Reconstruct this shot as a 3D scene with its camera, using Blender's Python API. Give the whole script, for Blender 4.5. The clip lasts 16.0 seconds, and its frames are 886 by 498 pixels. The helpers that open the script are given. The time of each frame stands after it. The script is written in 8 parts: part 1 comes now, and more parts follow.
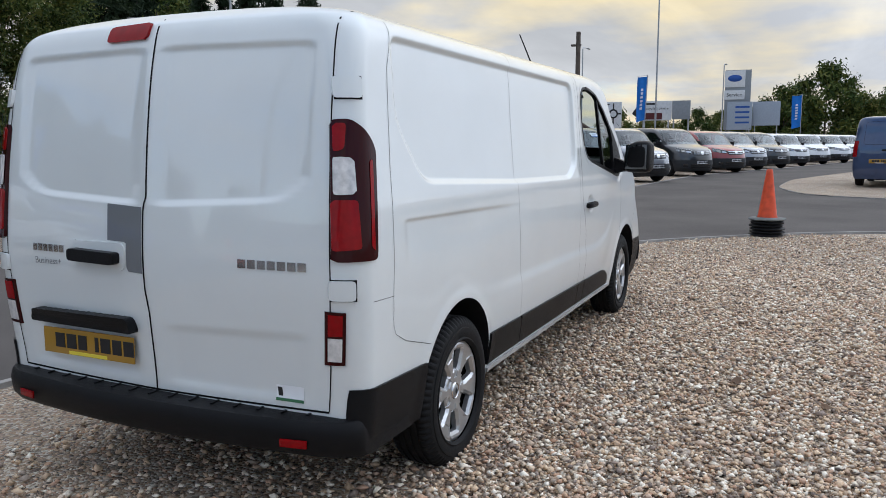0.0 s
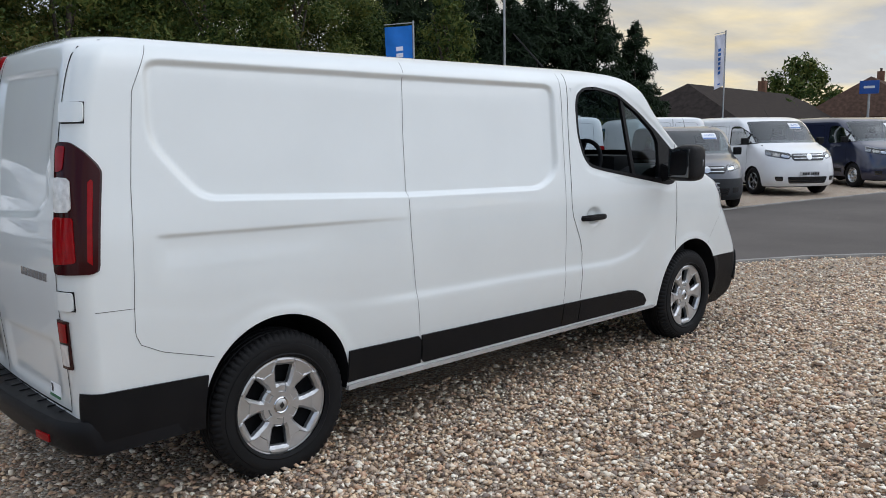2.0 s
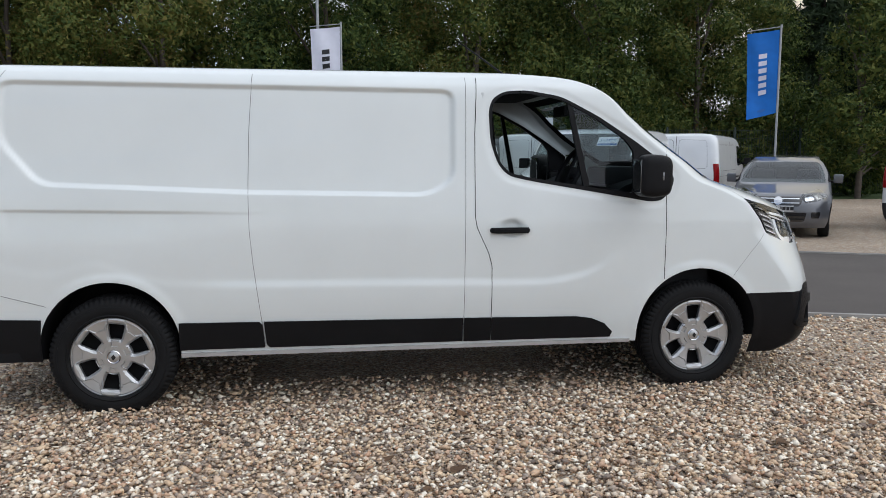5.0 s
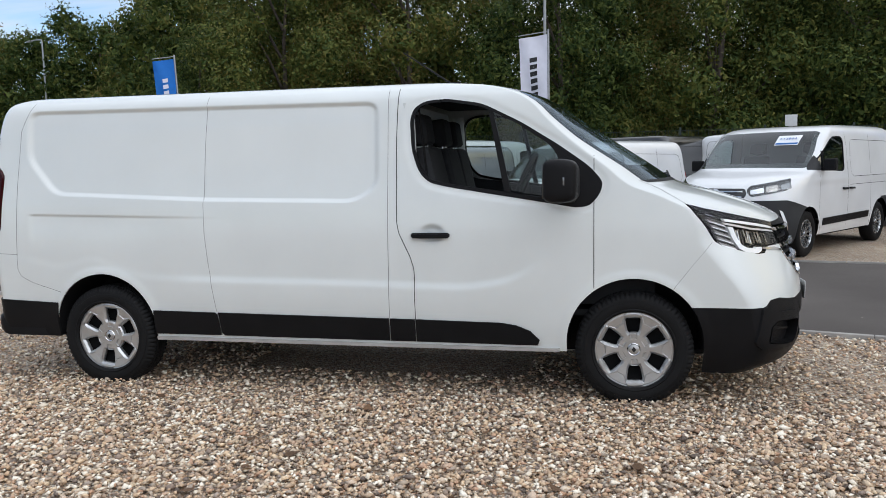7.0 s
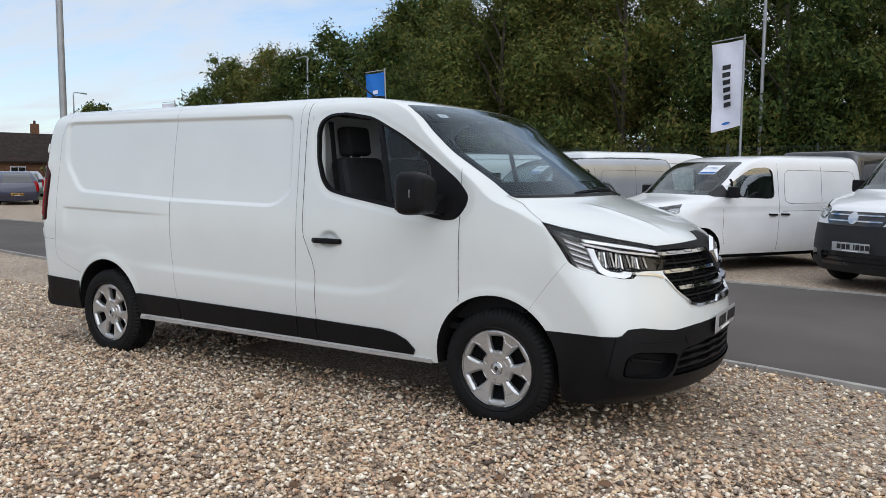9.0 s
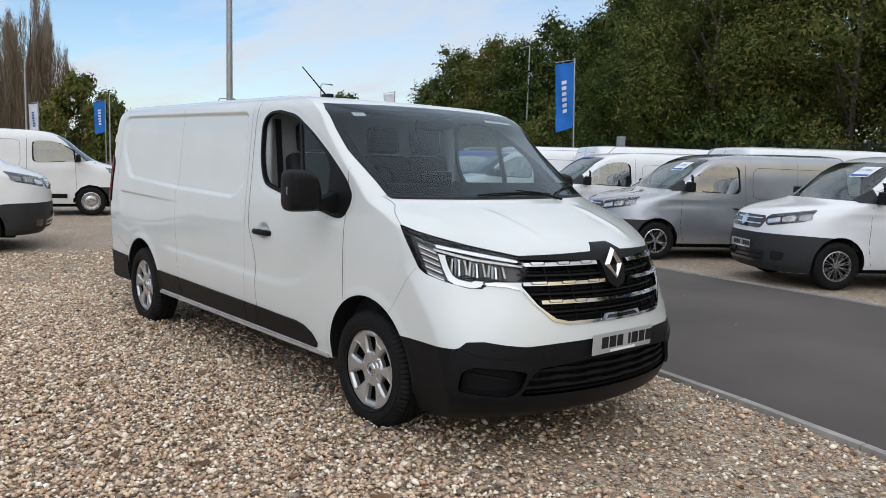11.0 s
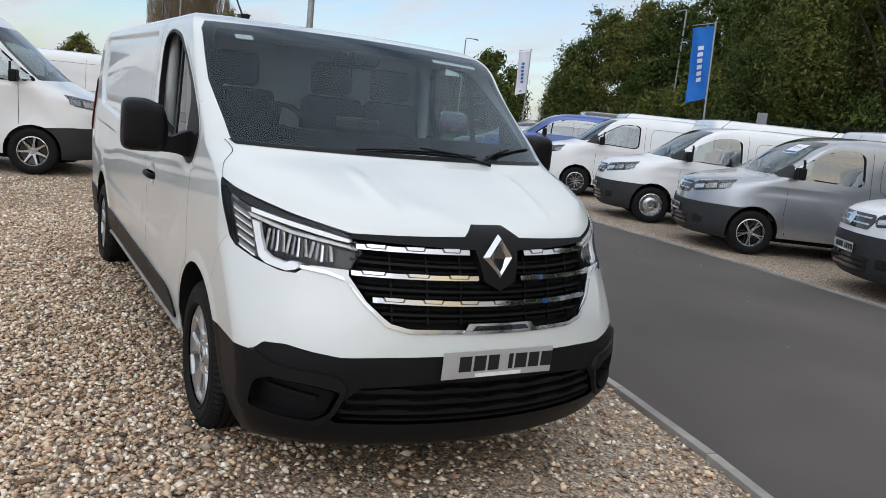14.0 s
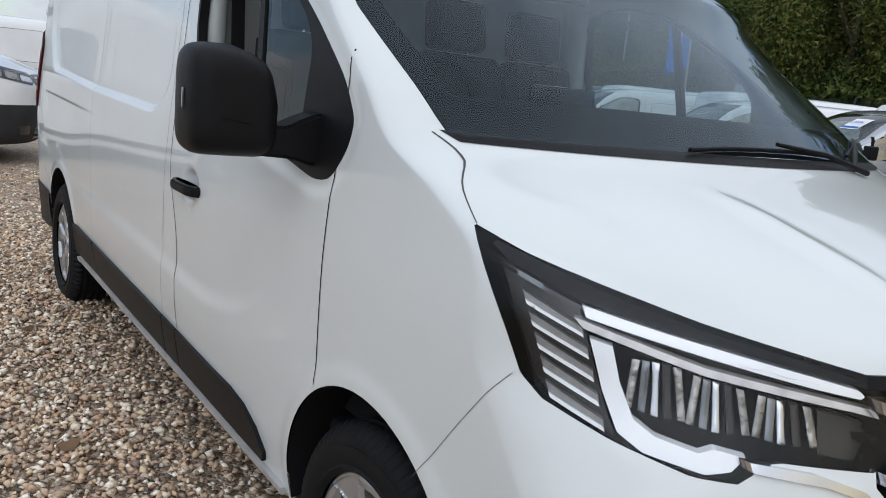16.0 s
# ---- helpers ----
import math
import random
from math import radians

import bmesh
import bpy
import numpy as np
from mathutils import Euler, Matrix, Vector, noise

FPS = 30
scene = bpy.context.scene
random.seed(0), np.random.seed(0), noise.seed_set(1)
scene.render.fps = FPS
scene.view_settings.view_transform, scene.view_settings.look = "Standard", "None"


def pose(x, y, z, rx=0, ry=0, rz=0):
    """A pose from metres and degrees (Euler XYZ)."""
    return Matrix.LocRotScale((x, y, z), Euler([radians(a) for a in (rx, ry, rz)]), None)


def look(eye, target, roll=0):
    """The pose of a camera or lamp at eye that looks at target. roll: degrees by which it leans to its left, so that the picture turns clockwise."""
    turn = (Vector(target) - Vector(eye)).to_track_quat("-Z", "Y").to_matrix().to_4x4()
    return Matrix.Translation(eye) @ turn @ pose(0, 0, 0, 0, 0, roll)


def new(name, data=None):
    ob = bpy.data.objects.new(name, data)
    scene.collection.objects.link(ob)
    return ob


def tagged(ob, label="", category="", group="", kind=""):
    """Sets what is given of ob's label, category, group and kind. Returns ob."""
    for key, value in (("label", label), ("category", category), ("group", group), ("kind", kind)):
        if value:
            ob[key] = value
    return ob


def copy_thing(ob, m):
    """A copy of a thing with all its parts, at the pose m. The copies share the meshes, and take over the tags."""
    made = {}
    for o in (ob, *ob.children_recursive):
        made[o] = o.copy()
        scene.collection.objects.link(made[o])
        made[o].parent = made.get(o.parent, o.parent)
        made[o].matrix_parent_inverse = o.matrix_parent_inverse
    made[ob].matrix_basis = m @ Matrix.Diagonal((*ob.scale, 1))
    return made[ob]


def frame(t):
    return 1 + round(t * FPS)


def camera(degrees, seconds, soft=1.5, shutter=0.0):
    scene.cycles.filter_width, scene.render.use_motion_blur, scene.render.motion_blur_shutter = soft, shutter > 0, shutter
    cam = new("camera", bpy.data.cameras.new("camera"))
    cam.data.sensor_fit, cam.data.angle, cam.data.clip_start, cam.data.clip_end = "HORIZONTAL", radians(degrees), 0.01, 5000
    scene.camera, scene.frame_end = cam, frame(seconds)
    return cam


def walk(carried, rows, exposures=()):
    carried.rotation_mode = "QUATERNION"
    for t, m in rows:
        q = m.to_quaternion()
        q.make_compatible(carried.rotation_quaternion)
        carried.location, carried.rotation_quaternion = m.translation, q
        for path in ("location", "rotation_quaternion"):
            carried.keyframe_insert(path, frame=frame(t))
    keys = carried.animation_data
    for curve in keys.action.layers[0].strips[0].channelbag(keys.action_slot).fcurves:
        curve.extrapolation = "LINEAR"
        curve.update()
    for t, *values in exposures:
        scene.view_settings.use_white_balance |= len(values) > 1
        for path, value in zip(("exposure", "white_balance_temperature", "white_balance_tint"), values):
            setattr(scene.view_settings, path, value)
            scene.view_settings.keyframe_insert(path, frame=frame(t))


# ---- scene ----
from mathutils.bvhtree import BVHTree

# ---------------------------------------------------------------- camera
cam = camera(59.0, 16.0, soft=0.5)
PATH = [
    (0, (-3.184, -2.332, 1.476), (-1.387, -1.499, 1.205), -0.1),
    (0.5, (-2.934, -2.782, 1.504), (-1.243, -1.745, 1.247), -0.4),
    (1, (-2.569, -3.229, 1.547), (-0.994, -2.023, 1.295), -0.6),
    (1.5, (-2.219, -3.673, 1.57), (-0.768, -2.321, 1.31), -0.8),
    (2, (-1.77, -3.997, 1.563), (-0.442, -2.529, 1.276), -0.7),
    (2.5, (-1.336, -4.33, 1.587), (-0.128, -2.766, 1.279), -0.3),
    (3, (-0.825, -4.599, 1.643), (0.227, -2.931, 1.309), 0.5),
    (3.5, (-0.356, -4.813, 1.621), (0.531, -3.047, 1.317), 1.0),
    (6, (2.245, -5.671, 1.431), (2.165, -3.685, 1.202), -1.1),
    (6.5, (2.785, -5.673, 1.46), (2.532, -3.702, 1.232), -1.3),
    (7, (3.354, -5.599, 1.474), (2.937, -3.655, 1.255), -1.2),
    (7.5, (3.962, -5.54, 1.48), (3.382, -3.636, 1.28), -1.1),
    (8, (4.527, -5.349, 1.462), (3.794, -3.498, 1.273), -0.8),
    (10.5, (6.775, -3.949, 1.537), (5.37, -2.543, 1.314), 1.7),
    (11, (7.094, -3.509, 1.57), (5.595, -2.205, 1.34), 1.7),
    (11.5, (7.286, -3.061, 1.58), (5.719, -1.839, 1.348), 1.6),
    (12, (7.443, -2.636, 1.596), (5.832, -1.476, 1.361), 1.8),
    (12.5, (7.569, -2.321, 1.631), (5.928, -1.207, 1.377), 2.4),
    (13, (7.55, -2.063, 1.624), (5.886, -0.99, 1.342), 3.6),
    (13.5, (7.358, -1.866, 1.584), (5.675, -0.833, 1.266), 5.1),
    (14, (7.026, -1.761, 1.582), (5.331, -0.759, 1.231), 6.2),
    (14.5, (6.515, -1.76, 1.572), (4.818, -0.769, 1.201), 7.0),
    (15, (5.945, -1.714, 1.493), (4.263, -0.7, 1.118), 7.4),
    (15.5, (5.334, -1.76, 1.446), (3.694, -0.679, 1.067), 7.1),
    (16, (4.831, -1.767, 1.433), (3.249, -0.609, 1.036), 6.1),
]
walk(cam, [(t, look(eye, target, roll)) for t, eye, target, roll in PATH],
     exposures=[(0.0, 0.0, 5700, 10), (1.5, -0.03, 5830, 10), (3.5, -0.09, 6000, 10), (7.0, 0.03, 6020, 10), (10.5, -0.08, 6110, 10), (14.0, -0.10, 6110, 10), (16.0, -0.17, 5940, 10)])

# ---------------------------------------------------------------- sky and sun
SUN_ELEVATION, SUN_AZIMUTH = 35.0, -42.0   # degrees; azimuth from +x towards +y


def make_world():
    world = bpy.data.worlds.new("sky")
    scene.world = world
    world.use_nodes = True
    nt = world.node_tree
    nt.nodes.clear()
    N, L = nt.nodes.new, nt.links.new
    out = N("ShaderNodeOutputWorld")
    sky = N("ShaderNodeTexSky")
    sky.sky_type, sky.sun_disc = "NISHITA", False
    sky.sun_elevation, sky.sun_rotation = radians(SUN_ELEVATION), radians(90 - SUN_AZIMUTH)
    sky.air_density, sky.dust_density, sky.ozone_density = 1.0, 0.8, 2.2
    clear = N("ShaderNodeBackground")
    clear.inputs["Strength"].default_value = 0.135
    L(sky.outputs[0], clear.inputs["Color"])
    co = N("ShaderNodeTexCoord")
    # the overcast is brightest round the veiled sun
    el, az = radians(SUN_ELEVATION), radians(SUN_AZIMUTH)
    near_sun = N("ShaderNodeVectorMath"); near_sun.operation = "DOT_PRODUCT"
    near_sun.inputs[1].default_value = (math.cos(az) * math.cos(el), math.sin(az) * math.cos(el), math.sin(el))
    L(co.outputs["Generated"], near_sun.inputs[0])
    veil = N("ShaderNodeMapRange"); veil.interpolation_type = "SMOOTHSTEP"
    veil.inputs["From Min"].default_value = 0.55
    veil.inputs["To Min"].default_value, veil.inputs["To Max"].default_value = 1.0, 1.85
    L(near_sun.outputs["Value"], veil.inputs["Value"])
    sep = N("ShaderNodeSeparateXYZ")
    L(co.outputs["Generated"], sep.inputs[0])
    up = N("ShaderNodeMath"); up.operation = "MAXIMUM"; up.inputs[1].default_value = 0.0
    L(sep.outputs[2], up.inputs[0])
    lift = N("ShaderNodeMath"); lift.operation = "ADD"; lift.inputs[1].default_value = 0.14
    L(up.outputs[0], lift.inputs[0])
    flat = N("ShaderNodeVectorMath"); flat.operation = "DIVIDE"
    both = N("ShaderNodeCombineXYZ")
    for k in range(3):
        L(lift.outputs[0], both.inputs[k])
    L(co.outputs["Generated"], flat.inputs[0]); L(both.outputs[0], flat.inputs[1])
    sc = N("ShaderNodeVectorMath"); sc.operation = "MULTIPLY"; sc.inputs[1].default_value = (0.45, 1.15, 0.9)
    L(flat.outputs[0], sc.inputs[0])
    noise_a = N("ShaderNodeTexNoise")
    noise_a.inputs["Scale"].default_value, noise_a.inputs["Detail"].default_value = 1.3, 7
    noise_a.inputs["Roughness"].default_value, noise_a.inputs["Distortion"].default_value = 0.56, 0.35
    L(sc.outputs[0], noise_a.inputs["Vector"])
    cover = N("ShaderNodeValToRGB")
    cover.color_ramp.elements[0].position, cover.color_ramp.elements[1].position = 0.40, 0.62
    # a thicker, warmer cloud deck down the road
    sun_dir = (math.cos(radians(-5)), math.sin(radians(-5)), 0.12)
    dot = N("ShaderNodeVectorMath"); dot.operation = "DOT_PRODUCT"; dot.inputs[1].default_value = sun_dir
    L(co.outputs["Generated"], dot.inputs[0])
    side = N("ShaderNodeMapRange")
    side.inputs["From Min"].default_value, side.inputs["From Max"].default_value = -0.5, 0.9
    side.inputs["To Min"].default_value, side.inputs["To Max"].default_value = -0.03, 0.24
    L(dot.outputs["Value"], side.inputs["Value"])
    add = N("ShaderNodeMath"); add.operation = "ADD"
    closed = N("ShaderNodeMath"); closed.operation = "MULTIPLY_ADD"; closed.inputs[1].default_value = 0.16
    L(up.outputs[0], closed.inputs[0]); L(side.outputs[0], closed.inputs[2])
    L(noise_a.outputs["Fac"], add.inputs[0]); L(closed.outputs[0], add.inputs[1])
    L(add.outputs[0], cover.inputs[0])
    # cloud colour: grey-white, thinner parts brighter, warm towards the sun
    shade = N("ShaderNodeValToRGB")
    shade.color_ramp.elements[0].position, shade.color_ramp.elements[0].color = 0.45, (0.86, 0.87, 0.88, 1)
    shade.color_ramp.elements[1].position, shade.color_ramp.elements[1].color = 0.85, (0.60, 0.61, 0.63, 1)
    L(add.outputs[0], shade.inputs[0])
    warm = N("ShaderNodeMapRange")
    warm.inputs["From Min"].default_value, warm.inputs["From Max"].default_value = 0.70, 0.95
    warm.inputs["To Min"].default_value, warm.inputs["To Max"].default_value = 0.0, 1.0
    road = N("ShaderNodeVectorMath"); road.operation = "DOT_PRODUCT"; road.inputs[1].default_value = (math.cos(radians(24)), math.sin(radians(24)), 0.10)
    L(co.outputs["Generated"], road.inputs[0]); L(road.outputs["Value"], warm.inputs["Value"])
    tint = N("ShaderNodeMix"); tint.data_type = "RGBA"; tint.blend_type = "MULTIPLY"
    patches = N("ShaderNodeTexNoise")
    patches.inputs["Scale"].default_value, patches.inputs["Detail"].default_value = 1.1, 6
    L(flat.outputs[0], patches.inputs["Vector"])
    glow = N("ShaderNodeValToRGB")
    glow.color_ramp.elements[0].position, glow.color_ramp.elements[0].color = 0.38, (0.90, 0.85, 0.77, 1)
    glow.color_ramp.elements[1].position, glow.color_ramp.elements[1].color = 0.58, (1.42, 1.14, 0.68, 1)
    L(patches.outputs["Fac"], glow.inputs[0]); L(glow.outputs[0], tint.inputs["B"])
    L(warm.outputs[0], tint.inputs["Factor"]); L(shade.outputs[0], tint.inputs["A"])
    # as under any overcast, the deck is brighter and more closed overhead than at the horizon
    over = N("ShaderNodeMapRange"); over.interpolation_type = "SMOOTHSTEP"
    over.inputs["From Min"].default_value, over.inputs["From Max"].default_value = 0.22, 0.85
    over.inputs["To Min"].default_value, over.inputs["To Max"].default_value = 1.0, 1.6
    L(up.outputs[0], over.inputs["Value"])
    power = N("ShaderNodeMath"); power.operation = "MULTIPLY"
    L(veil.outputs[0], power.inputs[0]); L(over.outputs[0], power.inputs[1])
    cloud = N("ShaderNodeBackground"); L(power.outputs[0], cloud.inputs["Strength"])
    L(tint.outputs["Result"], cloud.inputs["Color"])
    mix = N("ShaderNodeMixShader")
    L(cover.outputs[0], mix.inputs[0]); L(clear.outputs[0], mix.inputs[1]); L(cloud.outputs[0], mix.inputs[2])
    L(mix.outputs[0], out.inputs[0])


make_world()
sun = new("sun", bpy.data.lights.new("sun", "SUN"))
sun.data.energy, sun.data.angle, sun.data.color = 0.32, radians(46), (1.0, 0.95, 0.88)
_d = Vector((math.cos(radians(SUN_AZIMUTH)) * math.cos(radians(SUN_ELEVATION)),
             math.sin(radians(SUN_AZIMUTH)) * math.cos(radians(SUN_ELEVATION)), math.sin(radians(SUN_ELEVATION))))
sun.matrix_world = look(_d * 60, (0, 0, 0))


# ---------------------------------------------------------------- materials
def material(name, color, rough=0.5, metal=0.0, coat=0.0, vary=0.0, scale=8.0, bump=0.0, bump_scale=60.0, spec=0.5, coat_rough=0.03,
             per_object=0.0, per_island=0.0, transmission=0.0, ior=1.45, emission=0.0, fine=0.0):
    """A procedural surface: base colour with variation at two scales, fine relief, gloss."""
    m = bpy.data.materials.new(name)
    m.use_nodes = True
    nt = m.node_tree
    b = nt.nodes["Principled BSDF"]
    N, L = nt.nodes.new, nt.links.new
    b.inputs["Roughness"].default_value, b.inputs["Metallic"].default_value = rough, metal
    b.inputs["Coat Weight"].default_value, b.inputs["Coat Roughness"].default_value = coat, coat_rough
    b.inputs["Specular IOR Level"].default_value, b.inputs["IOR"].default_value = spec, ior
    b.inputs["Coat IOR"].default_value = 1.65
    b.inputs["Transmission Weight"].default_value = transmission
    b.inputs["Base Color"].default_value = (*color, 1)
    if emission:
        b.inputs["Emission Color"].default_value, b.inputs["Emission Strength"].default_value = (*color, 1), emission
    co = N("ShaderNodeTexCoord")
    socket = None
    if vary:
        n1 = N("ShaderNodeTexNoise"); n1.inputs["Scale"].default_value = scale; n1.inputs["Detail"].default_value = 5
        L(co.outputs["Object"], n1.inputs["Vector"])
        mr = N("ShaderNodeMapRange"); mr.inputs["From Min"].default_value, mr.inputs["From Max"].default_value = 0.3, 0.7
        mr.inputs["To Min"].default_value, mr.inputs["To Max"].default_value = 1 - vary, 1 + vary
        L(n1.outputs["Fac"], mr.inputs["Value"])
        socket = mr.outputs[0]
        rr = N("ShaderNodeMapRange"); rr.inputs["To Min"].default_value, rr.inputs["To Max"].default_value = max(0.02, rough - vary * 0.35), min(1, rough + vary * 0.35)
        L(n1.outputs["Fac"], rr.inputs["Value"]); L(rr.outputs[0], b.inputs["Roughness"])
    if per_object or per_island:
        if per_object:
            src = N("ShaderNodeObjectInfo").outputs["Random"]
        else:
            src = N("ShaderNodeNewGeometry").outputs["Random Per Island"]
        w = per_object or per_island
        m2 = N("ShaderNodeMapRange"); m2.inputs["To Min"].default_value, m2.inputs["To Max"].default_value = 1 - w, 1 + w
        L(src, m2.inputs["Value"])
        if socket:
            mul = N("ShaderNodeMath"); mul.operation = "MULTIPLY"; L(socket, mul.inputs[0]); L(m2.outputs[0], mul.inputs[1]); socket = mul.outputs[0]
        else:
            socket = m2.outputs[0]
    if socket:
        vm = N("ShaderNodeVectorMath"); vm.operation = "SCALE"; vm.inputs[0].default_value = color
        L(socket, vm.inputs["Scale"]); L(vm.outputs[0], b.inputs["Base Color"])
    if bump:
        n2 = N("ShaderNodeTexNoise"); n2.inputs["Scale"].default_value = bump_scale; n2.inputs["Detail"].default_value = 4
        L(co.outputs["Object"], n2.inputs["Vector"])
        bp = N("ShaderNodeBump"); bp.inputs["Strength"].default_value = bump; bp.inputs["Distance"].default_value = 0.004
        L(n2.outputs["Fac"], bp.inputs["Height"]); L(bp.outputs[0], b.inputs["Normal"])
    return m


WHITE = material("white_paint", (0.70, 0.73, 0.722), 0.42, coat=1.0, vary=0.03, scale=2.0, coat_rough=0.006)
FLEET = material("white_fleet_paint", (0.76, 0.77, 0.78), 0.4, coat=0.9, vary=0.05, scale=2.0)
SILVER = material("silver_paint", (0.33, 0.345, 0.375), 0.26, metal=0.6, coat=1.0, vary=0.06, scale=3)
GREY = material("grey_paint", (0.10, 0.105, 0.12), 0.32, metal=0.5, coat=1.0, vary=0.06, scale=3)
NAVY = material("navy_paint", (0.012, 0.017, 0.05), 0.3, metal=0.2, coat=1.0, vary=0.06)
BLUE = material("blue_paint", (0.01, 0.06, 0.30), 0.3, metal=0.3, coat=1.0, vary=0.06)
STEEL_BLUE = material("steel_blue_paint", (0.03, 0.055, 0.13), 0.35, metal=0.4, coat=0.9, vary=0.06)
CYAN = material("cyan_paint", (0.02, 0.25, 0.62), 0.35, coat=0.9, vary=0.05)
RED = material("red_paint", (0.25, 0.02, 0.02), 0.35, coat=1.0, vary=0.06)
BLACKCAR = material("black_paint", (0.012, 0.012, 0.014), 0.3, coat=1.0, vary=0.06)
PLASTIC = material("black_grained_plastic", (0.0085, 0.0085, 0.0095), 0.42, spec=0.16, vary=0.12, scale=6, bump=0.25, bump_scale=900)
PLASTIC_GREY = material("grey_grained_plastic", (0.011, 0.011, 0.012), 0.55, spec=0.16, vary=0.15, scale=5, bump=0.25, bump_scale=900)
FLEETPLASTIC = material("weathered_grey_plastic", (0.032, 0.033, 0.035), 0.6, spec=0.25, vary=0.15, scale=5, bump=0.25, bump_scale=700)
GLOSSBLACK = material("gloss_black", (0.008, 0.008, 0.009), 0.12, coat=0.6)
SEAL = material("dark_seal", (0.010, 0.010, 0.011), 0.8, spec=0.15)
CHROME = material("chrome", (0.62, 0.63, 0.65), 0.11, metal=1.0)
TRIM = material("silver_trim_paint", (0.50, 0.505, 0.51), 0.30, metal=0.75, vary=0.06, scale=14)
SATIN = material("satin_silver", (0.52, 0.53, 0.54), 0.27, metal=0.9, vary=0.08, scale=12)
RUBBER = material("tyre_rubber", (0.0085, 0.0085, 0.009), 0.66, spec=0.2, vary=0.2, scale=14, bump=0.3, bump_scale=160)
STEEL = material("dull_steel", (0.16, 0.16, 0.17), 0.5, metal=0.8, vary=0.15)
GALV = material("galvanised_steel", (0.36, 0.37, 0.38), 0.5, metal=0.6, vary=0.12, scale=5)
GLASS_DARK = material("tinted_glass", (0.015, 0.018, 0.02), 0.03, coat=1.0, spec=0.8)
RED_LENS = material("red_lens", (0.24, 0.002, 0.004), 0.08, spec=0.15, coat=0.12, vary=0.15, scale=30)
DARKRED_LENS = material("dark_red_lens", (0.028, 0.001, 0.002), 0.08, spec=0.15, coat=0.12)
CLEAR_LENS = material("clear_lens", (0.62, 0.60, 0.58), 0.18, coat=1.0, vary=0.2, scale=40)
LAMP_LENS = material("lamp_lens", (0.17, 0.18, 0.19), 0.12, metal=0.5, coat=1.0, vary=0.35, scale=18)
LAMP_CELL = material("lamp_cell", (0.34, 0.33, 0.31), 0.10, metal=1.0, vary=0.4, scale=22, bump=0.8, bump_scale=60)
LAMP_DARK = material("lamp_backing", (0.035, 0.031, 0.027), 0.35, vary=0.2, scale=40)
LAMP_FIN = material("lamp_fin", (0.26, 0.25, 0.24), 0.30, metal=0.3, vary=0.15, scale=60, bump=0.3, bump_scale=500)
GAP = material("panel_gap", (0.10, 0.10, 0.10), 0.8, spec=0.1)
AMBER = material("amber_lens", (0.65, 0.22, 0.02), 0.2, coat=0.8)
PLATE_Y = material("yellow_plate", (0.35, 0.19, 0.007), 0.32, coat=0.5, vary=0.04)
PLATE_W = material("white_plate", (0.42, 0.42, 0.43), 0.35, coat=0.5, vary=0.04)
INK = material("black_ink", (0.012, 0.012, 0.013), 0.5)
DARKTRIM = material("dark_interior_trim", (0.014, 0.015, 0.017), 0.7, spec=0.2, vary=0.15, bump=0.2, bump_scale=500)
SEATCLOTH = material("dark_seat_fabric", (0.028, 0.029, 0.033), 0.9, vary=0.2, scale=20, bump=0.4, bump_scale=700)
LINING = material("pale_bulkhead", (0.60, 0.63, 0.63), 0.6, vary=0.06)
BULKHEAD = material("grey_bulkhead", (0.20, 0.21, 0.215), 0.7, vary=0.08)
PAPER = material("printed_paper", (0.82, 0.83, 0.84), 0.7, vary=0.03)
INKBLUE = material("blue_print", (0.02, 0.12, 0.40), 0.6)
STICKERGREEN = material("green_print", (0.04, 0.14, 0.06), 0.6)
GREYFILM = material("grey_film", (0.16, 0.17, 0.18), 0.35, coat=0.5)


def glass(name, tint, rough=0.0, ior=1.52, shine=(0.9, 0.92, 0.94)):
    """A thin pane: mostly clear, with a mirror reflection that grows at grazing angles."""
    m = bpy.data.materials.new(name)
    m.use_nodes = True
    nt = m.node_tree
    nt.nodes.clear()
    N, L = nt.nodes.new, nt.links.new
    out, mix, tr, gl, fr = (N(k) for k in ("ShaderNodeOutputMaterial", "ShaderNodeMixShader", "ShaderNodeBsdfTransparent", "ShaderNodeBsdfGlossy", "ShaderNodeLayerWeight"))
    tr.inputs[0].default_value = (*tint, 1)
    gl.inputs["Color"].default_value = (*shine, 1)
    gl.inputs["Roughness"].default_value = rough
    fr.inputs[0].default_value = 0.5
    base = ((ior - 1) / (ior + 1)) ** 2
    power, gloss = N("ShaderNodeMath"), N("ShaderNodeMath")
    power.operation, gloss.operation = "POWER", "MULTIPLY_ADD"
    power.inputs[1].default_value, gloss.inputs[1].default_value, gloss.inputs[2].default_value = 5.0, 1 - base, base
    L(fr.outputs["Facing"], power.inputs[0]); L(power.outputs[0], gloss.inputs[0])
    L(gloss.outputs[0], mix.inputs[0]); L(tr.outputs[0], mix.inputs[1]); L(gl.outputs[0], mix.inputs[2]); L(mix.outputs[0], out.inputs[0])
    return m


PANE = glass("window_glass", (0.56, 0.64, 0.63), ior=1.5)
FLEETGLASS = glass("fleet_windscreen", (0.50, 0.57, 0.58), ior=1.8)
SCREENGLASS = glass("windscreen_glass", (0.64, 0.72, 0.76), ior=1.5, shine=(0.78, 0.90, 1.0))
SIDEGLASS = glass("side_glass", (0.55, 0.66, 0.64), ior=3.9)
LENS = glass("headlamp_glass", (0.96, 0.97, 0.98), ior=1.36)


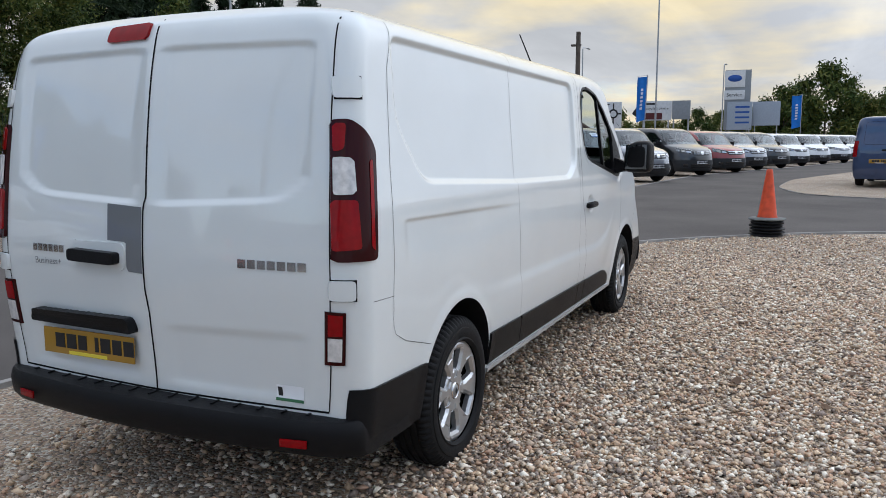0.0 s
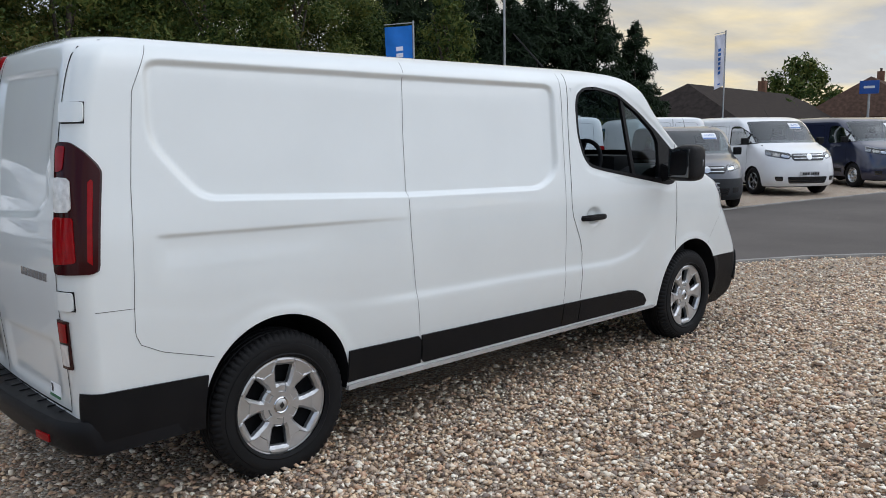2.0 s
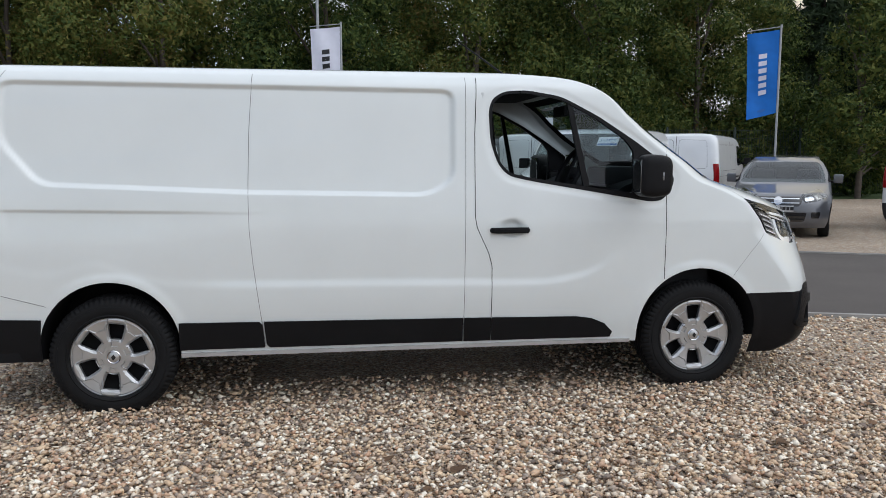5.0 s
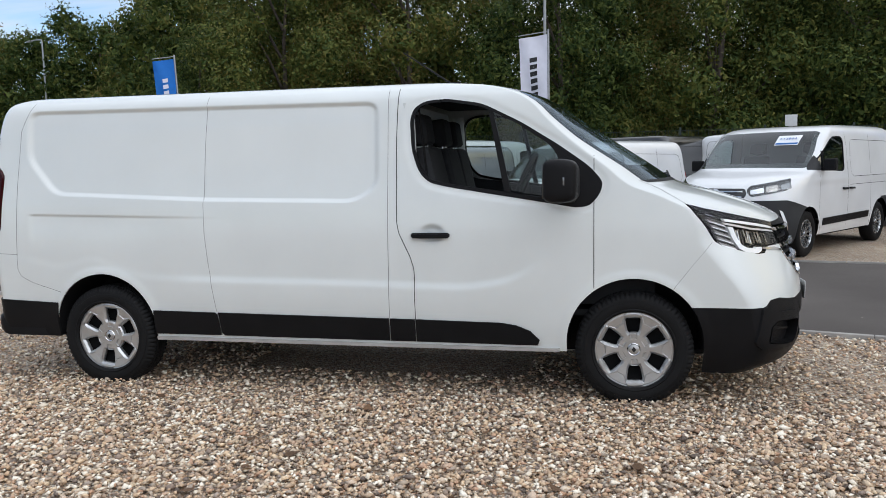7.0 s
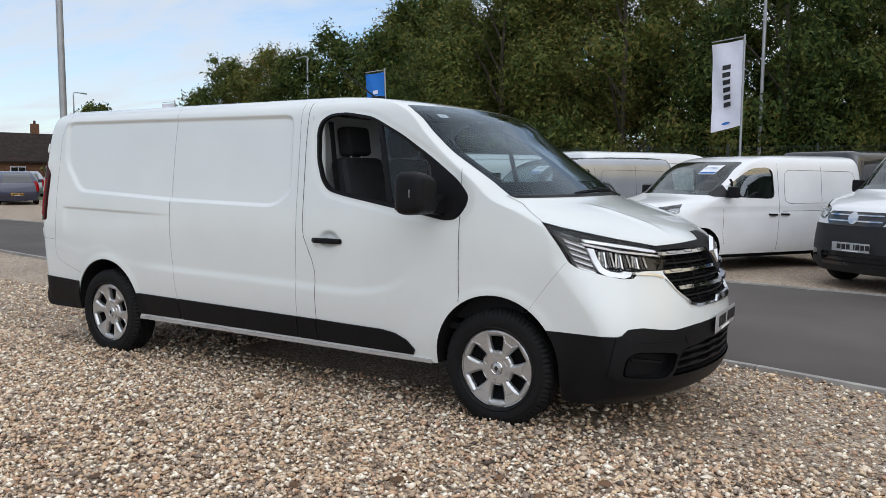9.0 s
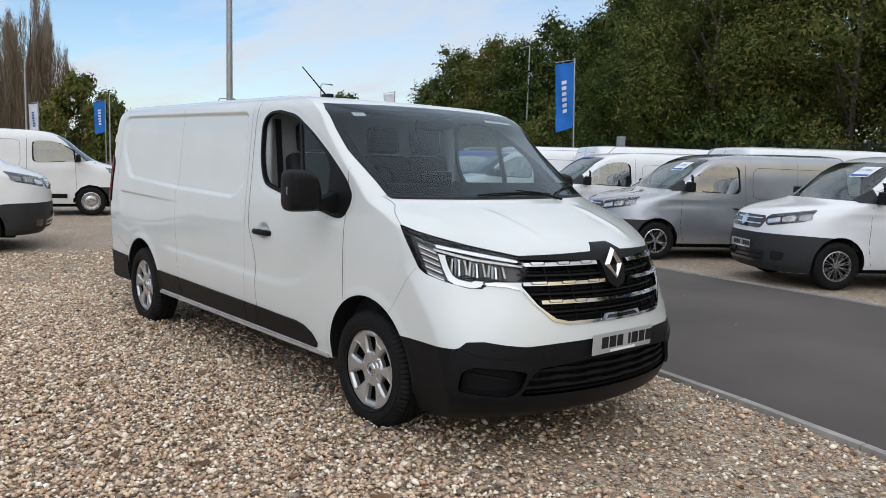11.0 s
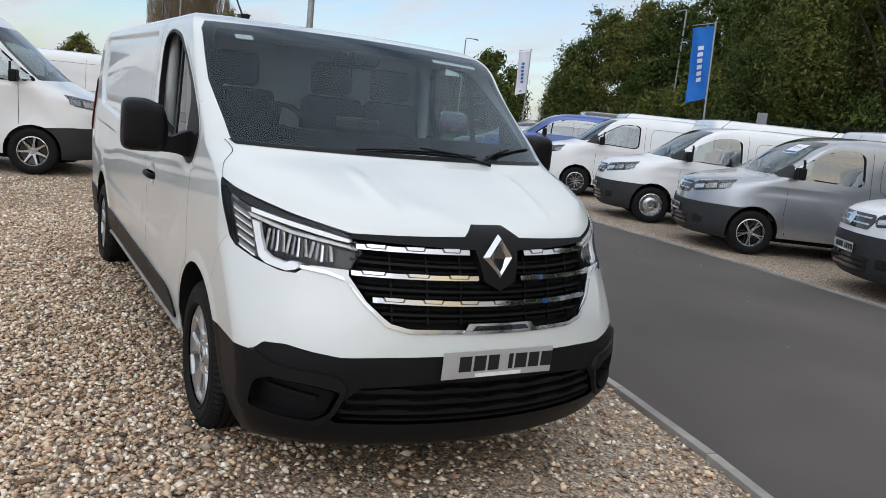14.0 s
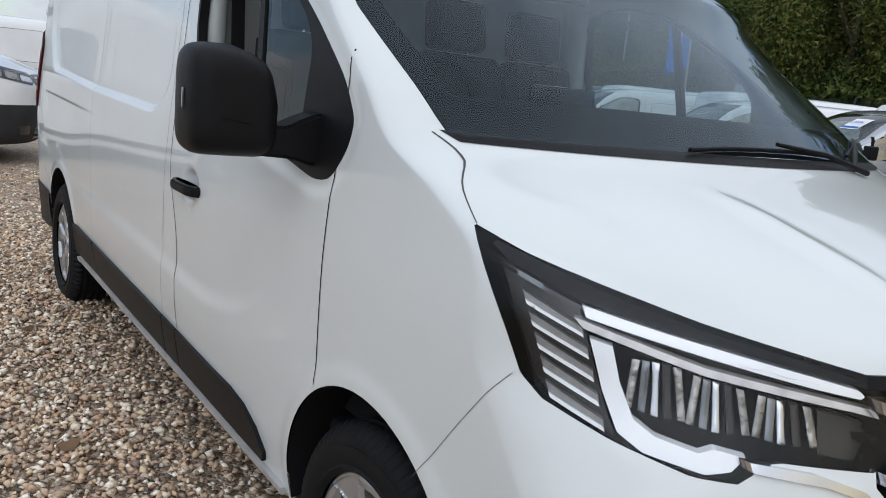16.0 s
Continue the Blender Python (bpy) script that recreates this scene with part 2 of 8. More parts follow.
# ---------------------------------------------------------------- mesh helpers
def mesh_of(name, verts, faces, mats, smooth=True, sharp=35):
    me = bpy.data.meshes.new(name)
    me.from_pydata([tuple(map(float, v)) for v in verts], [], [tuple(int(i) for i in f) for f in faces])
    for m in (mats if isinstance(mats, (list, tuple)) else [mats]):
        me.materials.append(m)
    if smooth:
        me.polygons.foreach_set("use_smooth", [True] * len(me.polygons))
        if sharp:
            me.set_sharp_from_angle(angle=radians(sharp))
    me.update()
    return me


def part(name, me, parent=None, label="", m=None):
    """One mesh object, under a thing or a part if one is given."""
    ob = new(name, me)
    if parent is not None:
        ob.parent = parent
    if m is not None:
        ob.matrix_basis = m
    if label:
        ob["label"] = label
    return ob


def thing(name, label, category, m=None, group=""):
    ob = new(name)
    if m is not None:
        ob.matrix_basis = m
    return tagged(ob, label, category, group)


def from_bm(name, bm, mat, smooth=True, sharp=35):
    me = bpy.data.meshes.new(name)
    bm.normal_update()
    bm.to_mesh(me)
    bm.free()
    me.materials.append(mat)
    if smooth:
        me.polygons.foreach_set("use_smooth", [True] * len(me.polygons))
        me.set_sharp_from_angle(angle=radians(sharp))
    return me


def box_mesh(name, size, mat, bevel=0.0, centre=(0, 0, 0), segments=2, taper=1.0):
    bm = bmesh.new()
    bmesh.ops.create_cube(bm, size=1)
    for v in bm.verts:
        k = taper if v.co.z > 0 else 1
        v.co = Vector((v.co.x * size[0] * k + centre[0], v.co.y * size[1] * k + centre[1], v.co.z * size[2] + centre[2]))
    if bevel:
        bmesh.ops.bevel(bm, geom=bm.edges[:], offset=bevel, segments=segments, affect="EDGES", profile=0.7)
    return from_bm(name, bm, mat)


def prism_mesh(name, poly, depth, mat, plane="xz", bevel=0.0, at=0.0):
    """A polygon drawn in a plane and given depth along the third axis (from at to at + depth)."""
    bm = bmesh.new()
    def place(u, v, w):
        return {"xz": (u, w, v), "yz": (w, u, v), "xy": (u, v, w)}[plane]
    a = [bm.verts.new(place(u, v, at)) for u, v in poly]
    b = [bm.verts.new(place(u, v, at + depth)) for u, v in poly]
    bm.faces.new(a); bm.faces.new(b[::-1])
    for i in range(len(poly)):
        j = (i + 1) % len(poly)
        bm.faces.new((a[j], a[i], b[i], b[j]))
    bmesh.ops.recalc_face_normals(bm, faces=bm.faces[:])
    if bevel:
        bmesh.ops.bevel(bm, geom=bm.edges[:], offset=bevel, segments=2, affect="EDGES")
    return from_bm(name, bm, mat)


def lathe_mesh(name, profile, mat, n=48, axis="y", closed=False, sharp=40):
    """A profile of (radius, along) turned round an axis."""
    verts, faces, k = [], [], len(profile)
    for i in range(n):
        a = 2 * math.pi * i / n
        for r, h in profile:
            c, s = r * math.cos(a), r * math.sin(a)
            verts.append({"y": (c, h, s), "z": (c, s, h), "x": (h, c, s)}[axis])
    for i in range(n):
        j = (i + 1) % n
        for q in range(k if closed else k - 1):
            p = (q + 1) % k
            f = (i * k + q, j * k + q, j * k + p, i * k + p)
            faces.append(f if axis == "y" else f[::-1])
    bm = bmesh.new()
    vs = [bm.verts.new(v) for v in verts]
    for f in faces:
        try:
            bm.faces.new([vs[i] for i in f])
        except ValueError:
            pass
    bmesh.ops.remove_doubles(bm, verts=bm.verts[:], dist=1e-5)
    bmesh.ops.recalc_face_normals(bm, faces=bm.faces[:])
    return from_bm(name, bm, mat, sharp=sharp)


def tube_mesh(name, points, radius, mat, n=10, end=None):
    """A round bar along points; end: the radius at its far end."""
    pts = [Vector(p) for p in points]
    end = radius if end is None else end
    verts, faces = [], []
    for i, p in enumerate(pts):
        d = (pts[min(i + 1, len(pts) - 1)] - pts[max(i - 1, 0)]).normalized()
        side = d.orthogonal().normalized() if i == 0 else (side - d * side.dot(d)).normalized()
        other = d.cross(side)
        r = radius + (end - radius) * i / (len(pts) - 1)
        for k in range(n):
            a = 2 * math.pi * k / n
            verts.append(p + r * (math.cos(a) * side + math.sin(a) * other))
    for i in range(len(pts) - 1):
        for k in range(n):
            q = (k + 1) % n
            faces.append((i * n + k, i * n + q, (i + 1) * n + q, (i + 1) * n + k))
    faces.append(tuple(range(n))[::-1])
    faces.append(tuple((len(pts) - 1) * n + k for k in range(n)))
    return mesh_of(name, verts, faces, mat, sharp=50)


def pchip(xs, ys):
    """A smooth curve through points that does not overshoot."""
    x, y = np.array(xs, float), np.array(ys, float)
    h, d = np.diff(x), np.diff(y) / np.diff(x)
    m = np.zeros_like(y)
    m[0], m[-1] = d[0], d[-1]
    for i in range(1, len(x) - 1):
        if d[i - 1] * d[i] > 0:
            w1, w2 = 2 * h[i] + h[i - 1], h[i] + 2 * h[i - 1]
            m[i] = (w1 + w2) / (w1 / d[i - 1] + w2 / d[i])
    def f(q):
        q = np.clip(np.asarray(q, float), x[0], x[-1])
        i = np.clip(np.searchsorted(x, q, side="right") - 1, 0, len(x) - 2)
        t = (q - x[i]) / h[i]
        return ((1 + 2 * t) * (1 - t) ** 2) * y[i] + (t * (1 - t) ** 2) * h[i] * m[i] + (t * t * (3 - 2 * t)) * y[i + 1] + (t * t * (t - 1)) * h[i] * m[i + 1]
    return f


def polygon_distance(pts, poly):
    """Signed distance of 2D points to a closed polygon, negative inside."""
    p, q = np.asarray(pts, float), np.asarray(poly, float)
    best, inside = np.full(len(p), 1e9), np.zeros(len(p), bool)
    near = np.zeros_like(p)
    for i in range(len(q)):
        a, b = q[i], q[(i + 1) % len(q)]
        ab = b - a
        t = np.clip(((p - a) @ ab) / (ab @ ab + 1e-12), 0, 1)
        c = a + t[:, None] * ab
        d = np.hypot(*(p - c).T)
        closer = d < best
        best[closer], near[closer] = d[closer], c[closer]
        cross = (a[1] > p[:, 1]) != (b[1] > p[:, 1])
        with np.errstate(divide="ignore", invalid="ignore"):
            inside ^= cross & (p[:, 0] < (b[0] - a[0]) * (p[:, 1] - a[1]) / (b[1] - a[1]) + a[0])
    return np.where(inside, -best, best), near


def rounded(poly, r=0.05, n=4):
    """A polygon with its corners cut round."""
    out = []
    k = len(poly)
    for i in range(k):
        a, b, c = (Vector(poly[j % k]) for j in (i - 1, i, i + 1))
        u, w = (a - b), (c - b)
        m = min(r, u.length * 0.45, w.length * 0.45)
        p, q = b + u.normalized() * m, b + w.normalized() * m
        for s in range(n + 1):
            t = s / n
            out.append(tuple((1 - t) ** 2 * p + 2 * t * (1 - t) * b + t * t * q))
    return out


def step(x, a, b):
    t = np.clip((x - a) / (b - a), 0, 1)
    return t * t * (3 - 2 * t)


# ---------------------------------------------------------------- lofted vehicle shells
def ring_half(z, xr, xf, w, front, corner, bow, n_rear, n_side, n_front, p=2.4, q=2.0):
    """Half a horizontal section of a vehicle (y <= 0): rear middle, rear corner, side, front corner, front middle."""
    u = np.r_[np.linspace(0, 0.8, n_rear // 2, endpoint=False), 1 - 0.2 * (1 - np.linspace(0, 1, n_rear - n_rear // 2)) ** 2.2]
    xr_side = xr + corner
    drop = 1 - np.sqrt(np.clip(1 - np.clip((u - (1 - corner * 0.95 / w)) / (corner * 0.95 / w), 0, 1) ** 2, 0, 1))
    rear = np.stack([xr + bow * u ** 2 + (corner - bow) * drop, -w * u], -1)
    xs = xf - front
    side = np.stack([np.linspace(xr_side, xs, n_side + 1)[1:-1], np.full(n_side - 1, -w)], -1)
    ang = np.linspace(0, math.pi / 2, n_front)
    yy = np.cos(ang) ** (2 / p)
    xx = np.sin(ang) ** (2 / q)
    nose = np.stack([xs + front * xx, -w * yy], -1)
    return np.concatenate([rear, side, nose])


def shell_grid(profile, tail, width, front, corner, bow=0.03, step_z=0.02, step_x=0.02, n_rear=40, n_front=48, p=2.4, q=2.0):
    """Grid (rows, columns, 3) of the right half of a vehicle. profile: middle line of the front, points (x, z) from below to the roof; the rest: curves over z."""
    zs = [p[1] for p in profile]
    fx = pchip(zs, [p[0] for p in profile])
    dense = np.linspace(zs[0], zs[-1], 1500)
    arc = np.r_[0, np.cumsum(np.hypot(np.diff(fx(dense)), np.diff(dense)))]
    rows = np.interp(np.linspace(0, arc[-1], int(arc[-1] / step_z)), arc, dense)
    tail, width, front, corner = (pchip(*zip(*c)) for c in (tail, width, front, corner))
    length = max(fx(rows)) - min(tail(rows))
    n_side = int(length / step_x)
    return np.stack([np.c_[ring_half(z, float(tail(z)), float(fx(z)), float(width(z)), float(front(z)), float(corner(z)), bow, n_rear, n_side, n_front, p, q), np.full(n_rear + n_side - 1 + n_front, z)] for z in rows])


def close_grid(grid):
    """Vertices and faces of the whole shell from its right half, with the roof closed."""
    r, c, _ = grid.shape
    left = grid[:, 1:-1][:, ::-1] * (1, -1, 1)
    full = np.concatenate([grid, left], 1)
    full[:, 0, 1] = 0
    full[:, c - 1, 1] = 0
    n = full.shape[1]
    verts = full.reshape(-1, 3)
    i, j = np.meshgrid(np.arange(r - 1), np.arange(n), indexing="ij")
    k = (j + 1) % n
    faces = np.stack([i * n + j, i * n + k, (i + 1) * n + k, (i + 1) * n + j], -1).reshape(-1, 4)
    top = (r - 1) * n
    roof = []
    for q in range(c - 1):
        a, b = q, q + 1
        la, lb = (n - a) % n, (n - b) % n
        f = [top + a, top + b, top + lb, top + la]
        f = list(dict.fromkeys(f))
        if len(f) >= 3:
            roof.append(f)
    return verts, faces, roof


AXES = {"right": ((1, 0, 0), (0, 0, 1), (0, 1, 0)), "left": ((1, 0, 0), (0, 0, 1), (0, -1, 0)),
        "front": ((0, 1, 0), (0, 0, 1), (-1, 0, 0)), "rear": ((0, 1, 0), (0, 0, 1), (1, 0, 0)),
        "front_right": ((0.70711, 0.70711, 0), (0, 0, 1), (-0.70711, 0.70711, 0)), "front_left": ((0.70711, -0.70711, 0), (0, 0, 1), (-0.70711, -0.70711, 0)),
        "rear_right": ((0.70711, -0.70711, 0), (0, 0, 1), (0.70711, 0.70711, 0)), "rear_left": ((0.70711, 0.70711, 0), (0, 0, 1), (0.70711, -0.70711, 0)),
        "top": ((1, 0, 0), (0, 1, 0), (0, 0, -1))}


def axes(view):
    u, v, d = (np.array(a, float) for a in AXES[view])
    return u, v, d


class Shell:
    """A vehicle's outer surface, on which openings are cut and pieces are laid."""

    def __init__(self, grid):
        self.verts, self.quads, self.roof = close_grid(grid)
        self.faces = self.quads
        self.tree = BVHTree.FromPolygons([tuple(v) for v in self.verts], [tuple(int(i) for i in f) for f in self.quads] + [tuple(int(i) for i in f) for f in self.roof])
        n = np.zeros_like(self.verts)
        q = self.verts[self.quads]
        fn = np.cross(q[:, 2] - q[:, 0], q[:, 3] - q[:, 1])
        for k in range(4):
            np.add.at(n, self.quads[:, k], fn)
        self.normal = n / (np.linalg.norm(n, axis=1)[:, None] + 1e-12)
        self.first = self.verts.copy()
        self.size = float(np.median(np.linalg.norm(self.verts[self.quads[:, 0]] - self.verts[self.quads[:, 1]], axis=1)))

    def project(self, uv, view, lift=0.0):
        """Places on the surface at points of a view; nan where it is missed."""
        u, v, d = axes(view)
        out = np.full((len(uv), 3), np.nan)
        for i, (a, b) in enumerate(uv):
            o = a * u + b * v - 20 * d
            hit = self.tree.ray_cast(Vector(o), Vector(d))
            if hit[0] is not None:
                p = np.array(hit[0])
                if hit[2] < len(self.quads):
                    f = self.quads[hit[2]]
                    w = 1 / (((self.first[f] - p) ** 2).sum(1) + 1e-7)
                    n = (self.normal[f] * w[:, None]).sum(0)
                    n /= np.linalg.norm(n) + 1e-12
                else:
                    n = np.array(hit[1])
                out[i] = p + (n if n @ d < 0 else -n) * lift
        return out

    def divide(self, field, near):
        """Splits the faces along the zero line of a field over places; returns a mask of the faces on its negative side."""
        value = np.full(len(self.verts), 1e3)
        value[near] = field(self.verts[near])
        value = np.where(np.abs(value) < 4e-4, 0.0, value)
        c = value[self.faces]
        mixed = (c.min(1) < 0) & (c.max(1) > 0) & (c.max(1) < 900)
        inside = (c.max(1) <= 0) & (c.min(1) < 0)
        edges = {}
        def crossing(i, j):
            key = (min(i, j), max(i, j))
            if key not in edges:
                edges[key] = len(edges)
            return len(self.verts) + edges[key]
        inner, outer = [], []
        for f, q in zip(self.faces[mixed], c[mixed]):
            ids = list(dict.fromkeys(int(i) for i in f))
            vals = [value[i] for i in ids]
            a, b = [], []
            for k in range(len(ids)):
                i, j, p, r = ids[k], ids[(k + 1) % len(ids)], vals[k], vals[(k + 1) % len(ids)]
                if p <= 0:
                    a.append(i)
                if p >= 0:
                    b.append(i)
                if p * r < 0:
                    x = crossing(i, j)
                    a.append(x); b.append(x)
            for ring, store in ((a, inner), (b, outer)):
                for k in range(1, len(ring) - 1):
                    store.append([ring[0], ring[k], ring[k + 1], ring[k + 1]])
        if edges:
            pairs = np.array(list(edges))
            lo, hi = self.verts[pairs[:, 0]].copy(), self.verts[pairs[:, 1]].copy()
            swap = value[pairs[:, 0]] > 0
            lo[swap], hi[swap] = hi[swap].copy(), lo[swap].copy()
            for _ in range(9):
                m = (lo + hi) / 2
                neg = field(m) < 0
                lo[neg], hi[~neg] = m[neg], m[~neg]
            self.verts = np.concatenate([self.verts, (lo + hi) / 2])
        keep = self.faces[~mixed]
        self.faces = np.concatenate([keep] + [np.array(k) for k in (inner, outer) if k])
        return np.r_[inside[~mixed], np.ones(len(inner), bool), np.zeros(len(outer), bool)]

    def cut(self, poly, view, where=None):
        """Cuts an opening, drawn in a view, through the surface that faces it."""
        u, v, d = axes(view)
        uv = np.stack([self.verts @ u, self.verts @ v], -1)
        lo, hi = np.min(poly, 0) - 0.15, np.max(poly, 0) + 0.15
        near = np.flatnonzero(((uv > lo) & (uv < hi)).all(1) & (where(self.verts) if where else True))
        if len(near):
            gone = self.divide(lambda p: polygon_distance(np.stack([p @ u, p @ v], -1), poly)[0], near)
            self.faces = self.faces[~gone]

    def mesh(self, name, mat, roof=True):
        faces = [tuple(dict.fromkeys(int(i) for i in f)) for f in self.faces] + ([tuple(int(i) for i in f) for f in self.roof] if roof else [])
        faces = [f for f in faces if len(f) >= 3]
        used = np.array(sorted({i for f in faces for i in f}))
        back = np.full(len(self.verts), -1)
        back[used] = np.arange(len(used))
        return mesh_of(name, self.verts[used], [[back[i] for i in f] for f in faces], mat, sharp=50)

    def patch(self, name, mat, poly, view, lift=0.003, thick=0.006, h=0.02, hole=None, mesh=True, bulge=0.0):
        """A piece that follows the surface inside a polygon of a view, with an edge of some thickness; hole: a polygon left open."""
        poly = np.array(poly, float)
        def field(p):
            f = polygon_distance(p, poly)[0]
            return np.maximum(f, -polygon_distance(p, np.array(hole, float))[0]) if hole is not None else f
        for _ in range(5):
            lo, hi = poly.min(0) - h, poly.max(0) + h
            nu, nv = (np.ceil((hi - lo) / h).astype(int) + 1)
            gu, gv = np.meshgrid(np.linspace(lo[0], hi[0], nu), np.linspace(lo[1], hi[1], nv), indexing="ij")
            uv = np.stack([gu.ravel(), gv.ravel()], -1)
            if -field(uv).min() > 0.45 * h:
                break
            h *= 0.6
        for corner in list(poly) + (list(np.array(hole, float)) if hole is not None else []):
            k = np.argmin(((uv - corner) ** 2).sum(1))
            if ((uv[k] - corner) ** 2).sum() < (0.5 * h) ** 2:
                uv[k] = corner
        f = field(uv)
        f = np.where(np.abs(f) < 0.04 * h, 0, f)
        i, j = np.meshgrid(np.arange(nu - 1), np.arange(nv - 1), indexing="ij")
        quads = np.stack([i * nv + j, (i + 1) * nv + j, (i + 1) * nv + j + 1, i * nv + j + 1], -1).reshape(-1, 4)
        c = f[quads]
        pieces = [list(q) for q in quads[(c.max(1) <= 0) & (c.min(1) < 0)]]
        edges = {}
        for q in quads[(c.min(1) < 0) & (c.max(1) > 0)]:
            ring = []
            for k in range(4):
                a, b = int(q[k]), int(q[(k + 1) % 4])
                if f[a] <= 0:
                    ring.append(a)
                if f[a] * f[b] < 0:
                    key = (min(a, b), max(a, b))
                    ring.append(len(uv) + edges.setdefault(key, len(edges)))
            if len(ring) > 4:
                pieces += [ring[:4], [ring[0]] + ring[3:]]
            else:
                pieces.append(ring)
        if edges:
            pairs = np.array(list(edges))
            p, r = uv[pairs[:, 0]].copy(), uv[pairs[:, 1]].copy()
            swap = f[pairs[:, 0]] > 0
            p[swap], r[swap] = r[swap].copy(), p[swap].copy()
            for _ in range(9):
                m = (p + r) / 2
                neg = field(m) < 0
                p[neg], r[~neg] = m[neg], m[~neg]
            uv = np.concatenate([uv, (p + r) / 2])
        used = np.unique([i for q in pieces for i in q])
        at = self.project(uv[used], view, lift)
        good = ~np.isnan(at[:, 0])
        if bulge:
            inside = np.clip(-polygon_distance(uv[used], poly)[0] / (4 * h), 0, 1)
            at += axes(view)[2] * -bulge * np.sqrt(inside * (2 - inside))[:, None]
        back = np.full(len(uv), -1)
        back[used[good]] = np.arange(good.sum())
        at = at[good]
        faces = []
        for q in pieces:
            q = list(dict.fromkeys(int(back[i]) for i in q))
            if len(q) >= 3 and min(q) >= 0:
                faces.append(q)
        # turn faces outwards
        d = axes(view)[2]
        fixed = []
        for q in faces:
            n = np.cross(at[q[1]] - at[q[0]], at[q[2]] - at[q[0]])
            fixed.append(q if n @ d < 0 else q[::-1])
        faces = fixed
        if thick:
            count = {}
            for q in faces:
                for a, b in zip(q, q[1:] + q[:1]):
                    count[(a, b)] = 1
            rim = [(a, b) for a, b in count if (b, a) not in count]
            ends = sorted({i for e in rim for i in e})
            low = {v: len(at) + k for k, v in enumerate(ends)}
            at = np.concatenate([at, at[ends] + d * thick]) if ends else at
            faces += [[b, a, low[a], low[b]] for a, b in rim]
        if not mesh:
            return at, faces
        return mesh_of(name, at, faces, mat, sharp=40)

    def line(self, name, mat, pts, view, width=0.005, lift=0.0015, dense=0.03):
        """A narrow strip along a line of a view: a shut line, a bead of sealant, a crease trim."""
        pts = np.array(pts, float)
        seg = np.r_[0, np.cumsum(np.hypot(*np.diff(pts, axis=0).T))]
        t = np.linspace(0, seg[-1], max(2, int(seg[-1] / dense)))
        p = np.stack([np.interp(t, seg, pts[:, k]) for k in (0, 1)], -1)
        d = np.gradient(p, axis=0)
        n = np.stack([-d[:, 1], d[:, 0]], -1) / (np.hypot(*d.T)[:, None] + 1e-9) * width / 2
        a, b = self.project(p - n, view, lift), self.project(p + n, view, lift)
        verts, faces = [], []
        for q in range(len(p)):
            verts += [a[q], b[q]]
        verts = np.array(verts)
        for q in range(len(p) - 1):
            f = [2 * q, 2 * q + 2, 2 * q + 3, 2 * q + 1]
            if not np.isnan(verts[f]).any():
                faces.append(f)
        used = sorted({i for f in faces for i in f})
        back = {v: k for k, v in enumerate(used)}
        return mesh_of(name, verts[used], [[back[i] for i in f] for f in faces], mat)


# ---------------------------------------------------------------- ground
def ramp(nt, stops):
    r = nt.nodes.new("ShaderNodeValToRGB")
    r.color_ramp.interpolation = "LINEAR"
    e = r.color_ramp.elements
    while len(e) < len(stops):
        e.new(0.5)
    for el, (p, c) in zip(e, stops):
        el.position, el.color = p, (*c, 1)
    return r


STONE_STOPS = [(0.0, (0.09, 0.07, 0.055)), (0.08, (0.26, 0.20, 0.16)), (0.24, (0.58, 0.41, 0.26)), (0.38, (0.34, 0.28, 0.23)), (0.52, (0.73, 0.56, 0.37)), (0.66, (0.48, 0.29, 0.185)),
               (0.80, (0.75, 0.65, 0.51)), (1.0, (0.92, 0.85, 0.72))]


def stone_material(name, islands):
    m = bpy.data.materials.new(name)
    m.use_nodes = True
    nt = m.node_tree
    b, N, L = nt.nodes["Principled BSDF"], nt.nodes.new, nt.links.new
    b.inputs["Roughness"].default_value = 0.72
    co = N("ShaderNodeTexCoord")
    r = ramp(nt, STONE_STOPS)
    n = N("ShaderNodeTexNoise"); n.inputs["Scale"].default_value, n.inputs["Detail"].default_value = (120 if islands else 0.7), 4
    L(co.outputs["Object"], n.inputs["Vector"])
    # Bed toned darker than the stones, partly to put shade between them into colour.
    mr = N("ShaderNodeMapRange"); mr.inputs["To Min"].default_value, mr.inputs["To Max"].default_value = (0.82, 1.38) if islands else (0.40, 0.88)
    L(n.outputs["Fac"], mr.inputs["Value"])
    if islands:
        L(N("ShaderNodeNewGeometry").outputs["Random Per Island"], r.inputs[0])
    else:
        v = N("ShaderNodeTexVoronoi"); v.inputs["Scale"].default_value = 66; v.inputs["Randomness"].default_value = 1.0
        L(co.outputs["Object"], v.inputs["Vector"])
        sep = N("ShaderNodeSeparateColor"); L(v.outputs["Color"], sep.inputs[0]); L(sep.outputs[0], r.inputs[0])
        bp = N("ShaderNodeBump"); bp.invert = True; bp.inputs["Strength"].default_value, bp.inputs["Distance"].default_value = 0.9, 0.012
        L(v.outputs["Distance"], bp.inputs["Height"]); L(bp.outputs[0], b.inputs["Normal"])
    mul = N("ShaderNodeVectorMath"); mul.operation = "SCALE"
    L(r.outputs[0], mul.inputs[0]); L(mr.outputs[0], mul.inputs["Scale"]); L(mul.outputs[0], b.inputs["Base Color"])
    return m


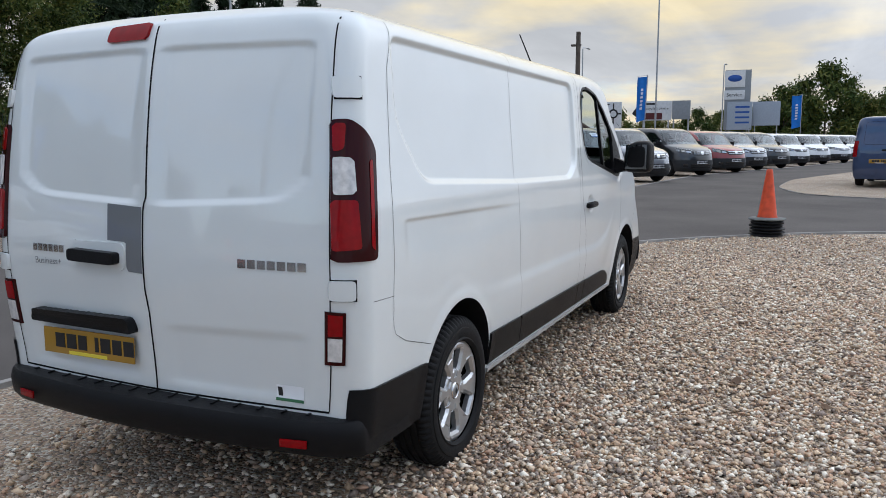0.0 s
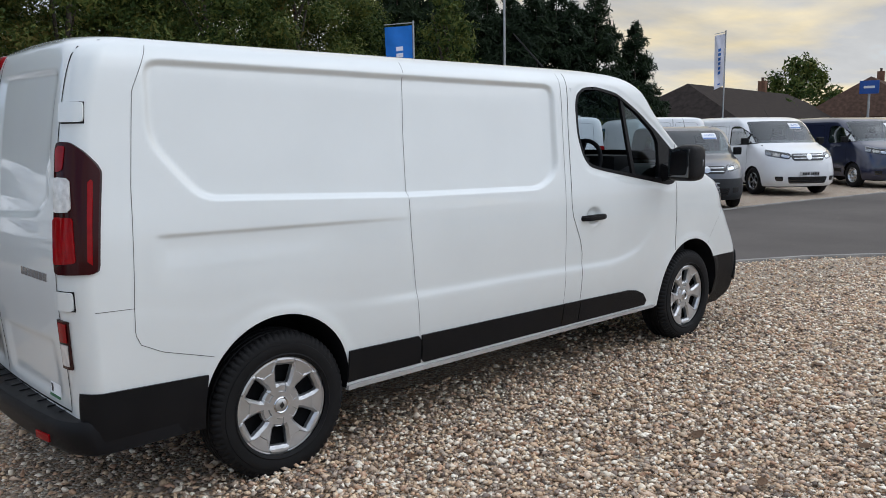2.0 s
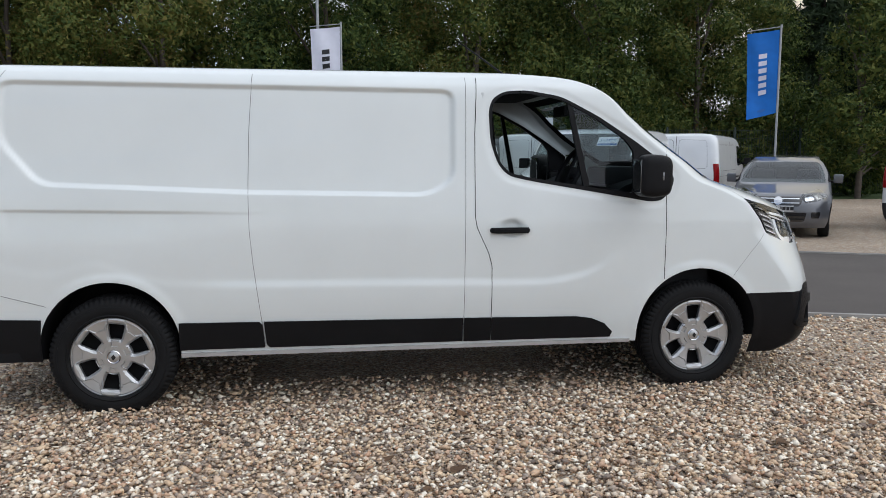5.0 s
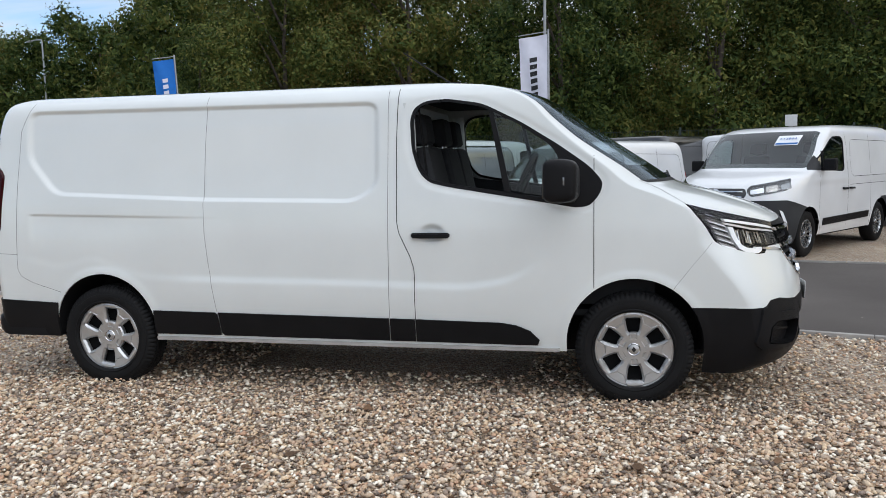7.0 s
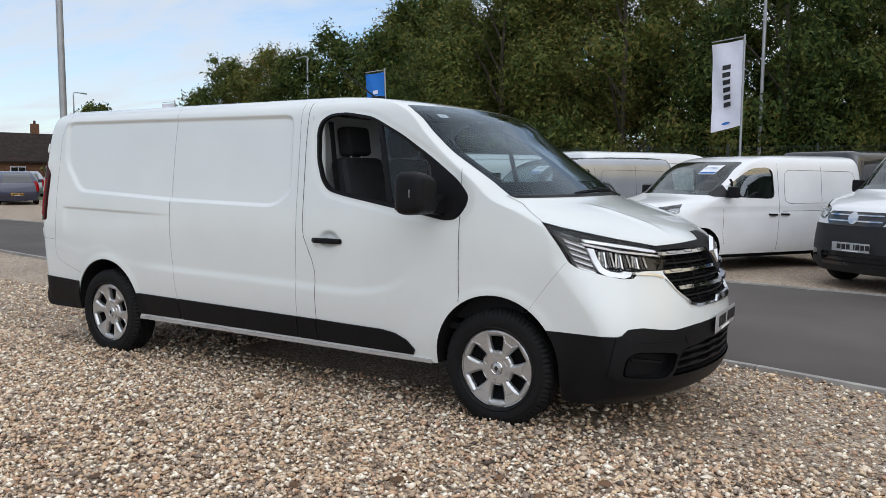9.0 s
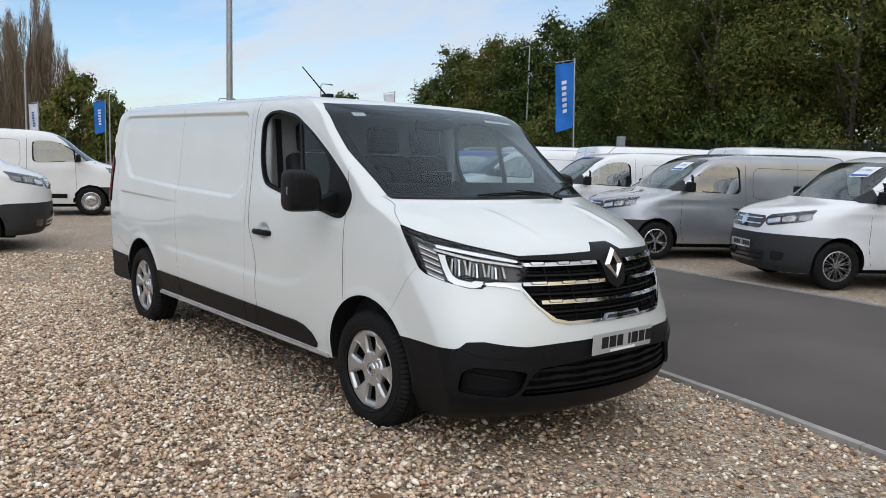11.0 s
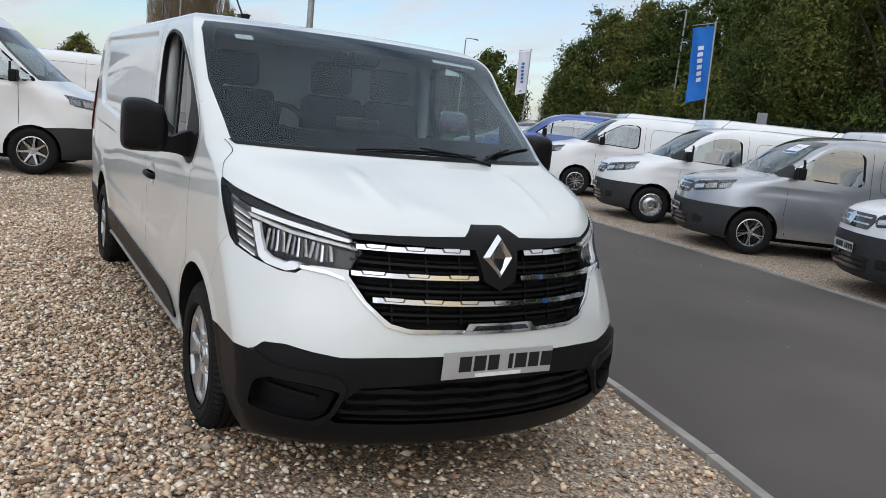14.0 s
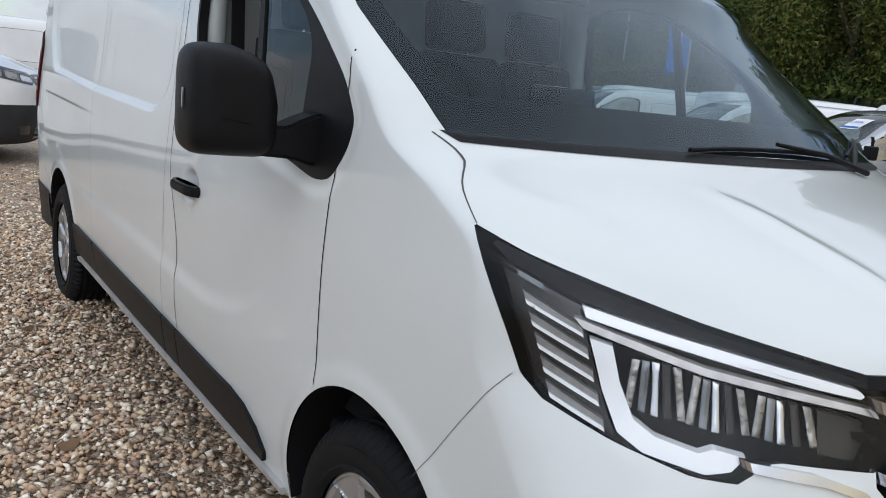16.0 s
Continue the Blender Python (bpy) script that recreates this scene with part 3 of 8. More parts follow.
def asphalt_material():
    m = material("asphalt", (0.058, 0.056, 0.057), 0.85, spec=0.2)
    nt = m.node_tree
    b, N, L = nt.nodes["Principled BSDF"], nt.nodes.new, nt.links.new
    co = N("ShaderNodeTexCoord")
    big = N("ShaderNodeTexNoise"); big.inputs["Scale"].default_value, big.inputs["Detail"].default_value = 0.45, 9
    fine = N("ShaderNodeTexNoise"); fine.inputs["Scale"].default_value, fine.inputs["Detail"].default_value = 140, 3
    for n in (big, fine):
        L(co.outputs["Object"], n.inputs["Vector"])
    a = N("ShaderNodeMapRange"); a.inputs["From Min"].default_value, a.inputs["From Max"].default_value = 0.3, 0.7
    a.inputs["To Min"].default_value, a.inputs["To Max"].default_value = 0.78, 1.22
    L(big.outputs["Fac"], a.inputs["Value"])
    c = N("ShaderNodeMapRange"); c.inputs["To Min"].default_value, c.inputs["To Max"].default_value = 0.75, 1.3
    L(fine.outputs["Fac"], c.inputs["Value"])
    mul = N("ShaderNodeMath"); mul.operation = "MULTIPLY"; L(a.outputs[0], mul.inputs[0]); L(c.outputs[0], mul.inputs[1])
    vm = N("ShaderNodeVectorMath"); vm.operation = "SCALE"; vm.inputs[0].default_value = (0.102, 0.091, 0.084)
    L(mul.outputs[0], vm.inputs["Scale"])
    # scattered pale grit and a few worn streaks
    grit = N("ShaderNodeTexVoronoi"); grit.inputs["Scale"].default_value = 2.6
    L(co.outputs["Object"], grit.inputs["Vector"])
    spot = N("ShaderNodeMath"); spot.operation = "LESS_THAN"; spot.inputs[1].default_value = 0.035
    L(grit.outputs["Distance"], spot.inputs[0])
    mixed = N("ShaderNodeMix"); mixed.data_type = "RGBA"; mixed.inputs["B"].default_value = (0.30, 0.27, 0.23, 1)
    L(spot.outputs[0], mixed.inputs["Factor"]); L(vm.outputs[0], mixed.inputs["A"]); L(mixed.outputs["Result"], b.inputs["Base Color"])
    bp = N("ShaderNodeBump"); bp.inputs["Strength"].default_value, bp.inputs["Distance"].default_value = 0.35, 0.004
    L(fine.outputs["Fac"], bp.inputs["Height"]); L(bp.outputs[0], b.inputs["Normal"])
    return m


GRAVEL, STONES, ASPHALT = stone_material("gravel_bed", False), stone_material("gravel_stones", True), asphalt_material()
CONCRETE = material("concrete_edging", (0.30, 0.285, 0.265), 0.85, vary=0.22, scale=6, bump=0.4, bump_scale=120, per_object=0.10)
GRASS = material("grass", (0.055, 0.085, 0.025), 0.9, vary=0.35, scale=1.2, bump=0.5, bump_scale=40)

NEAR_EDGE = [(-40, 6.6), (-27, 5.4), (-14.5, 4.15), (-6, 2.75), (-0.1, 2.08), (3.5, 1.62), (5.0, 1.28), (6.2, 0.90), (7.4, 0.45), (8.33, -0.06), (9.3, -0.90), (10.05, -1.65), (11.27, -3.5), (12.4, -6.5), (13, -11), (13, -45)]
FAR_EDGE = [(-40, 10.6), (-26.7, 9.3), (-12, 8.0), (-3.0, 7.0), (0, 6.8), (3.4, 6.35), (6.0, 6.0), (8.2, 5.5), (10.2, 4.55), (12.6, 3.95), (15, 3.75), (18.8, 3.26), (24.4, 2.7), (31, 2.2), (45, -1.3), (58, -4.4), (75, -8), (90, -45)]
ISLAND = rounded([(19.7, -4.0), (20.6, -2.3), (24.0, -1.5), (29.5, -1.8), (37.5, -3.9), (48, -8), (48, -16), (22, -16), (19.7, -9)], 1.2, 4)


def smooth_line(pts, spacing=0.915):
    p = np.array(pts, float)
    s = np.r_[0, np.cumsum(np.hypot(*np.diff(p, axis=0).T))]
    fx, fy = pchip(s, p[:, 0]), pchip(s, p[:, 1])
    t = np.linspace(0, s[-1], int(s[-1] / spacing) + 1)
    return np.stack([fx(t), fy(t)], -1)


def heap(x, y):
    """Height of the gravel pushed up round the van's tyres."""
    h = np.zeros(np.shape(x))
    for cx in (0.0, 3.495):
        for cy in (-0.84, 0.84):
            h = np.maximum(h, 0.044 * np.exp(-((x - cx) / 0.30) ** 2 - ((y - cy) / 0.26) ** 2))
    return h


def ground_mesh():
    xs, ys = np.r_[-700, -30, np.linspace(-1.2, 4.7, 60), 30, 700], np.r_[-700, -30, np.linspace(-1.9, 1.55, 36), 30, 700]
    gx, gy = np.meshgrid(xs, ys, indexing="ij")
    verts = np.stack([gx, gy, heap(gx, gy) - 0.012], -1).reshape(-1, 3)
    k = len(ys)
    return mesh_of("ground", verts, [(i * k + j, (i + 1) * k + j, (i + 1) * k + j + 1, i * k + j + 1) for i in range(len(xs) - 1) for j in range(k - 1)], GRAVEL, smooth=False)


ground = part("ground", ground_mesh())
tagged(ground, "pale mixed gravel ground of a vehicle yard", "ground", kind="structure")
a, b = smooth_line(NEAR_EDGE, 0.5), smooth_line(FAR_EDGE, 0.5)
outline = [(x, y, 0.0) for x, y in a] + [(x, y, 0.0) for x, y in b[::-1]]
road = part("road", mesh_of("road", outline, [tuple(range(len(outline)))], ASPHALT, smooth=False))
tagged(road, "worn dark asphalt access road with pale flecks", "road", kind="structure")
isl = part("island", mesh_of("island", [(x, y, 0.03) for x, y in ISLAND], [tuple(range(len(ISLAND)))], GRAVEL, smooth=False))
tagged(isl, "gravel island between the road branches", "ground", kind="structure")

KERB = box_mesh("kerb_stone", (0.908, 0.062, 0.12), CONCRETE, 0.006)


def kerb(line, name, label, shift=0.0):
    edge = tagged(new(name), label, "kerb", kind="structure")
    for p, q in zip(line[:-1], line[1:]):
        d = q - p
        ang = math.degrees(math.atan2(d[1], d[0]))
        n = np.array([-d[1], d[0]]) / (np.hypot(*d) + 1e-9) * shift
        c = (p + q) / 2 + n
        part("kerb_stone", KERB, edge, m=pose(c[0], c[1], -0.035 + 0.003 * math.sin(7 * c[0]), 0, 0, ang))


near_line = smooth_line(NEAR_EDGE)
kerb(near_line[(near_line[:, 0] > -28) & (near_line[:, 1] > -20)], "kerb_near", "concrete edging strip between gravel and road")
far_line = smooth_line(FAR_EDGE)
kerb(far_line[far_line[:, 0] < 62], "kerb_far", "concrete edging strip along the far verge")
kerb(smooth_line(ISLAND + ISLAND[:1]), "kerb_island", "concrete edging round the gravel island")


def gravel_field():
    """Loose stones, each with its own shape, over the stretch that the walk passes."""
    rng = np.random.default_rng(4)
    base = np.array([(1, 0, 0), (0, 1, 0), (-1, 0, 0), (0, -1, 0), (0, 0, 1), (0, 0, -1)], float) * 1.1
    tris = np.array([(0, 1, 4), (1, 2, 4), (2, 3, 4), (3, 0, 4), (1, 0, 5), (2, 1, 5), (3, 2, 5), (0, 3, 5)])
    spots = []
    for x0, x1, y0, y1, per in ((-2.6, 7.2, -4.4, -0.8, 2500), (-2.6, 7.2, -0.8, 2.1, 520), (7.2, 10.5, -6.0, 1.0, 560), (-5.5, -2.6, -3.6, 2.9, 480), (0, 7.2, -6.2, -4.4, 620)):
        k = int((x1 - x0) * (y1 - y0) * per)
        spots.append(np.stack([rng.uniform(x0, x1, k), rng.uniform(y0, y1, k)], -1))
    xy = np.concatenate(spots)
    xy += rng.normal(0, 0.22, xy.shape)
    edge = np.interp(xy[:, 0], [p[0] for p in NEAR_EDGE[:-2]], [p[1] for p in NEAR_EDGE[:-2]])
    keep = (xy[:, 1] < edge - 0.04) & ~((xy[:, 0] > 0.7) & (xy[:, 0] < 2.8) & (xy[:, 1] > -0.35) & (xy[:, 1] < 0.9)) & ~((xy[:, 0] < 2.8) & (xy[:, 1] > 1.1))
    xy = xy[keep]
    n = len(xy)
    size = rng.lognormal(math.log(0.0112), 0.26, n).clip(0.006, 0.028)
    shape = np.stack([rng.uniform(0.95, 1.7, n), rng.uniform(0.75, 1.1, n), rng.uniform(0.55, 0.85, n)], -1) * size[:, None]
    v = base[None] * (1 + rng.uniform(-0.20, 0.22, (n, 6, 1))) + rng.uniform(-0.30, 0.30, (n, 6, 3))
    v = v * shape[:, None]
    a, b = rng.uniform(0, 2 * math.pi, n), rng.normal(0, 0.35, n)
    ca, sa, cb, sb = np.cos(a), np.sin(a), np.cos(b), np.sin(b)
    x, y, z = v[..., 0], v[..., 1], v[..., 2]
    y, z = y * cb[:, None] - z * sb[:, None], y * sb[:, None] + z * cb[:, None]
    x, y = x * ca[:, None] - y * sa[:, None], x * sa[:, None] + y * ca[:, None]
    lift = rng.uniform(-0.010, 0.014, n) + 0.004 * np.sin(xy[:, 0] * 2.1) * np.cos(xy[:, 1] * 1.7) + heap(xy[:, 0], xy[:, 1])
    verts = np.stack([x + xy[:, :1], y + xy[:, 1:], z + lift[:, None]], -1).reshape(-1, 3)
    faces = (tris[None] + 6 * np.arange(n)[:, None, None]).reshape(-1, 3)
    me = bpy.data.meshes.new("gravel")
    me.vertices.add(len(verts)); me.vertices.foreach_set("co", verts.ravel())
    me.loops.add(faces.size); me.loops.foreach_set("vertex_index", faces.ravel().astype(np.int32))
    me.polygons.add(len(faces)); me.polygons.foreach_set("loop_start", np.arange(0, faces.size, 3, dtype=np.int32)); me.polygons.foreach_set("loop_total", np.full(len(faces), 3, np.int32))
    me.update(calc_edges=True)
    me.materials.append(STONES)
    return me


stones = part("gravel", gravel_field())
tagged(stones, "loose rounded gravel stones in mixed tan and grey", "gravel", kind="stuff")


# ---------------------------------------------------------------- the white panel van: outer surface
DOOR_WINDOW = [(2.165, 1.55), (2.155, 1.74), (2.18, 1.81), (2.25, 1.85), (2.38, 1.86), (2.60, 1.825), (2.83, 1.71), (3.06, 1.565), (3.24, 1.435), (3.315, 1.345),
               (3.30, 1.28), (3.24, 1.205), (3.16, 1.195), (3.02, 1.22), (2.40, 1.325), (2.27, 1.355), (2.21, 1.42)]
DOOR_WINDOW = rounded(DOOR_WINDOW, 0.05, 3)
RECESS = rounded([(-0.535, 1.88), (1.955, 1.86), (1.955, 1.335), (1.80, 1.235), (0.77, 1.255), (-0.34, 1.305), (-0.545, 1.55)], 0.08, 4)


def arch(cx, cz, r, n=28):
    pts = [(cx - r * math.cos(math.pi * i / n), cz + r * math.sin(math.pi * i / n)) for i in range(n + 1)]
    return pts + [(cx + r - 0.01, 0.02), (cx - r + 0.01, 0.02)]


ARCH_REAR, ARCH_FRONT = arch(-0.005, 0.40, 0.375), arch(3.495, 0.385, 0.395)
LOWER_CREASE = pchip([-0.9, -0.57, -0.32, -0.07, 0.14, 0.35, 1.76, 2.45, 2.73, 3.0, 3.3], [0.90, 0.86, 0.81, 0.865, 0.79, 0.745, 0.72, 0.705, 0.745, 0.90, 1.25])


def bumper_top(x, y):
    """Height of the edge between white nose and black front bumper."""
    a = np.abs(y)
    front = np.interp(a, [0, 0.45, 0.62, 0.72, 0.80, 0.865, 0.90, 1.0], [0.655, 0.640, 0.628, 0.640, 0.655, 0.650, 0.612, 0.612])
    return np.where(x > 4.0, front, 0.612)


def van_grid():
    profile = [(4.40, 0.21), (4.53, 0.28), (4.575, 0.40), (4.58, 0.58), (4.565, 0.72), (4.535, 0.86), (4.495, 1.0), (4.43, 1.095), (4.30, 1.165), (4.05, 1.25),
               (3.80, 1.325), (3.62, 1.44), (3.20, 1.715), (2.93, 1.890), (2.75, 1.940), (2.40, 1.968), (2.0, 1.985)]
    tail = [(0.21, -0.90), (0.5, -0.895), (0.8, -0.915), (1.0, -0.925), (1.3, -0.905), (1.6, -0.87), (1.85, -0.82), (1.93, -0.79), (1.985, -0.70)]
    width = [(0.21, 0.86), (0.33, 0.905), (0.5, 0.935), (0.7, 0.948), (1.0, 0.955), (1.2, 0.946), (1.4, 0.928), (1.6, 0.910), (1.8, 0.892), (1.87, 0.878), (1.92, 0.848),
             (1.955, 0.79), (1.975, 0.70), (1.985, 0.55)]
    front = [(0.21, 0.36), (0.4, 0.40), (0.65, 0.47), (0.9, 0.61), (1.0, 0.66), (1.1, 0.60), (1.2, 0.46), (1.33, 0.34), (1.6, 0.26), (1.89, 0.15), (1.985, 0.15)]
    corner = [(0.21, 0.10), (1.0, 0.13), (1.6, 0.12), (1.9, 0.14), (1.985, 0.2)]
    g = shell_grid(profile, tail, width, front, corner, bow=0.04, step_z=0.013, step_x=0.02, n_rear=44, n_front=70, p=2.0, q=1.6)
    x, y, z = g[..., 0], g[..., 1], g[..., 2]
    flank = step(-y, 0.80, 0.86) * step(x, -0.80, -0.68)
    # pressed panel of the load space
    d, _ = polygon_distance(np.stack([x.ravel(), z.ravel()], -1), RECESS)
    d = d.reshape(x.shape)
    push = 0.022 * (0.35 * step(-d, 0.0, 0.026) + 0.65 * np.clip(-d / 0.026, 0, 1)) * flank * (x < 2.3)
    # lower swage: the flank comes out again below it
    below = LOWER_CREASE(x) - z
    push -= 0.009 * step(below, -0.045, 0.015) * step(-below, -0.30, -0.06) * flank * step(-x, -3.10, -2.65) * (0.3 + 0.7 * step(x, 0.25, 0.8))
    # crease behind the load door, fading out forwards
    line = 1.185 - 0.02 * (x + 0.5)
    push += 0.009 * step(line - z, 0.0, 0.02) * step(z, line - 0.28, line - 0.05) * step(-x, -0.95, -0.1) * step(x, -0.56, -0.50) * flank
    # sunk field round the cab window
    dw, _ = polygon_distance(np.stack([x.ravel(), z.ravel()], -1), DOOR_WINDOW)
    push += 0.005 * step(-dw.reshape(x.shape), -0.05, -0.01) * flank * step(-z, -1.93, -1.84)
    # finger dent behind the cab door handle
    dent = np.hypot((x - 2.29) / 0.085, (z - 1.045) / 0.062)
    push += 0.020 * step(1 - dent, 0.0, 0.55) * flank
    # wheel arch lips
    for cx, cz, r in ((-0.005, 0.40, 0.375), (3.495, 0.385, 0.395)):
        q = np.hypot(x - cx, z - cz) - r
        push -= 0.006 * step(-q, -0.06, -0.01) * step(-y, 0.8, 0.9) * (z > 0.3)
    y += push * (np.abs(y) > 0.02)
    # bonnet pressings and rear door pressings
    hood = (x > 3.75) & (z > 1.08) & (z < 1.335)
    rib = np.abs(np.abs(y) - (0.36 + 0.10 * (4.4 - x)))
    z += np.where(hood, 0.010 * step(-rib, -0.05, 0.0) * step(4.38 - x, 0.0, 0.25) * step(x, 3.8, 4.0), 0)
    rear = (x < -0.70) & (np.abs(y) < 0.80)
    up = np.stack([y.ravel(), z.ravel()], -1)
    for poly, depth in ((rounded([(-0.75, 1.84), (-0.03, 1.85), (-0.03, 1.225), (-0.62, 1.255), (-0.75, 1.34)], 0.06), 0.014),
                        (rounded([(-0.72, 0.79), (-0.08, 0.77), (-0.08, 0.52), (-0.72, 0.52)], 0.04), 0.008)):
        d, _ = polygon_distance(up, poly)
        x += np.where(rear, depth * step(-d.reshape(x.shape), 0.0, 0.03), 0)
    return g


VAN = Shell(van_grid())

van = thing("panel_van", "white long panel van with black bumpers parked on gravel", "van")


def van_part(name, me, parent=None, label=""):
    return part(name, me, parent or van, label)


def mirror_mesh(s):
    """A mirror housing: a rounded box, flat behind, domed in front, its inner upper corner cut away towards the door."""
    bm = bmesh.new()
    nu, nv = 40, 20
    power = lambda c, e: math.copysign(abs(c) ** e, c)
    rows = []
    for j in range(1, nv):
        ph = math.pi * j / nv - math.pi / 2
        row = []
        for i in range(nu):
            th = 2 * math.pi * i / nu
            y, z = power(math.cos(th), 0.36), power(math.sin(th), 0.36)
            k, x = power(math.cos(ph), 0.34), power(math.sin(ph), 0.55)
            y, z = y * k, z * k
            inner = max(0.0, -s * y) * max(0.0, z)
            front = max(0.0, x)
            row.append(bm.verts.new((0.098 * x, 0.107 * y * (1 - 0.10 * front) + s * 0.022 * inner, 0.124 * z * (1 - 0.07 * front) - 0.026 * inner)))
        rows.append(row)
    for p, q in zip(rows[:-1], rows[1:]):
        for i in range(nu):
            j = (i + 1) % nu
            bm.faces.new((p[i], p[j], q[j], q[i]))
    bm.faces.new(rows[0][::-1]); bm.faces.new(rows[-1])
    bmesh.ops.recalc_face_normals(bm, faces=bm.faces[:])
    return from_bm("door_mirror", bm, PLASTIC, sharp=50)


SILLGREY = material("pale_sill_paint", (0.42, 0.41, 0.40), 0.5, vary=0.12, scale=9)
# openings
right, left_side = (lambda v: v[:, 1] < -0.3), (lambda v: v[:, 1] > 0.3)
nose_right, nose_left = (lambda v: (v[:, 1] < -0.3) & (v[:, 0] > 3.5)), (lambda v: (v[:, 1] > 0.3) & (v[:, 0] > 3.5))
HEADLAMP = [(2.008, 1.213), (2.112, 1.183), (2.235, 1.156), (2.389, 1.124), (2.525, 1.100), (2.645, 1.078), (2.700, 1.016), (2.668, 0.945), (2.515, 0.946), (2.466, 0.909), (2.401, 0.909), (2.279, 0.935),
            (2.165, 0.968), (2.126, 0.996), (2.092, 1.060), (2.040, 1.150)]
SCREEN = [(-0.84, 1.345), (-0.4, 1.352), (0, 1.355), (0.4, 1.352), (0.84, 1.345), (0.868, 1.6), (0.85, 1.85), (0.82, 1.893), (0.4, 1.904), (0, 1.908), (-0.4, 1.904), (-0.82, 1.893), (-0.85, 1.85), (-0.868, 1.6)]
GRILLE = [(-0.565, 1.078), (-0.13, 1.092), (-0.075, 1.132), (0.075, 1.132), (0.13, 1.092), (0.565, 1.078), (0.585, 0.925), (0.53, 0.838), (0.45, 0.762), (0.38, 0.747), (-0.38, 0.747),
          (-0.45, 0.762), (-0.53, 0.838), (-0.585, 0.925)]
INTAKE = [(-0.55, 0.515), (-0.28, 0.54), (0.28, 0.54), (0.55, 0.515), (0.66, 0.40), (0.63, 0.372), (-0.63, 0.372), (-0.66, 0.40)]
POCKET = rounded([(2.380, 0.500), (2.435, 0.528), (2.600, 0.518), (2.715, 0.500), (2.680, 0.410), (2.622, 0.376), (2.486, 0.386), (2.362, 0.402)], 0.02, 2)
in_front = lambda v: v[:, 0] > 4.0
for view, where, nose in (("right", right, nose_right), ("left", left_side, nose_left)):
    VAN.cut(DOOR_WINDOW, view, where)
    VAN.cut(ARCH_REAR, view, where)
    VAN.cut(ARCH_FRONT, view, where)
    VAN.cut([(0.2, 0.0), (3.3, 0.0), (3.3, 0.325), (0.2, 0.325)], view, where)
    VAN.cut(HEADLAMP, "front_" + view, nose)
    VAN.cut(POCKET, "front_" + view, nose)
VAN.cut([(-1.3, 0.0), (0.0, 0.0), (0.0, 0.36), (-1.3, 0.36)], "right", lambda v: v[:, 0] < -0.2)
VAN.cut(SCREEN, "front", lambda v: (v[:, 0] > 2.3) & (v[:, 2] > 1.2))
VAN.cut(GRILLE, "front", in_front)
VAN.cut(INTAKE, "front", in_front)
dark = VAN.divide(lambda p: p[:, 2] - bumper_top(p[:, 0], p[:, 1]), np.flatnonzero(VAN.verts[:, 0] > 3.70)) 
dark &= VAN.verts[VAN.faces].mean(1)[:, 0] > 3.70
faces = VAN.faces
VAN.faces = faces[~dark]
body = van_part("body", VAN.mesh("body", WHITE), label="glossy white painted steel body")
VAN.faces = faces[dark]
bumper = van_part("front_bumper", VAN.mesh("front_bumper", PLASTIC, roof=False), label="black grained plastic bumper")
VAN.faces = faces

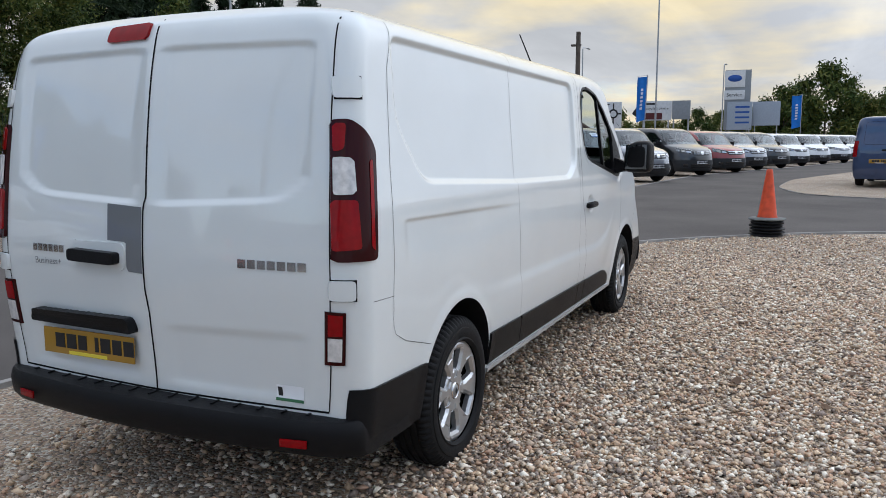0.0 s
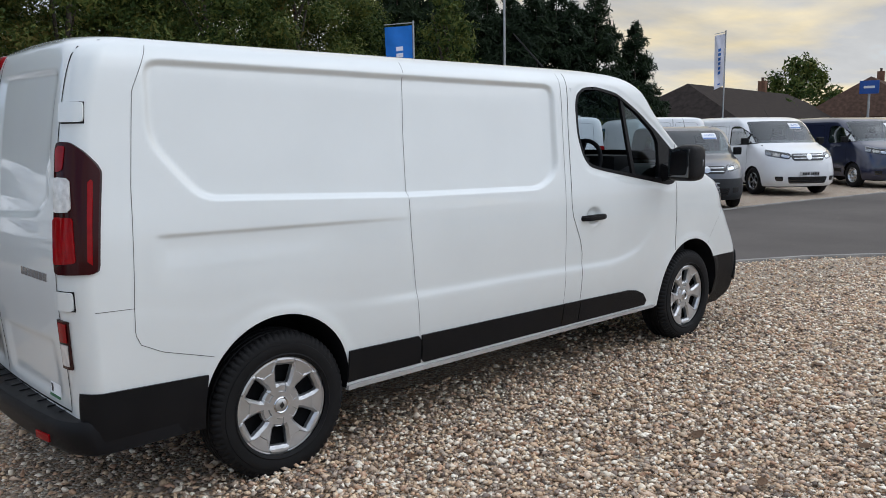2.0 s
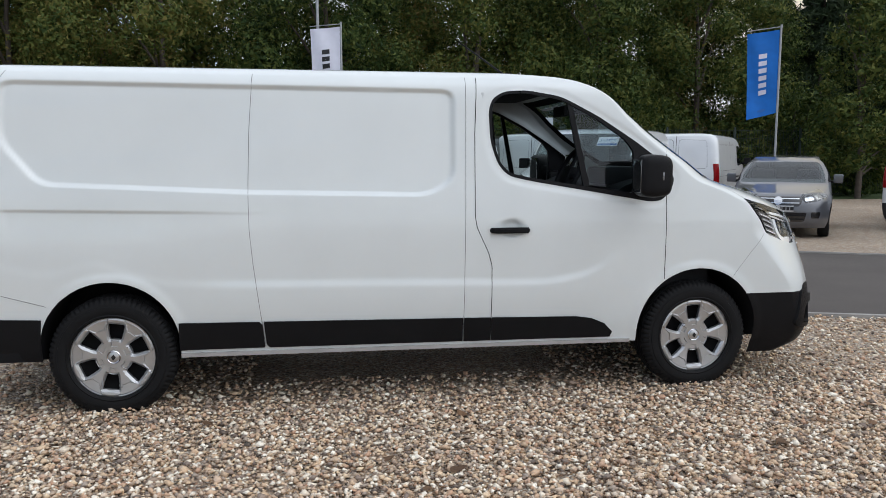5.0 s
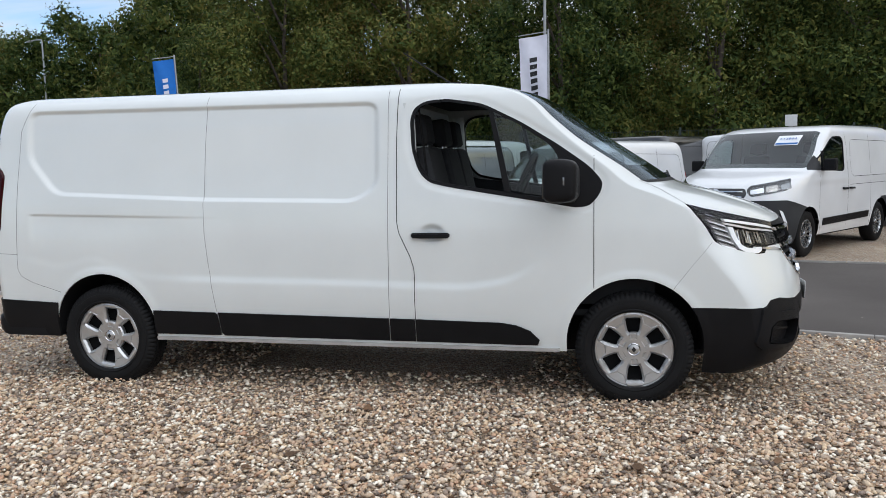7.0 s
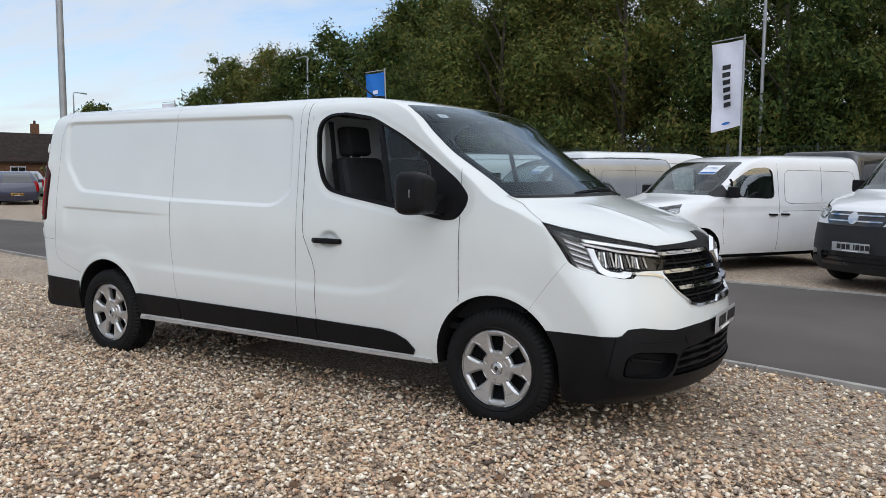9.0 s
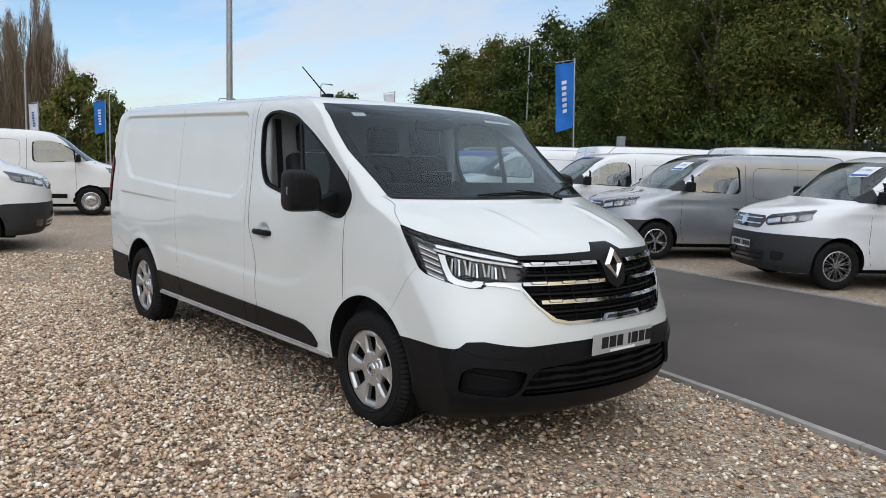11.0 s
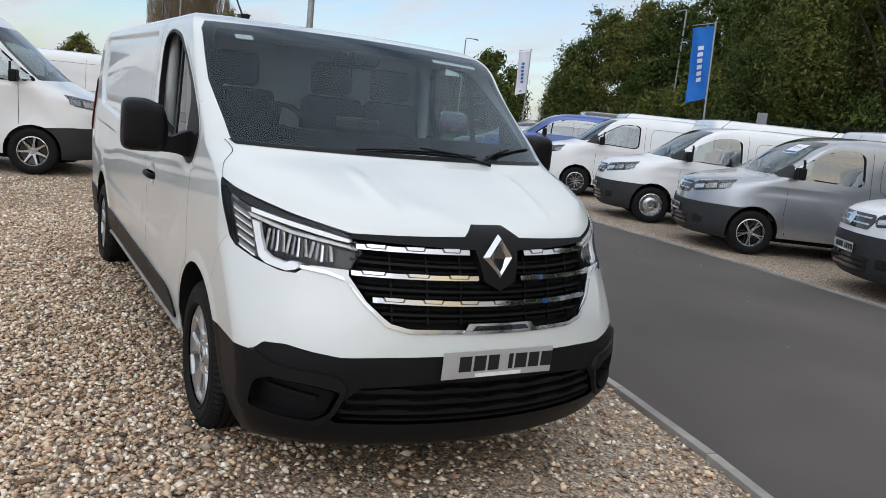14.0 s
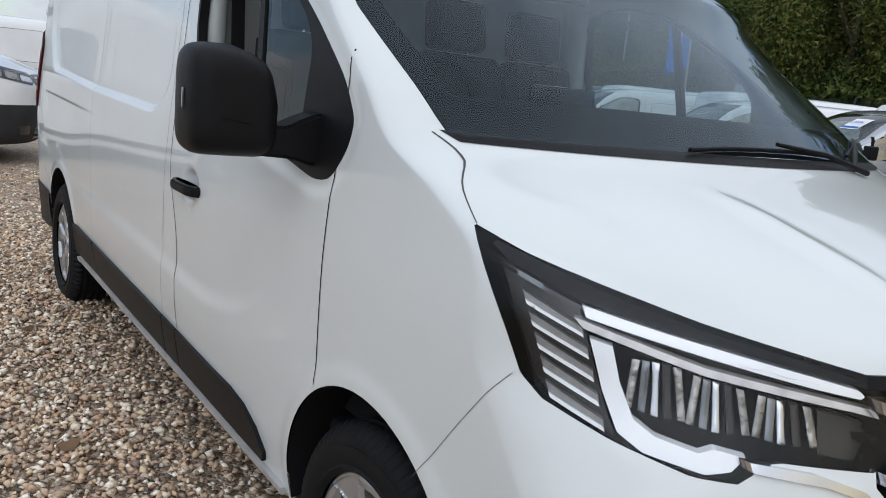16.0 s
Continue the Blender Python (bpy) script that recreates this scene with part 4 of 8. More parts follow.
for side_name, s in (("right", -1), ("left", 1)):
    # wheel housings, cab window frame, cladding, shut lines
    for cx, cz, r in ((-0.005, 0.40, 0.3742), (3.495, 0.385, 0.3942)):
        n = 22
        ring = [(cx - r * math.cos(math.pi * k / n), cz + r * math.sin(math.pi * k / n)) for k in range(n + 1)]
        ring = [(ring[0][0], 0.335)] + ring + [(ring[-1][0], 0.335)]
        verts = [(x, s * y, z) for x, z in ring for y in (float(np.interp(z, [0.3, 0.5, 0.8], [0.905, 0.938, 0.955])), 0.55)]
        van_part("wheel_housing", mesh_of("wheel_housing", verts, [(2 * k, 2 * k + 1, 2 * k + 3, 2 * k + 2) for k in range(len(ring) - 1)] + [tuple(2 * k + 1 for k in range(len(ring)))], SEAL))
    inner = rounded([(2.180, 1.56), (2.174, 1.745), (2.20, 1.805), (2.26, 1.835), (2.38, 1.843), (2.60, 1.806), (2.82, 1.693), (3.0, 1.572), (3.055, 1.50), (3.05, 1.245), (2.41, 1.343), (2.28, 1.372), (2.225, 1.43)], 0.03, 3)
    frame_ring = van_part("window_frame", VAN.patch("window_frame", PLASTIC, DOOR_WINDOW, side_name, lift=0.002, thick=0.03, h=0.012, hole=inner))
    van_part("window_divider", VAN.patch("window_divider", PLASTIC, [(2.635, 1.80), (2.665, 1.79), (2.775, 1.29), (2.735, 1.295)], side_name, lift=-0.004, thick=0.02, h=0.012), frame_ring)
    panes = [[(2.66, 1.785), (2.86, 1.665), (3.03, 1.545), (3.07, 1.42), (3.055, 1.255), (2.77, 1.30)]]
    if side_name == "left":
        panes.append([(2.21, 1.42), (2.17, 1.56), (2.165, 1.76), (2.20, 1.82), (2.26, 1.842), (2.40, 1.85), (2.65, 1.80), (2.75, 1.28), (2.35, 1.35)])
    for pane in panes:
        ob = van_part("window_pane", VAN.patch("window_pane", PANE, pane, side_name, lift=-0.010, thick=0, h=0.03), frame_ring, "clear side glass")
        ob.visible_shadow = False
    for poly in ([(0.365, 0.532), (0.825, 0.527), (0.838, 0.372), (0.365, 0.372)], [(0.835, 0.527), (1.998, 0.512), (1.998, 0.366), (0.848, 0.371)],
                 [(2.006, 0.512), (2.166, 0.510), (2.166, 0.366), (2.006, 0.366)], [(2.174, 0.510), (2.70, 0.500), (2.80, 0.485), (2.885, 0.450), (2.94, 0.395), (2.955, 0.362), (2.174, 0.365)]):
        van_part("side_cladding", VAN.patch("side_cladding", PLASTIC, poly, side_name, lift=0.012, thick=0.014, h=0.03), label="black plastic lower side cladding")
    van_part("side_cladding", VAN.patch("side_cladding", PLASTIC, [(-0.85, 0.592), (-0.36, 0.572), (-0.374, 0.45), (-0.374, 0.335), (-0.85, 0.335)], side_name, lift=0.010, thick=0.014, h=0.03))
    van_part("sill", VAN.patch("sill", SILLGREY, [(0.37, 0.354), (3.06, 0.346), (3.06, 0.325), (0.37, 0.331)], side_name, lift=0.016, thick=0.03, h=0.03), label="pale grey sill rail below the cladding")
    lines = [[(0.80, 1.93), (0.775, 1.6), (0.765, 1.3), (0.768, 1.05), (0.785, 0.85), (0.82, 0.56), (0.842, 0.37)],
             [(2.02, 1.93), (2.01, 1.03), (2.002, 0.36)],
             [(2.085, 1.93), (2.07, 1.6), (2.068, 1.12), (2.08, 1.05), (2.15, 0.90), (2.172, 0.82), (2.17, 0.36)],
             [(3.262, 1.50), (3.262, 0.72)],
             [(-0.50, 1.93), (-0.585, 1.75), (-0.625, 1.38), (-0.652, 0.905), (-0.655, 0.80), (-0.635, 0.755), (-0.55, 0.71), (-0.33, 0.645)],
             [(-0.652, 0.905), (-0.80, 0.91)],
             [(3.925, 0.992), (3.82, 0.86), (3.70, 0.70)],
             [(3.52, 1.348), (3.63, 1.300), (3.715, 1.250), (3.778, 1.212)]]
    for k, pts in enumerate(lines):
        van_part("shut_line", VAN.line("shut_line", SEAL if k in (2, 3) else GAP, pts, side_name, width=(0.0014 if k >= 6 else 0.0024) if k not in (2, 3) else 0.0042, lift=0.001, dense=0.02))
    # door handle in its cup
    van_part("door_handle", prism_mesh("door_handle", rounded([(2.150, s * 0.940), (2.165, s * 0.978), (2.205, s * 0.993), (2.350, s * 0.993), (2.392, s * 0.980), (2.406, s * 0.940), (2.375, s * 0.955), (2.345, s * 0.968), (2.210, s * 0.968), (2.180, s * 0.955)], 0.010, 2), 0.032, PLASTIC, "xy", 0.007, at=1.018), label="black plastic door handle")
    # headlamp
    view = "front_" + side_name
    lamp = van_part("headlamp", VAN.patch("headlamp", SEAL, HEADLAMP, view, lift=-0.06, thick=-0.058, h=0.02), label="clear LED headlamp with white light guide")
    inset = lambda name, mat, poly, lift, thick, h=0.012: van_part(name, VAN.patch(name, mat, poly, view, lift=lift, thick=thick, h=h), lamp)
    GUIDE = bpy.data.materials.get("light_guide") or material("light_guide", (0.93, 0.94, 0.95), 0.25, coat=1.0)
    inset("light_guide", GUIDE, [(2.208, 1.126), (2.431, 1.092), (2.563, 1.071), (2.640, 1.057), (2.654, 1.043), (2.567, 1.054), (2.435, 1.074), (2.216, 1.108)], -0.010, 0.02, 0.006)
    inset("light_guide", CLEAR_LENS, [(2.196, 1.106), (2.405, 1.063), (2.569, 1.044), (2.667, 1.031), (2.676, 1.019), (2.634, 1.026), (2.571, 1.033), (2.406, 1.051), (2.212, 1.090)], -0.014, 0.02, 0.006)
    inset("light_guide", GUIDE, [(2.225, 1.076), (2.262, 1.071), (2.280, 1.018), (2.307, 0.971), (2.343, 0.953), (2.409, 0.942), (2.430, 0.951), (2.478, 0.946), (2.459, 0.924), (2.421, 0.914), (2.326, 0.928), (2.285, 0.948), (2.254, 1.002)], -0.012, 0.02, 0.006)
    inset("eyebrow", SEAL, [(2.030, 1.203), (2.235, 1.150), (2.389, 1.118), (2.525, 1.095), (2.638, 1.072), (2.646, 1.061), (2.563, 1.075), (2.431, 1.096), (2.208, 1.131), (2.078, 1.170)], -0.008, 0.01)
    inset("lamp_backing", LAMP_DARK, [(2.055, 1.172), (2.200, 1.130), (2.218, 1.074), (2.248, 1.000), (2.280, 0.942), (2.180, 0.970), (2.135, 0.998), (2.100, 1.065)], -0.030, 0.005)
    inset("lens_backing", SEAL, [(2.270, 1.072), (2.369, 1.064), (2.481, 1.042), (2.610, 1.027), (2.680, 1.015), (2.690, 1.006), (2.662, 0.950), (2.500, 0.952), (2.440, 0.954), (2.345, 0.960), (2.305, 0.985)], -0.052, 0.005, 0.012)
    for k in range(5):
        f = k / 4
        u0, u1, z0, z1 = 2.104 + 0.058 * f, 2.210 + 0.051 * f, 1.130 - 0.137 * f, 1.091 - 0.131 * f
        inset("lamp_fin", LAMP_FIN, [(u0, z0), (u1, z1), (u1 + 0.005, z1 - 0.017), (u0 + 0.011, z0 - 0.021)], -0.018, 0.02, 0.006)
        inset("fin_edge", GUIDE, [(u0 + 0.008, z0 - 0.015), (u1 + 0.003, z1 - 0.010), (u1 + 0.005, z1 - 0.016), (u0 + 0.012, z0 - 0.022)], -0.014, 0.01, 0.004)
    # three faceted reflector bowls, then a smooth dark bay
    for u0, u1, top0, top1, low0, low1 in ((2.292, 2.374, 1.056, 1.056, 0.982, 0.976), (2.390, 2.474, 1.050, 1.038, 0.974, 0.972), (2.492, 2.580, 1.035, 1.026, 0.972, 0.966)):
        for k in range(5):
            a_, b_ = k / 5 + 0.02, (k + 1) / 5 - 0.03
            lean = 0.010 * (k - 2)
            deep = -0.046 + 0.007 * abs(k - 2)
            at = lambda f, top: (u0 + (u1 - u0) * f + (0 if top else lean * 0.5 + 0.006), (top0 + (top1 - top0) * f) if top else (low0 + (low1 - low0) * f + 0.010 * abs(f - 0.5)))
            # Strips alternate light and dark finishes, so the facets' glints are in their colour.
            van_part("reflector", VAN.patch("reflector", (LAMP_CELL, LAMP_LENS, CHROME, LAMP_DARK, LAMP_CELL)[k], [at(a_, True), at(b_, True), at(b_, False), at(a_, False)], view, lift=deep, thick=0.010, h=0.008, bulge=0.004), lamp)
    inset("lamp_bay", LAMP_DARK, [(2.594, 1.024), (2.672, 1.012), (2.680, 1.002), (2.658, 0.957), (2.600, 0.962)], -0.045, 0.01, 0.008)
    # small maker's mark as a bar, and the wording beside it
    inset("mark_bar", GREYFILM, [(2.097, 1.158), (2.143, 1.144), (2.142, 1.136), (2.097, 1.150)], -0.006, 0.002, 0.004)
    pts = VAN.project([(2.178, 1.1285), (2.212, 1.1185), (2.178, 1.1450)], view, -0.006)
    run = Vector(pts[1] - pts[0]).normalized() * -s
    rise = Vector(pts[2] - pts[0]); rise = (rise - run * rise.dot(run)).normalized()
    out_ = run.cross(rise)
    mt = Matrix((run, rise, out_)).transposed().to_4x4(); mt.translation = Vector(pts[0])
    font = bpy.data.curves.new("wording", "FONT")
    font.body, font.size, font.align_x, font.align_y = "LED PURE VISION", 0.0095, "CENTER", "CENTER"
    font.materials.append(GREYFILM)
    txt = new("wording", font); txt.parent = lamp; txt.matrix_basis = mt
    ob = van_part("lamp_glass", VAN.patch("lamp_glass", LENS, HEADLAMP, view, lift=0.001, thick=0, h=0.02), lamp)
    ob.visible_shadow = False
    # bumper corner: raised frame round a recess with one slat
    outer = rounded([(2.330, 0.606), (2.358, 0.618), (2.460, 0.575), (2.690, 0.560), (2.720, 0.535), (2.735, 0.508), (2.700, 0.410), (2.640, 0.352), (2.33, 0.376), (2.296, 0.405), (2.312, 0.52)], 0.02, 2)
    van_part("bumper_corner", VAN.patch("bumper_corner", PLASTIC, outer, view, lift=0.014, thick=0.016, h=0.012, hole=POCKET), bumper, "black bumper corner round a recess")
    van_part("recess", VAN.patch("recess", PLASTIC, POCKET, view, lift=-0.045, thick=-0.060, h=0.015), bumper)
    for z0 in (0.484,):
        van_part("slat", VAN.patch("slat", PLASTIC, [(2.420, z0 + 0.010), (2.628, z0 - 0.022), (2.620, z0 - 0.034), (2.430, z0 - 0.008)], view, lift=-0.022, thick=0.03, h=0.010), bumper)
    # mirror
    mirror = van_part("door_mirror", mirror_mesh(s), label="black plastic door mirror")
    mirror.matrix_basis = pose(3.085, s * 1.130, 1.358, 0, 0, s * 6)
    arm = van_part("mirror_arm", prism_mesh("mirror_arm", rounded([(s * 1.10, 1.245), (s * 1.10, 1.318), (s * 1.015, 1.312), (s * 0.985, 1.330), (s * 0.93, 1.352), (s * 0.90, 1.330), (s * 0.90, 1.232), (s * 0.95, 1.225), (s * 1.0, 1.240)], 0.014, 3), 0.085, PLASTIC, "yz", 0.008, at=3.075), mirror)
    arm.matrix_parent_inverse = mirror.matrix_basis.inverted()
    seam = van_part("seam", tube_mesh("seam", [(0.020, -s * 0.107, -0.052), (0.075, -s * 0.085, -0.046), (0.101, -s * 0.02, -0.040), (0.102, s * 0.04, -0.030)], 0.0016, SEAL, 5), mirror)
    van_part("mirror_glass", box_mesh("mirror_glass", (0.006, 0.165, 0.19), GLASS_DARK, 0.002, centre=(-0.0925, 0, 0)), mirror)
    van_part("indicator", box_mesh("indicator", (0.010, 0.004, 0.045), LAMP_LENS, 0.002, centre=(0.03, s * 0.105, 0.0)), mirror)
    # rear lamps and hinges
    view = "rear_" + side_name
    tail = van_part("tail_lamp", VAN.patch("tail_lamp", DARKRED_LENS, rounded([(-0.018, 1.553), (0.045, 1.555), (0.09, 1.52), (0.132, 1.452), (0.122, 1.062), (-0.036, 1.060)], 0.02, 3), view, lift=0.012, thick=0.02, h=0.015), label="tall dark red tail lamp")
    lens = lambda name, mat, poly, lift=0.017: van_part(name, VAN.patch(name, mat, rounded(poly, 0.012, 2), view, lift=lift, thick=0.006, h=0.012), tail)
    lens("brake_lens", RED_LENS, [(-0.028, 1.275), (0.055, 1.275), (0.062, 1.105), (-0.030, 1.098)])
    lens("reversing_lens", CLEAR_LENS, [(-0.014, 1.425), (0.048, 1.42), (0.052, 1.295), (-0.018, 1.292)], 0.02)
    lens("edge_lens", RED_LENS, [(-0.012, 1.54), (0.03, 1.54), (0.02, 1.45), (-0.014, 1.44)], 0.015)
    lens("outline", RED_LENS, [(0.10, 1.42), (0.112, 1.41), (0.108, 1.09), (0.096, 1.085)], 0.014)
    fog = van_part("fog_lamp", VAN.patch("fog_lamp", DARKRED_LENS, [(-0.056, 0.882), (0.008, 0.880), (0.006, 0.686), (-0.056, 0.682)], view, lift=0.008, thick=0.014, h=0.015))
    van_part("fog_lens", VAN.patch("fog_lens", RED_LENS, [(-0.046, 0.872), (-0.002, 0.870), (-0.003, 0.795), (-0.046, 0.793)], view, lift=0.012, thick=0.005, h=0.012), fog)
    van_part("reversing_lens", VAN.patch("reversing_lens", CLEAR_LENS, [(-0.046, 0.785), (-0.003, 0.785), (-0.004, 0.70), (-0.046, 0.698)], view, lift=0.012, thick=0.005, h=0.012), fog)
    for z0, z1, a, b in ((1.627, 1.702, -0.004, 0.088), (0.923, 0.994, -0.043, 0.040)):
        van_part("hinge_gap", VAN.patch("hinge_gap", SEAL, [(a, z0 - 0.004), (b + 0.005, z0 - 0.004), (b + 0.005, z1 + 0.003), (a, z1 + 0.003)], view, lift=0.0015, thick=0, h=0.02))
        van_part("door_hinge", VAN.patch("door_hinge", WHITE, rounded([(a, z0), (b, z0), (b, z1), (a, z1)], 0.012, 2), view, lift=0.012, thick=0.014, h=0.012), label="white painted door hinge")
    van_part("shut_line", VAN.line("shut_line", SEAL, [(s * 0.80, 1.945), (s * 0.815, 1.72), (s * 0.82, 1.55), (s * 0.835, 1.0), (s * 0.82, 0.7), (s * 0.80, 0.50)], "rear", 0.005))

# windscreen, with its black printed edge
border = [(-0.79, 1.425), (-0.4, 1.432), (0.4, 1.432), (0.79, 1.425), (0.815, 1.6), (0.80, 1.82), (0.77, 1.862), (0, 1.878), (-0.77, 1.862), (-0.80, 1.82), (-0.815, 1.6)]
screen = van_part("windscreen", VAN.patch("windscreen", SCREENGLASS, SCREEN, "front", lift=0.002, thick=0, h=0.03), label="clear laminated windscreen")
screen.visible_shadow = False
van_part("screen_border", VAN.patch("screen_border", SEAL, SCREEN, "front", lift=-0.002, thick=0, h=0.02, hole=border), screen)
for poly in ([(-0.70, 1.843), (-0.615, 1.845), (-0.615, 1.822), (-0.70, 1.820)], [(0.42, 1.853), (0.73, 1.845), (0.73, 1.830), (0.42, 1.836)]):
    van_part("sticker", VAN.patch("sticker", CLEAR_LENS, poly, "front", lift=-0.004, thick=0, h=0.02), screen)
van_part("mirror_base", box_mesh("mirror_base", (0.10, 0.16, 0.07), DARKTRIM, 0.02, centre=(2.98, 0, 1.80)), screen, "dark sensor housing behind the screen")
for pts, foot in (([(3.73, -0.32), (3.735, 0.0), (3.725, 0.32)], (3.775, 0.38)), ([(3.70, 0.40), (3.62, 0.58), (3.51, 0.78)], (3.765, 0.33))):
    ends = []
    for k in np.linspace(0, 1, 9):
        x = np.interp(k, np.linspace(0, 1, len(pts)), [p[0] for p in pts]); y = np.interp(k, np.linspace(0, 1, len(pts)), [p[1] for p in pts])
        hit = VAN.tree.ray_cast(Vector((x, y, 3)), Vector((0, 0, -1)))[0]
        ends.append((x, y, hit.z + 0.012))
    w = van_part("wiper", tube_mesh("wiper", ends, 0.0055, PLASTIC, 8), label="black windscreen wiper")
    base = VAN.tree.ray_cast(Vector((foot[0], foot[1], 3)), Vector((0, 0, -1)))[0].z + 0.012
    mid = Vector(ends[4]) + Vector((0, 0, 0.016))
    van_part("wiper_arm", tube_mesh("wiper_arm", [Vector((foot[0], foot[1], base)), Vector((foot[0], foot[1], base)).lerp(mid, 0.5) + Vector((0, 0, 0.012)), mid], 0.008, PLASTIC, 8, 0.005), w)
# scuttle panel below the glass
van_part("scuttle", VAN.patch("scuttle", PLASTIC, [(-0.83, 1.334), (0.83, 1.334), (0.85, 1.352), (-0.85, 1.352)], "front", lift=0.002, thick=0.004, h=0.02), label="black plastic scuttle below the glass")

# grille
GR = lambda name, mat, poly, lift, thick, h=0.010, label="", hole=None: van_part(name, VAN.patch(name, mat, poly, "front", lift=lift, thick=thick, h=h, hole=hole), grille, label)
grille = van_part("grille", VAN.patch("grille", SEAL, GRILLE, "front", lift=-0.07, thick=-0.066, h=0.03), label="black grille with chrome bars")
GR("grille_panel", PLASTIC, [(-0.56, 1.076), (-0.13, 1.090), (-0.072, 1.130), (0.072, 1.130), (0.13, 1.090), (0.56, 1.076), (0.57, 1.058), (0.10, 1.046), (0.072, 0.93), (0, 0.895), (-0.072, 0.93), (-0.10, 1.046), (-0.57, 1.058)], 0.004, 0.05)


def grille_bar(a, b, za, zb, half, notches):
    """A chrome bar from (a, za) to (b, zb), with shallow oblong notches along its lower edge."""
    at = lambda k, dz: (a + (b - a) * k, za + (zb - za) * k + dz)
    bar_ = GR("grille_bar", CHROME, [at(0, -half), at(1, -half), at(1, half), at(0, half)], 0.008, 0.03, 0.012, "chrome grille bar")
    for k in range(notches):
        p, q, w = (k + 0.26) / notches, (k + 0.78) / notches, 0.003 / abs(b - a)
        van_part("notch_edge", VAN.patch("notch_edge", STEEL, [at(p - w, half), at(q + w, half), at(q - w, -half * 0.35), at(p + w, -half * 0.35)], "front", lift=0.0088, thick=0.001, h=0.005), bar_)
        van_part("bar_notch", VAN.patch("bar_notch", CHROME, [at(p + w, half + 0.002), at(q - w, half + 0.002), at(q - 3 * w, -half * 0.05), at(p + 3 * w, -half * 0.05)], "front", lift=0.0105, thick=0.003, h=0.005), bar_)


for s in (-1, 1):
    grille_bar(s * 0.130, s * 0.552, 1.035, 1.032, 0.0090, 3)
    grille_bar(s * 0.100, s * 0.575, 0.942, 0.936, 0.0088, 3)
grille_bar(-0.508, 0.508, 0.846, 0.846, 0.0095, 7)
for z, w in ((1.008, 0.565), (0.985, 0.57), (0.962, 0.575), (0.912, 0.575), (0.89, 0.56), (0.868, 0.54), (0.822, 0.50), (0.800, 0.48), (0.778, 0.455)):
    middle = z in (0.985, 0.89, 0.800)
    GR("grille_slat", PLASTIC if middle else SEAL, [(-w, z - 0.005), (w, z - 0.005), (w, z + 0.005), (-w, z + 0.005)], -0.022 if middle else -0.045, 0.03, 0.012)
for y in (-0.44, -0.30, -0.16, 0.16, 0.30, 0.44):
    GR("grille_rib", PLASTIC, [(y - 0.004, 0.765), (y + 0.004, 0.765), (y + 0.004, 1.04), (y - 0.004, 1.04)], -0.035, 0.03, 0.012)
surround = [(-0.735, 0.941), (-0.66, 0.936), (-0.603, 0.918), (-0.548, 0.838), (-0.466, 0.752), (-0.385, 0.732), (0.385, 0.732), (0.466, 0.752), (0.548, 0.838), (0.603, 0.918), (0.66, 0.936), (0.735, 0.941),
            (0.735, 0.928), (0.65, 0.920), (0.585, 0.900), (0.528, 0.826), (0.448, 0.764), (0.38, 0.748), (-0.38, 0.748), (-0.448, 0.764), (-0.528, 0.826), (-0.585, 0.900), (-0.65, 0.920), (-0.735, 0.928)]
GR("chrome_trim", CHROME, surround, 0.007, 0.02, 0.007, "chrome trim round the grille")
GR("chrome_plate", CHROME, [(-0.170, 0.737), (0.170, 0.737), (0.146, 0.772), (-0.146, 0.772)], 0.013, 0.02, 0.010)
GR("plate_core", GLOSSBLACK, [(-0.132, 0.745), (0.132, 0.745), (0.116, 0.763), (-0.116, 0.763)], 0.0145, 0.001, 0.006)
# diamond emblem: a plain chrome shape
bm = bmesh.new()
o = [bm.verts.new((0.0, y, z)) for y, z in ((0, 0.094), (0.072, 0), (0, -0.094), (-0.072, 0))]
i = [bm.verts.new((0.004, y, z)) for y, z in ((0.006, 0.050), (0.033, 0), (0.002, -0.048), (-0.029, 0))]
m_ = [bm.verts.new((0.020, y, z)) for y, z in ((0.003, 0.074), (0.054, 0), (0.0, -0.072), (-0.053, 0))]
for k in range(4):
    q = (k + 1) % 4
    bm.faces.new((o[k], o[q], m_[q], m_[k])); bm.faces.new((m_[k], m_[q], i[q], i[k]))
bmesh.ops.recalc_face_normals(bm, faces=bm.faces[:])
emblem = van_part("emblem", from_bm("emblem", bm, CHROME, smooth=False), grille, "chrome diamond-shaped emblem")
emblem.matrix_basis = pose(4.487, 0, 1.022, 0, -14, 0)
part("emblem_core", mesh_of("emblem_core", [(0.003, 0, 0.07), (0.003, 0.05, 0), (0.003, 0, -0.07), (0.003, -0.05, 0)], [(0, 1, 2, 3)], GLOSSBLACK), emblem)
# lower intake with waved bars
intake = van_part("lower_grille", VAN.patch("lower_grille", SEAL, INTAKE, "front", lift=-0.07, thick=-0.066, h=0.03), bumper)
for z in (0.500, 0.457, 0.414):
    w = 0.56 + (0.515 - z) * 0.6
    ys = np.linspace(-w, w, 80)
    top = [(y, z + 0.009 + 0.004 * np.clip(2.2 * math.sin(26 * y), -1, 1)) for y in ys]
    van_part("intake_bar", VAN.patch("intake_bar", PLASTIC, top + [(y, z - 0.008) for y in ys[::-1]], "front", lift=-0.012, thick=0.03, h=0.008), intake)
# Added dark filler behind the intake, to hide the ground seen through it.
van_part("crash_beam", box_mesh("crash_beam", (0.40, 1.36, 0.24), SEAL, 0.02, centre=(4.14, 0, 0.44)), bumper)
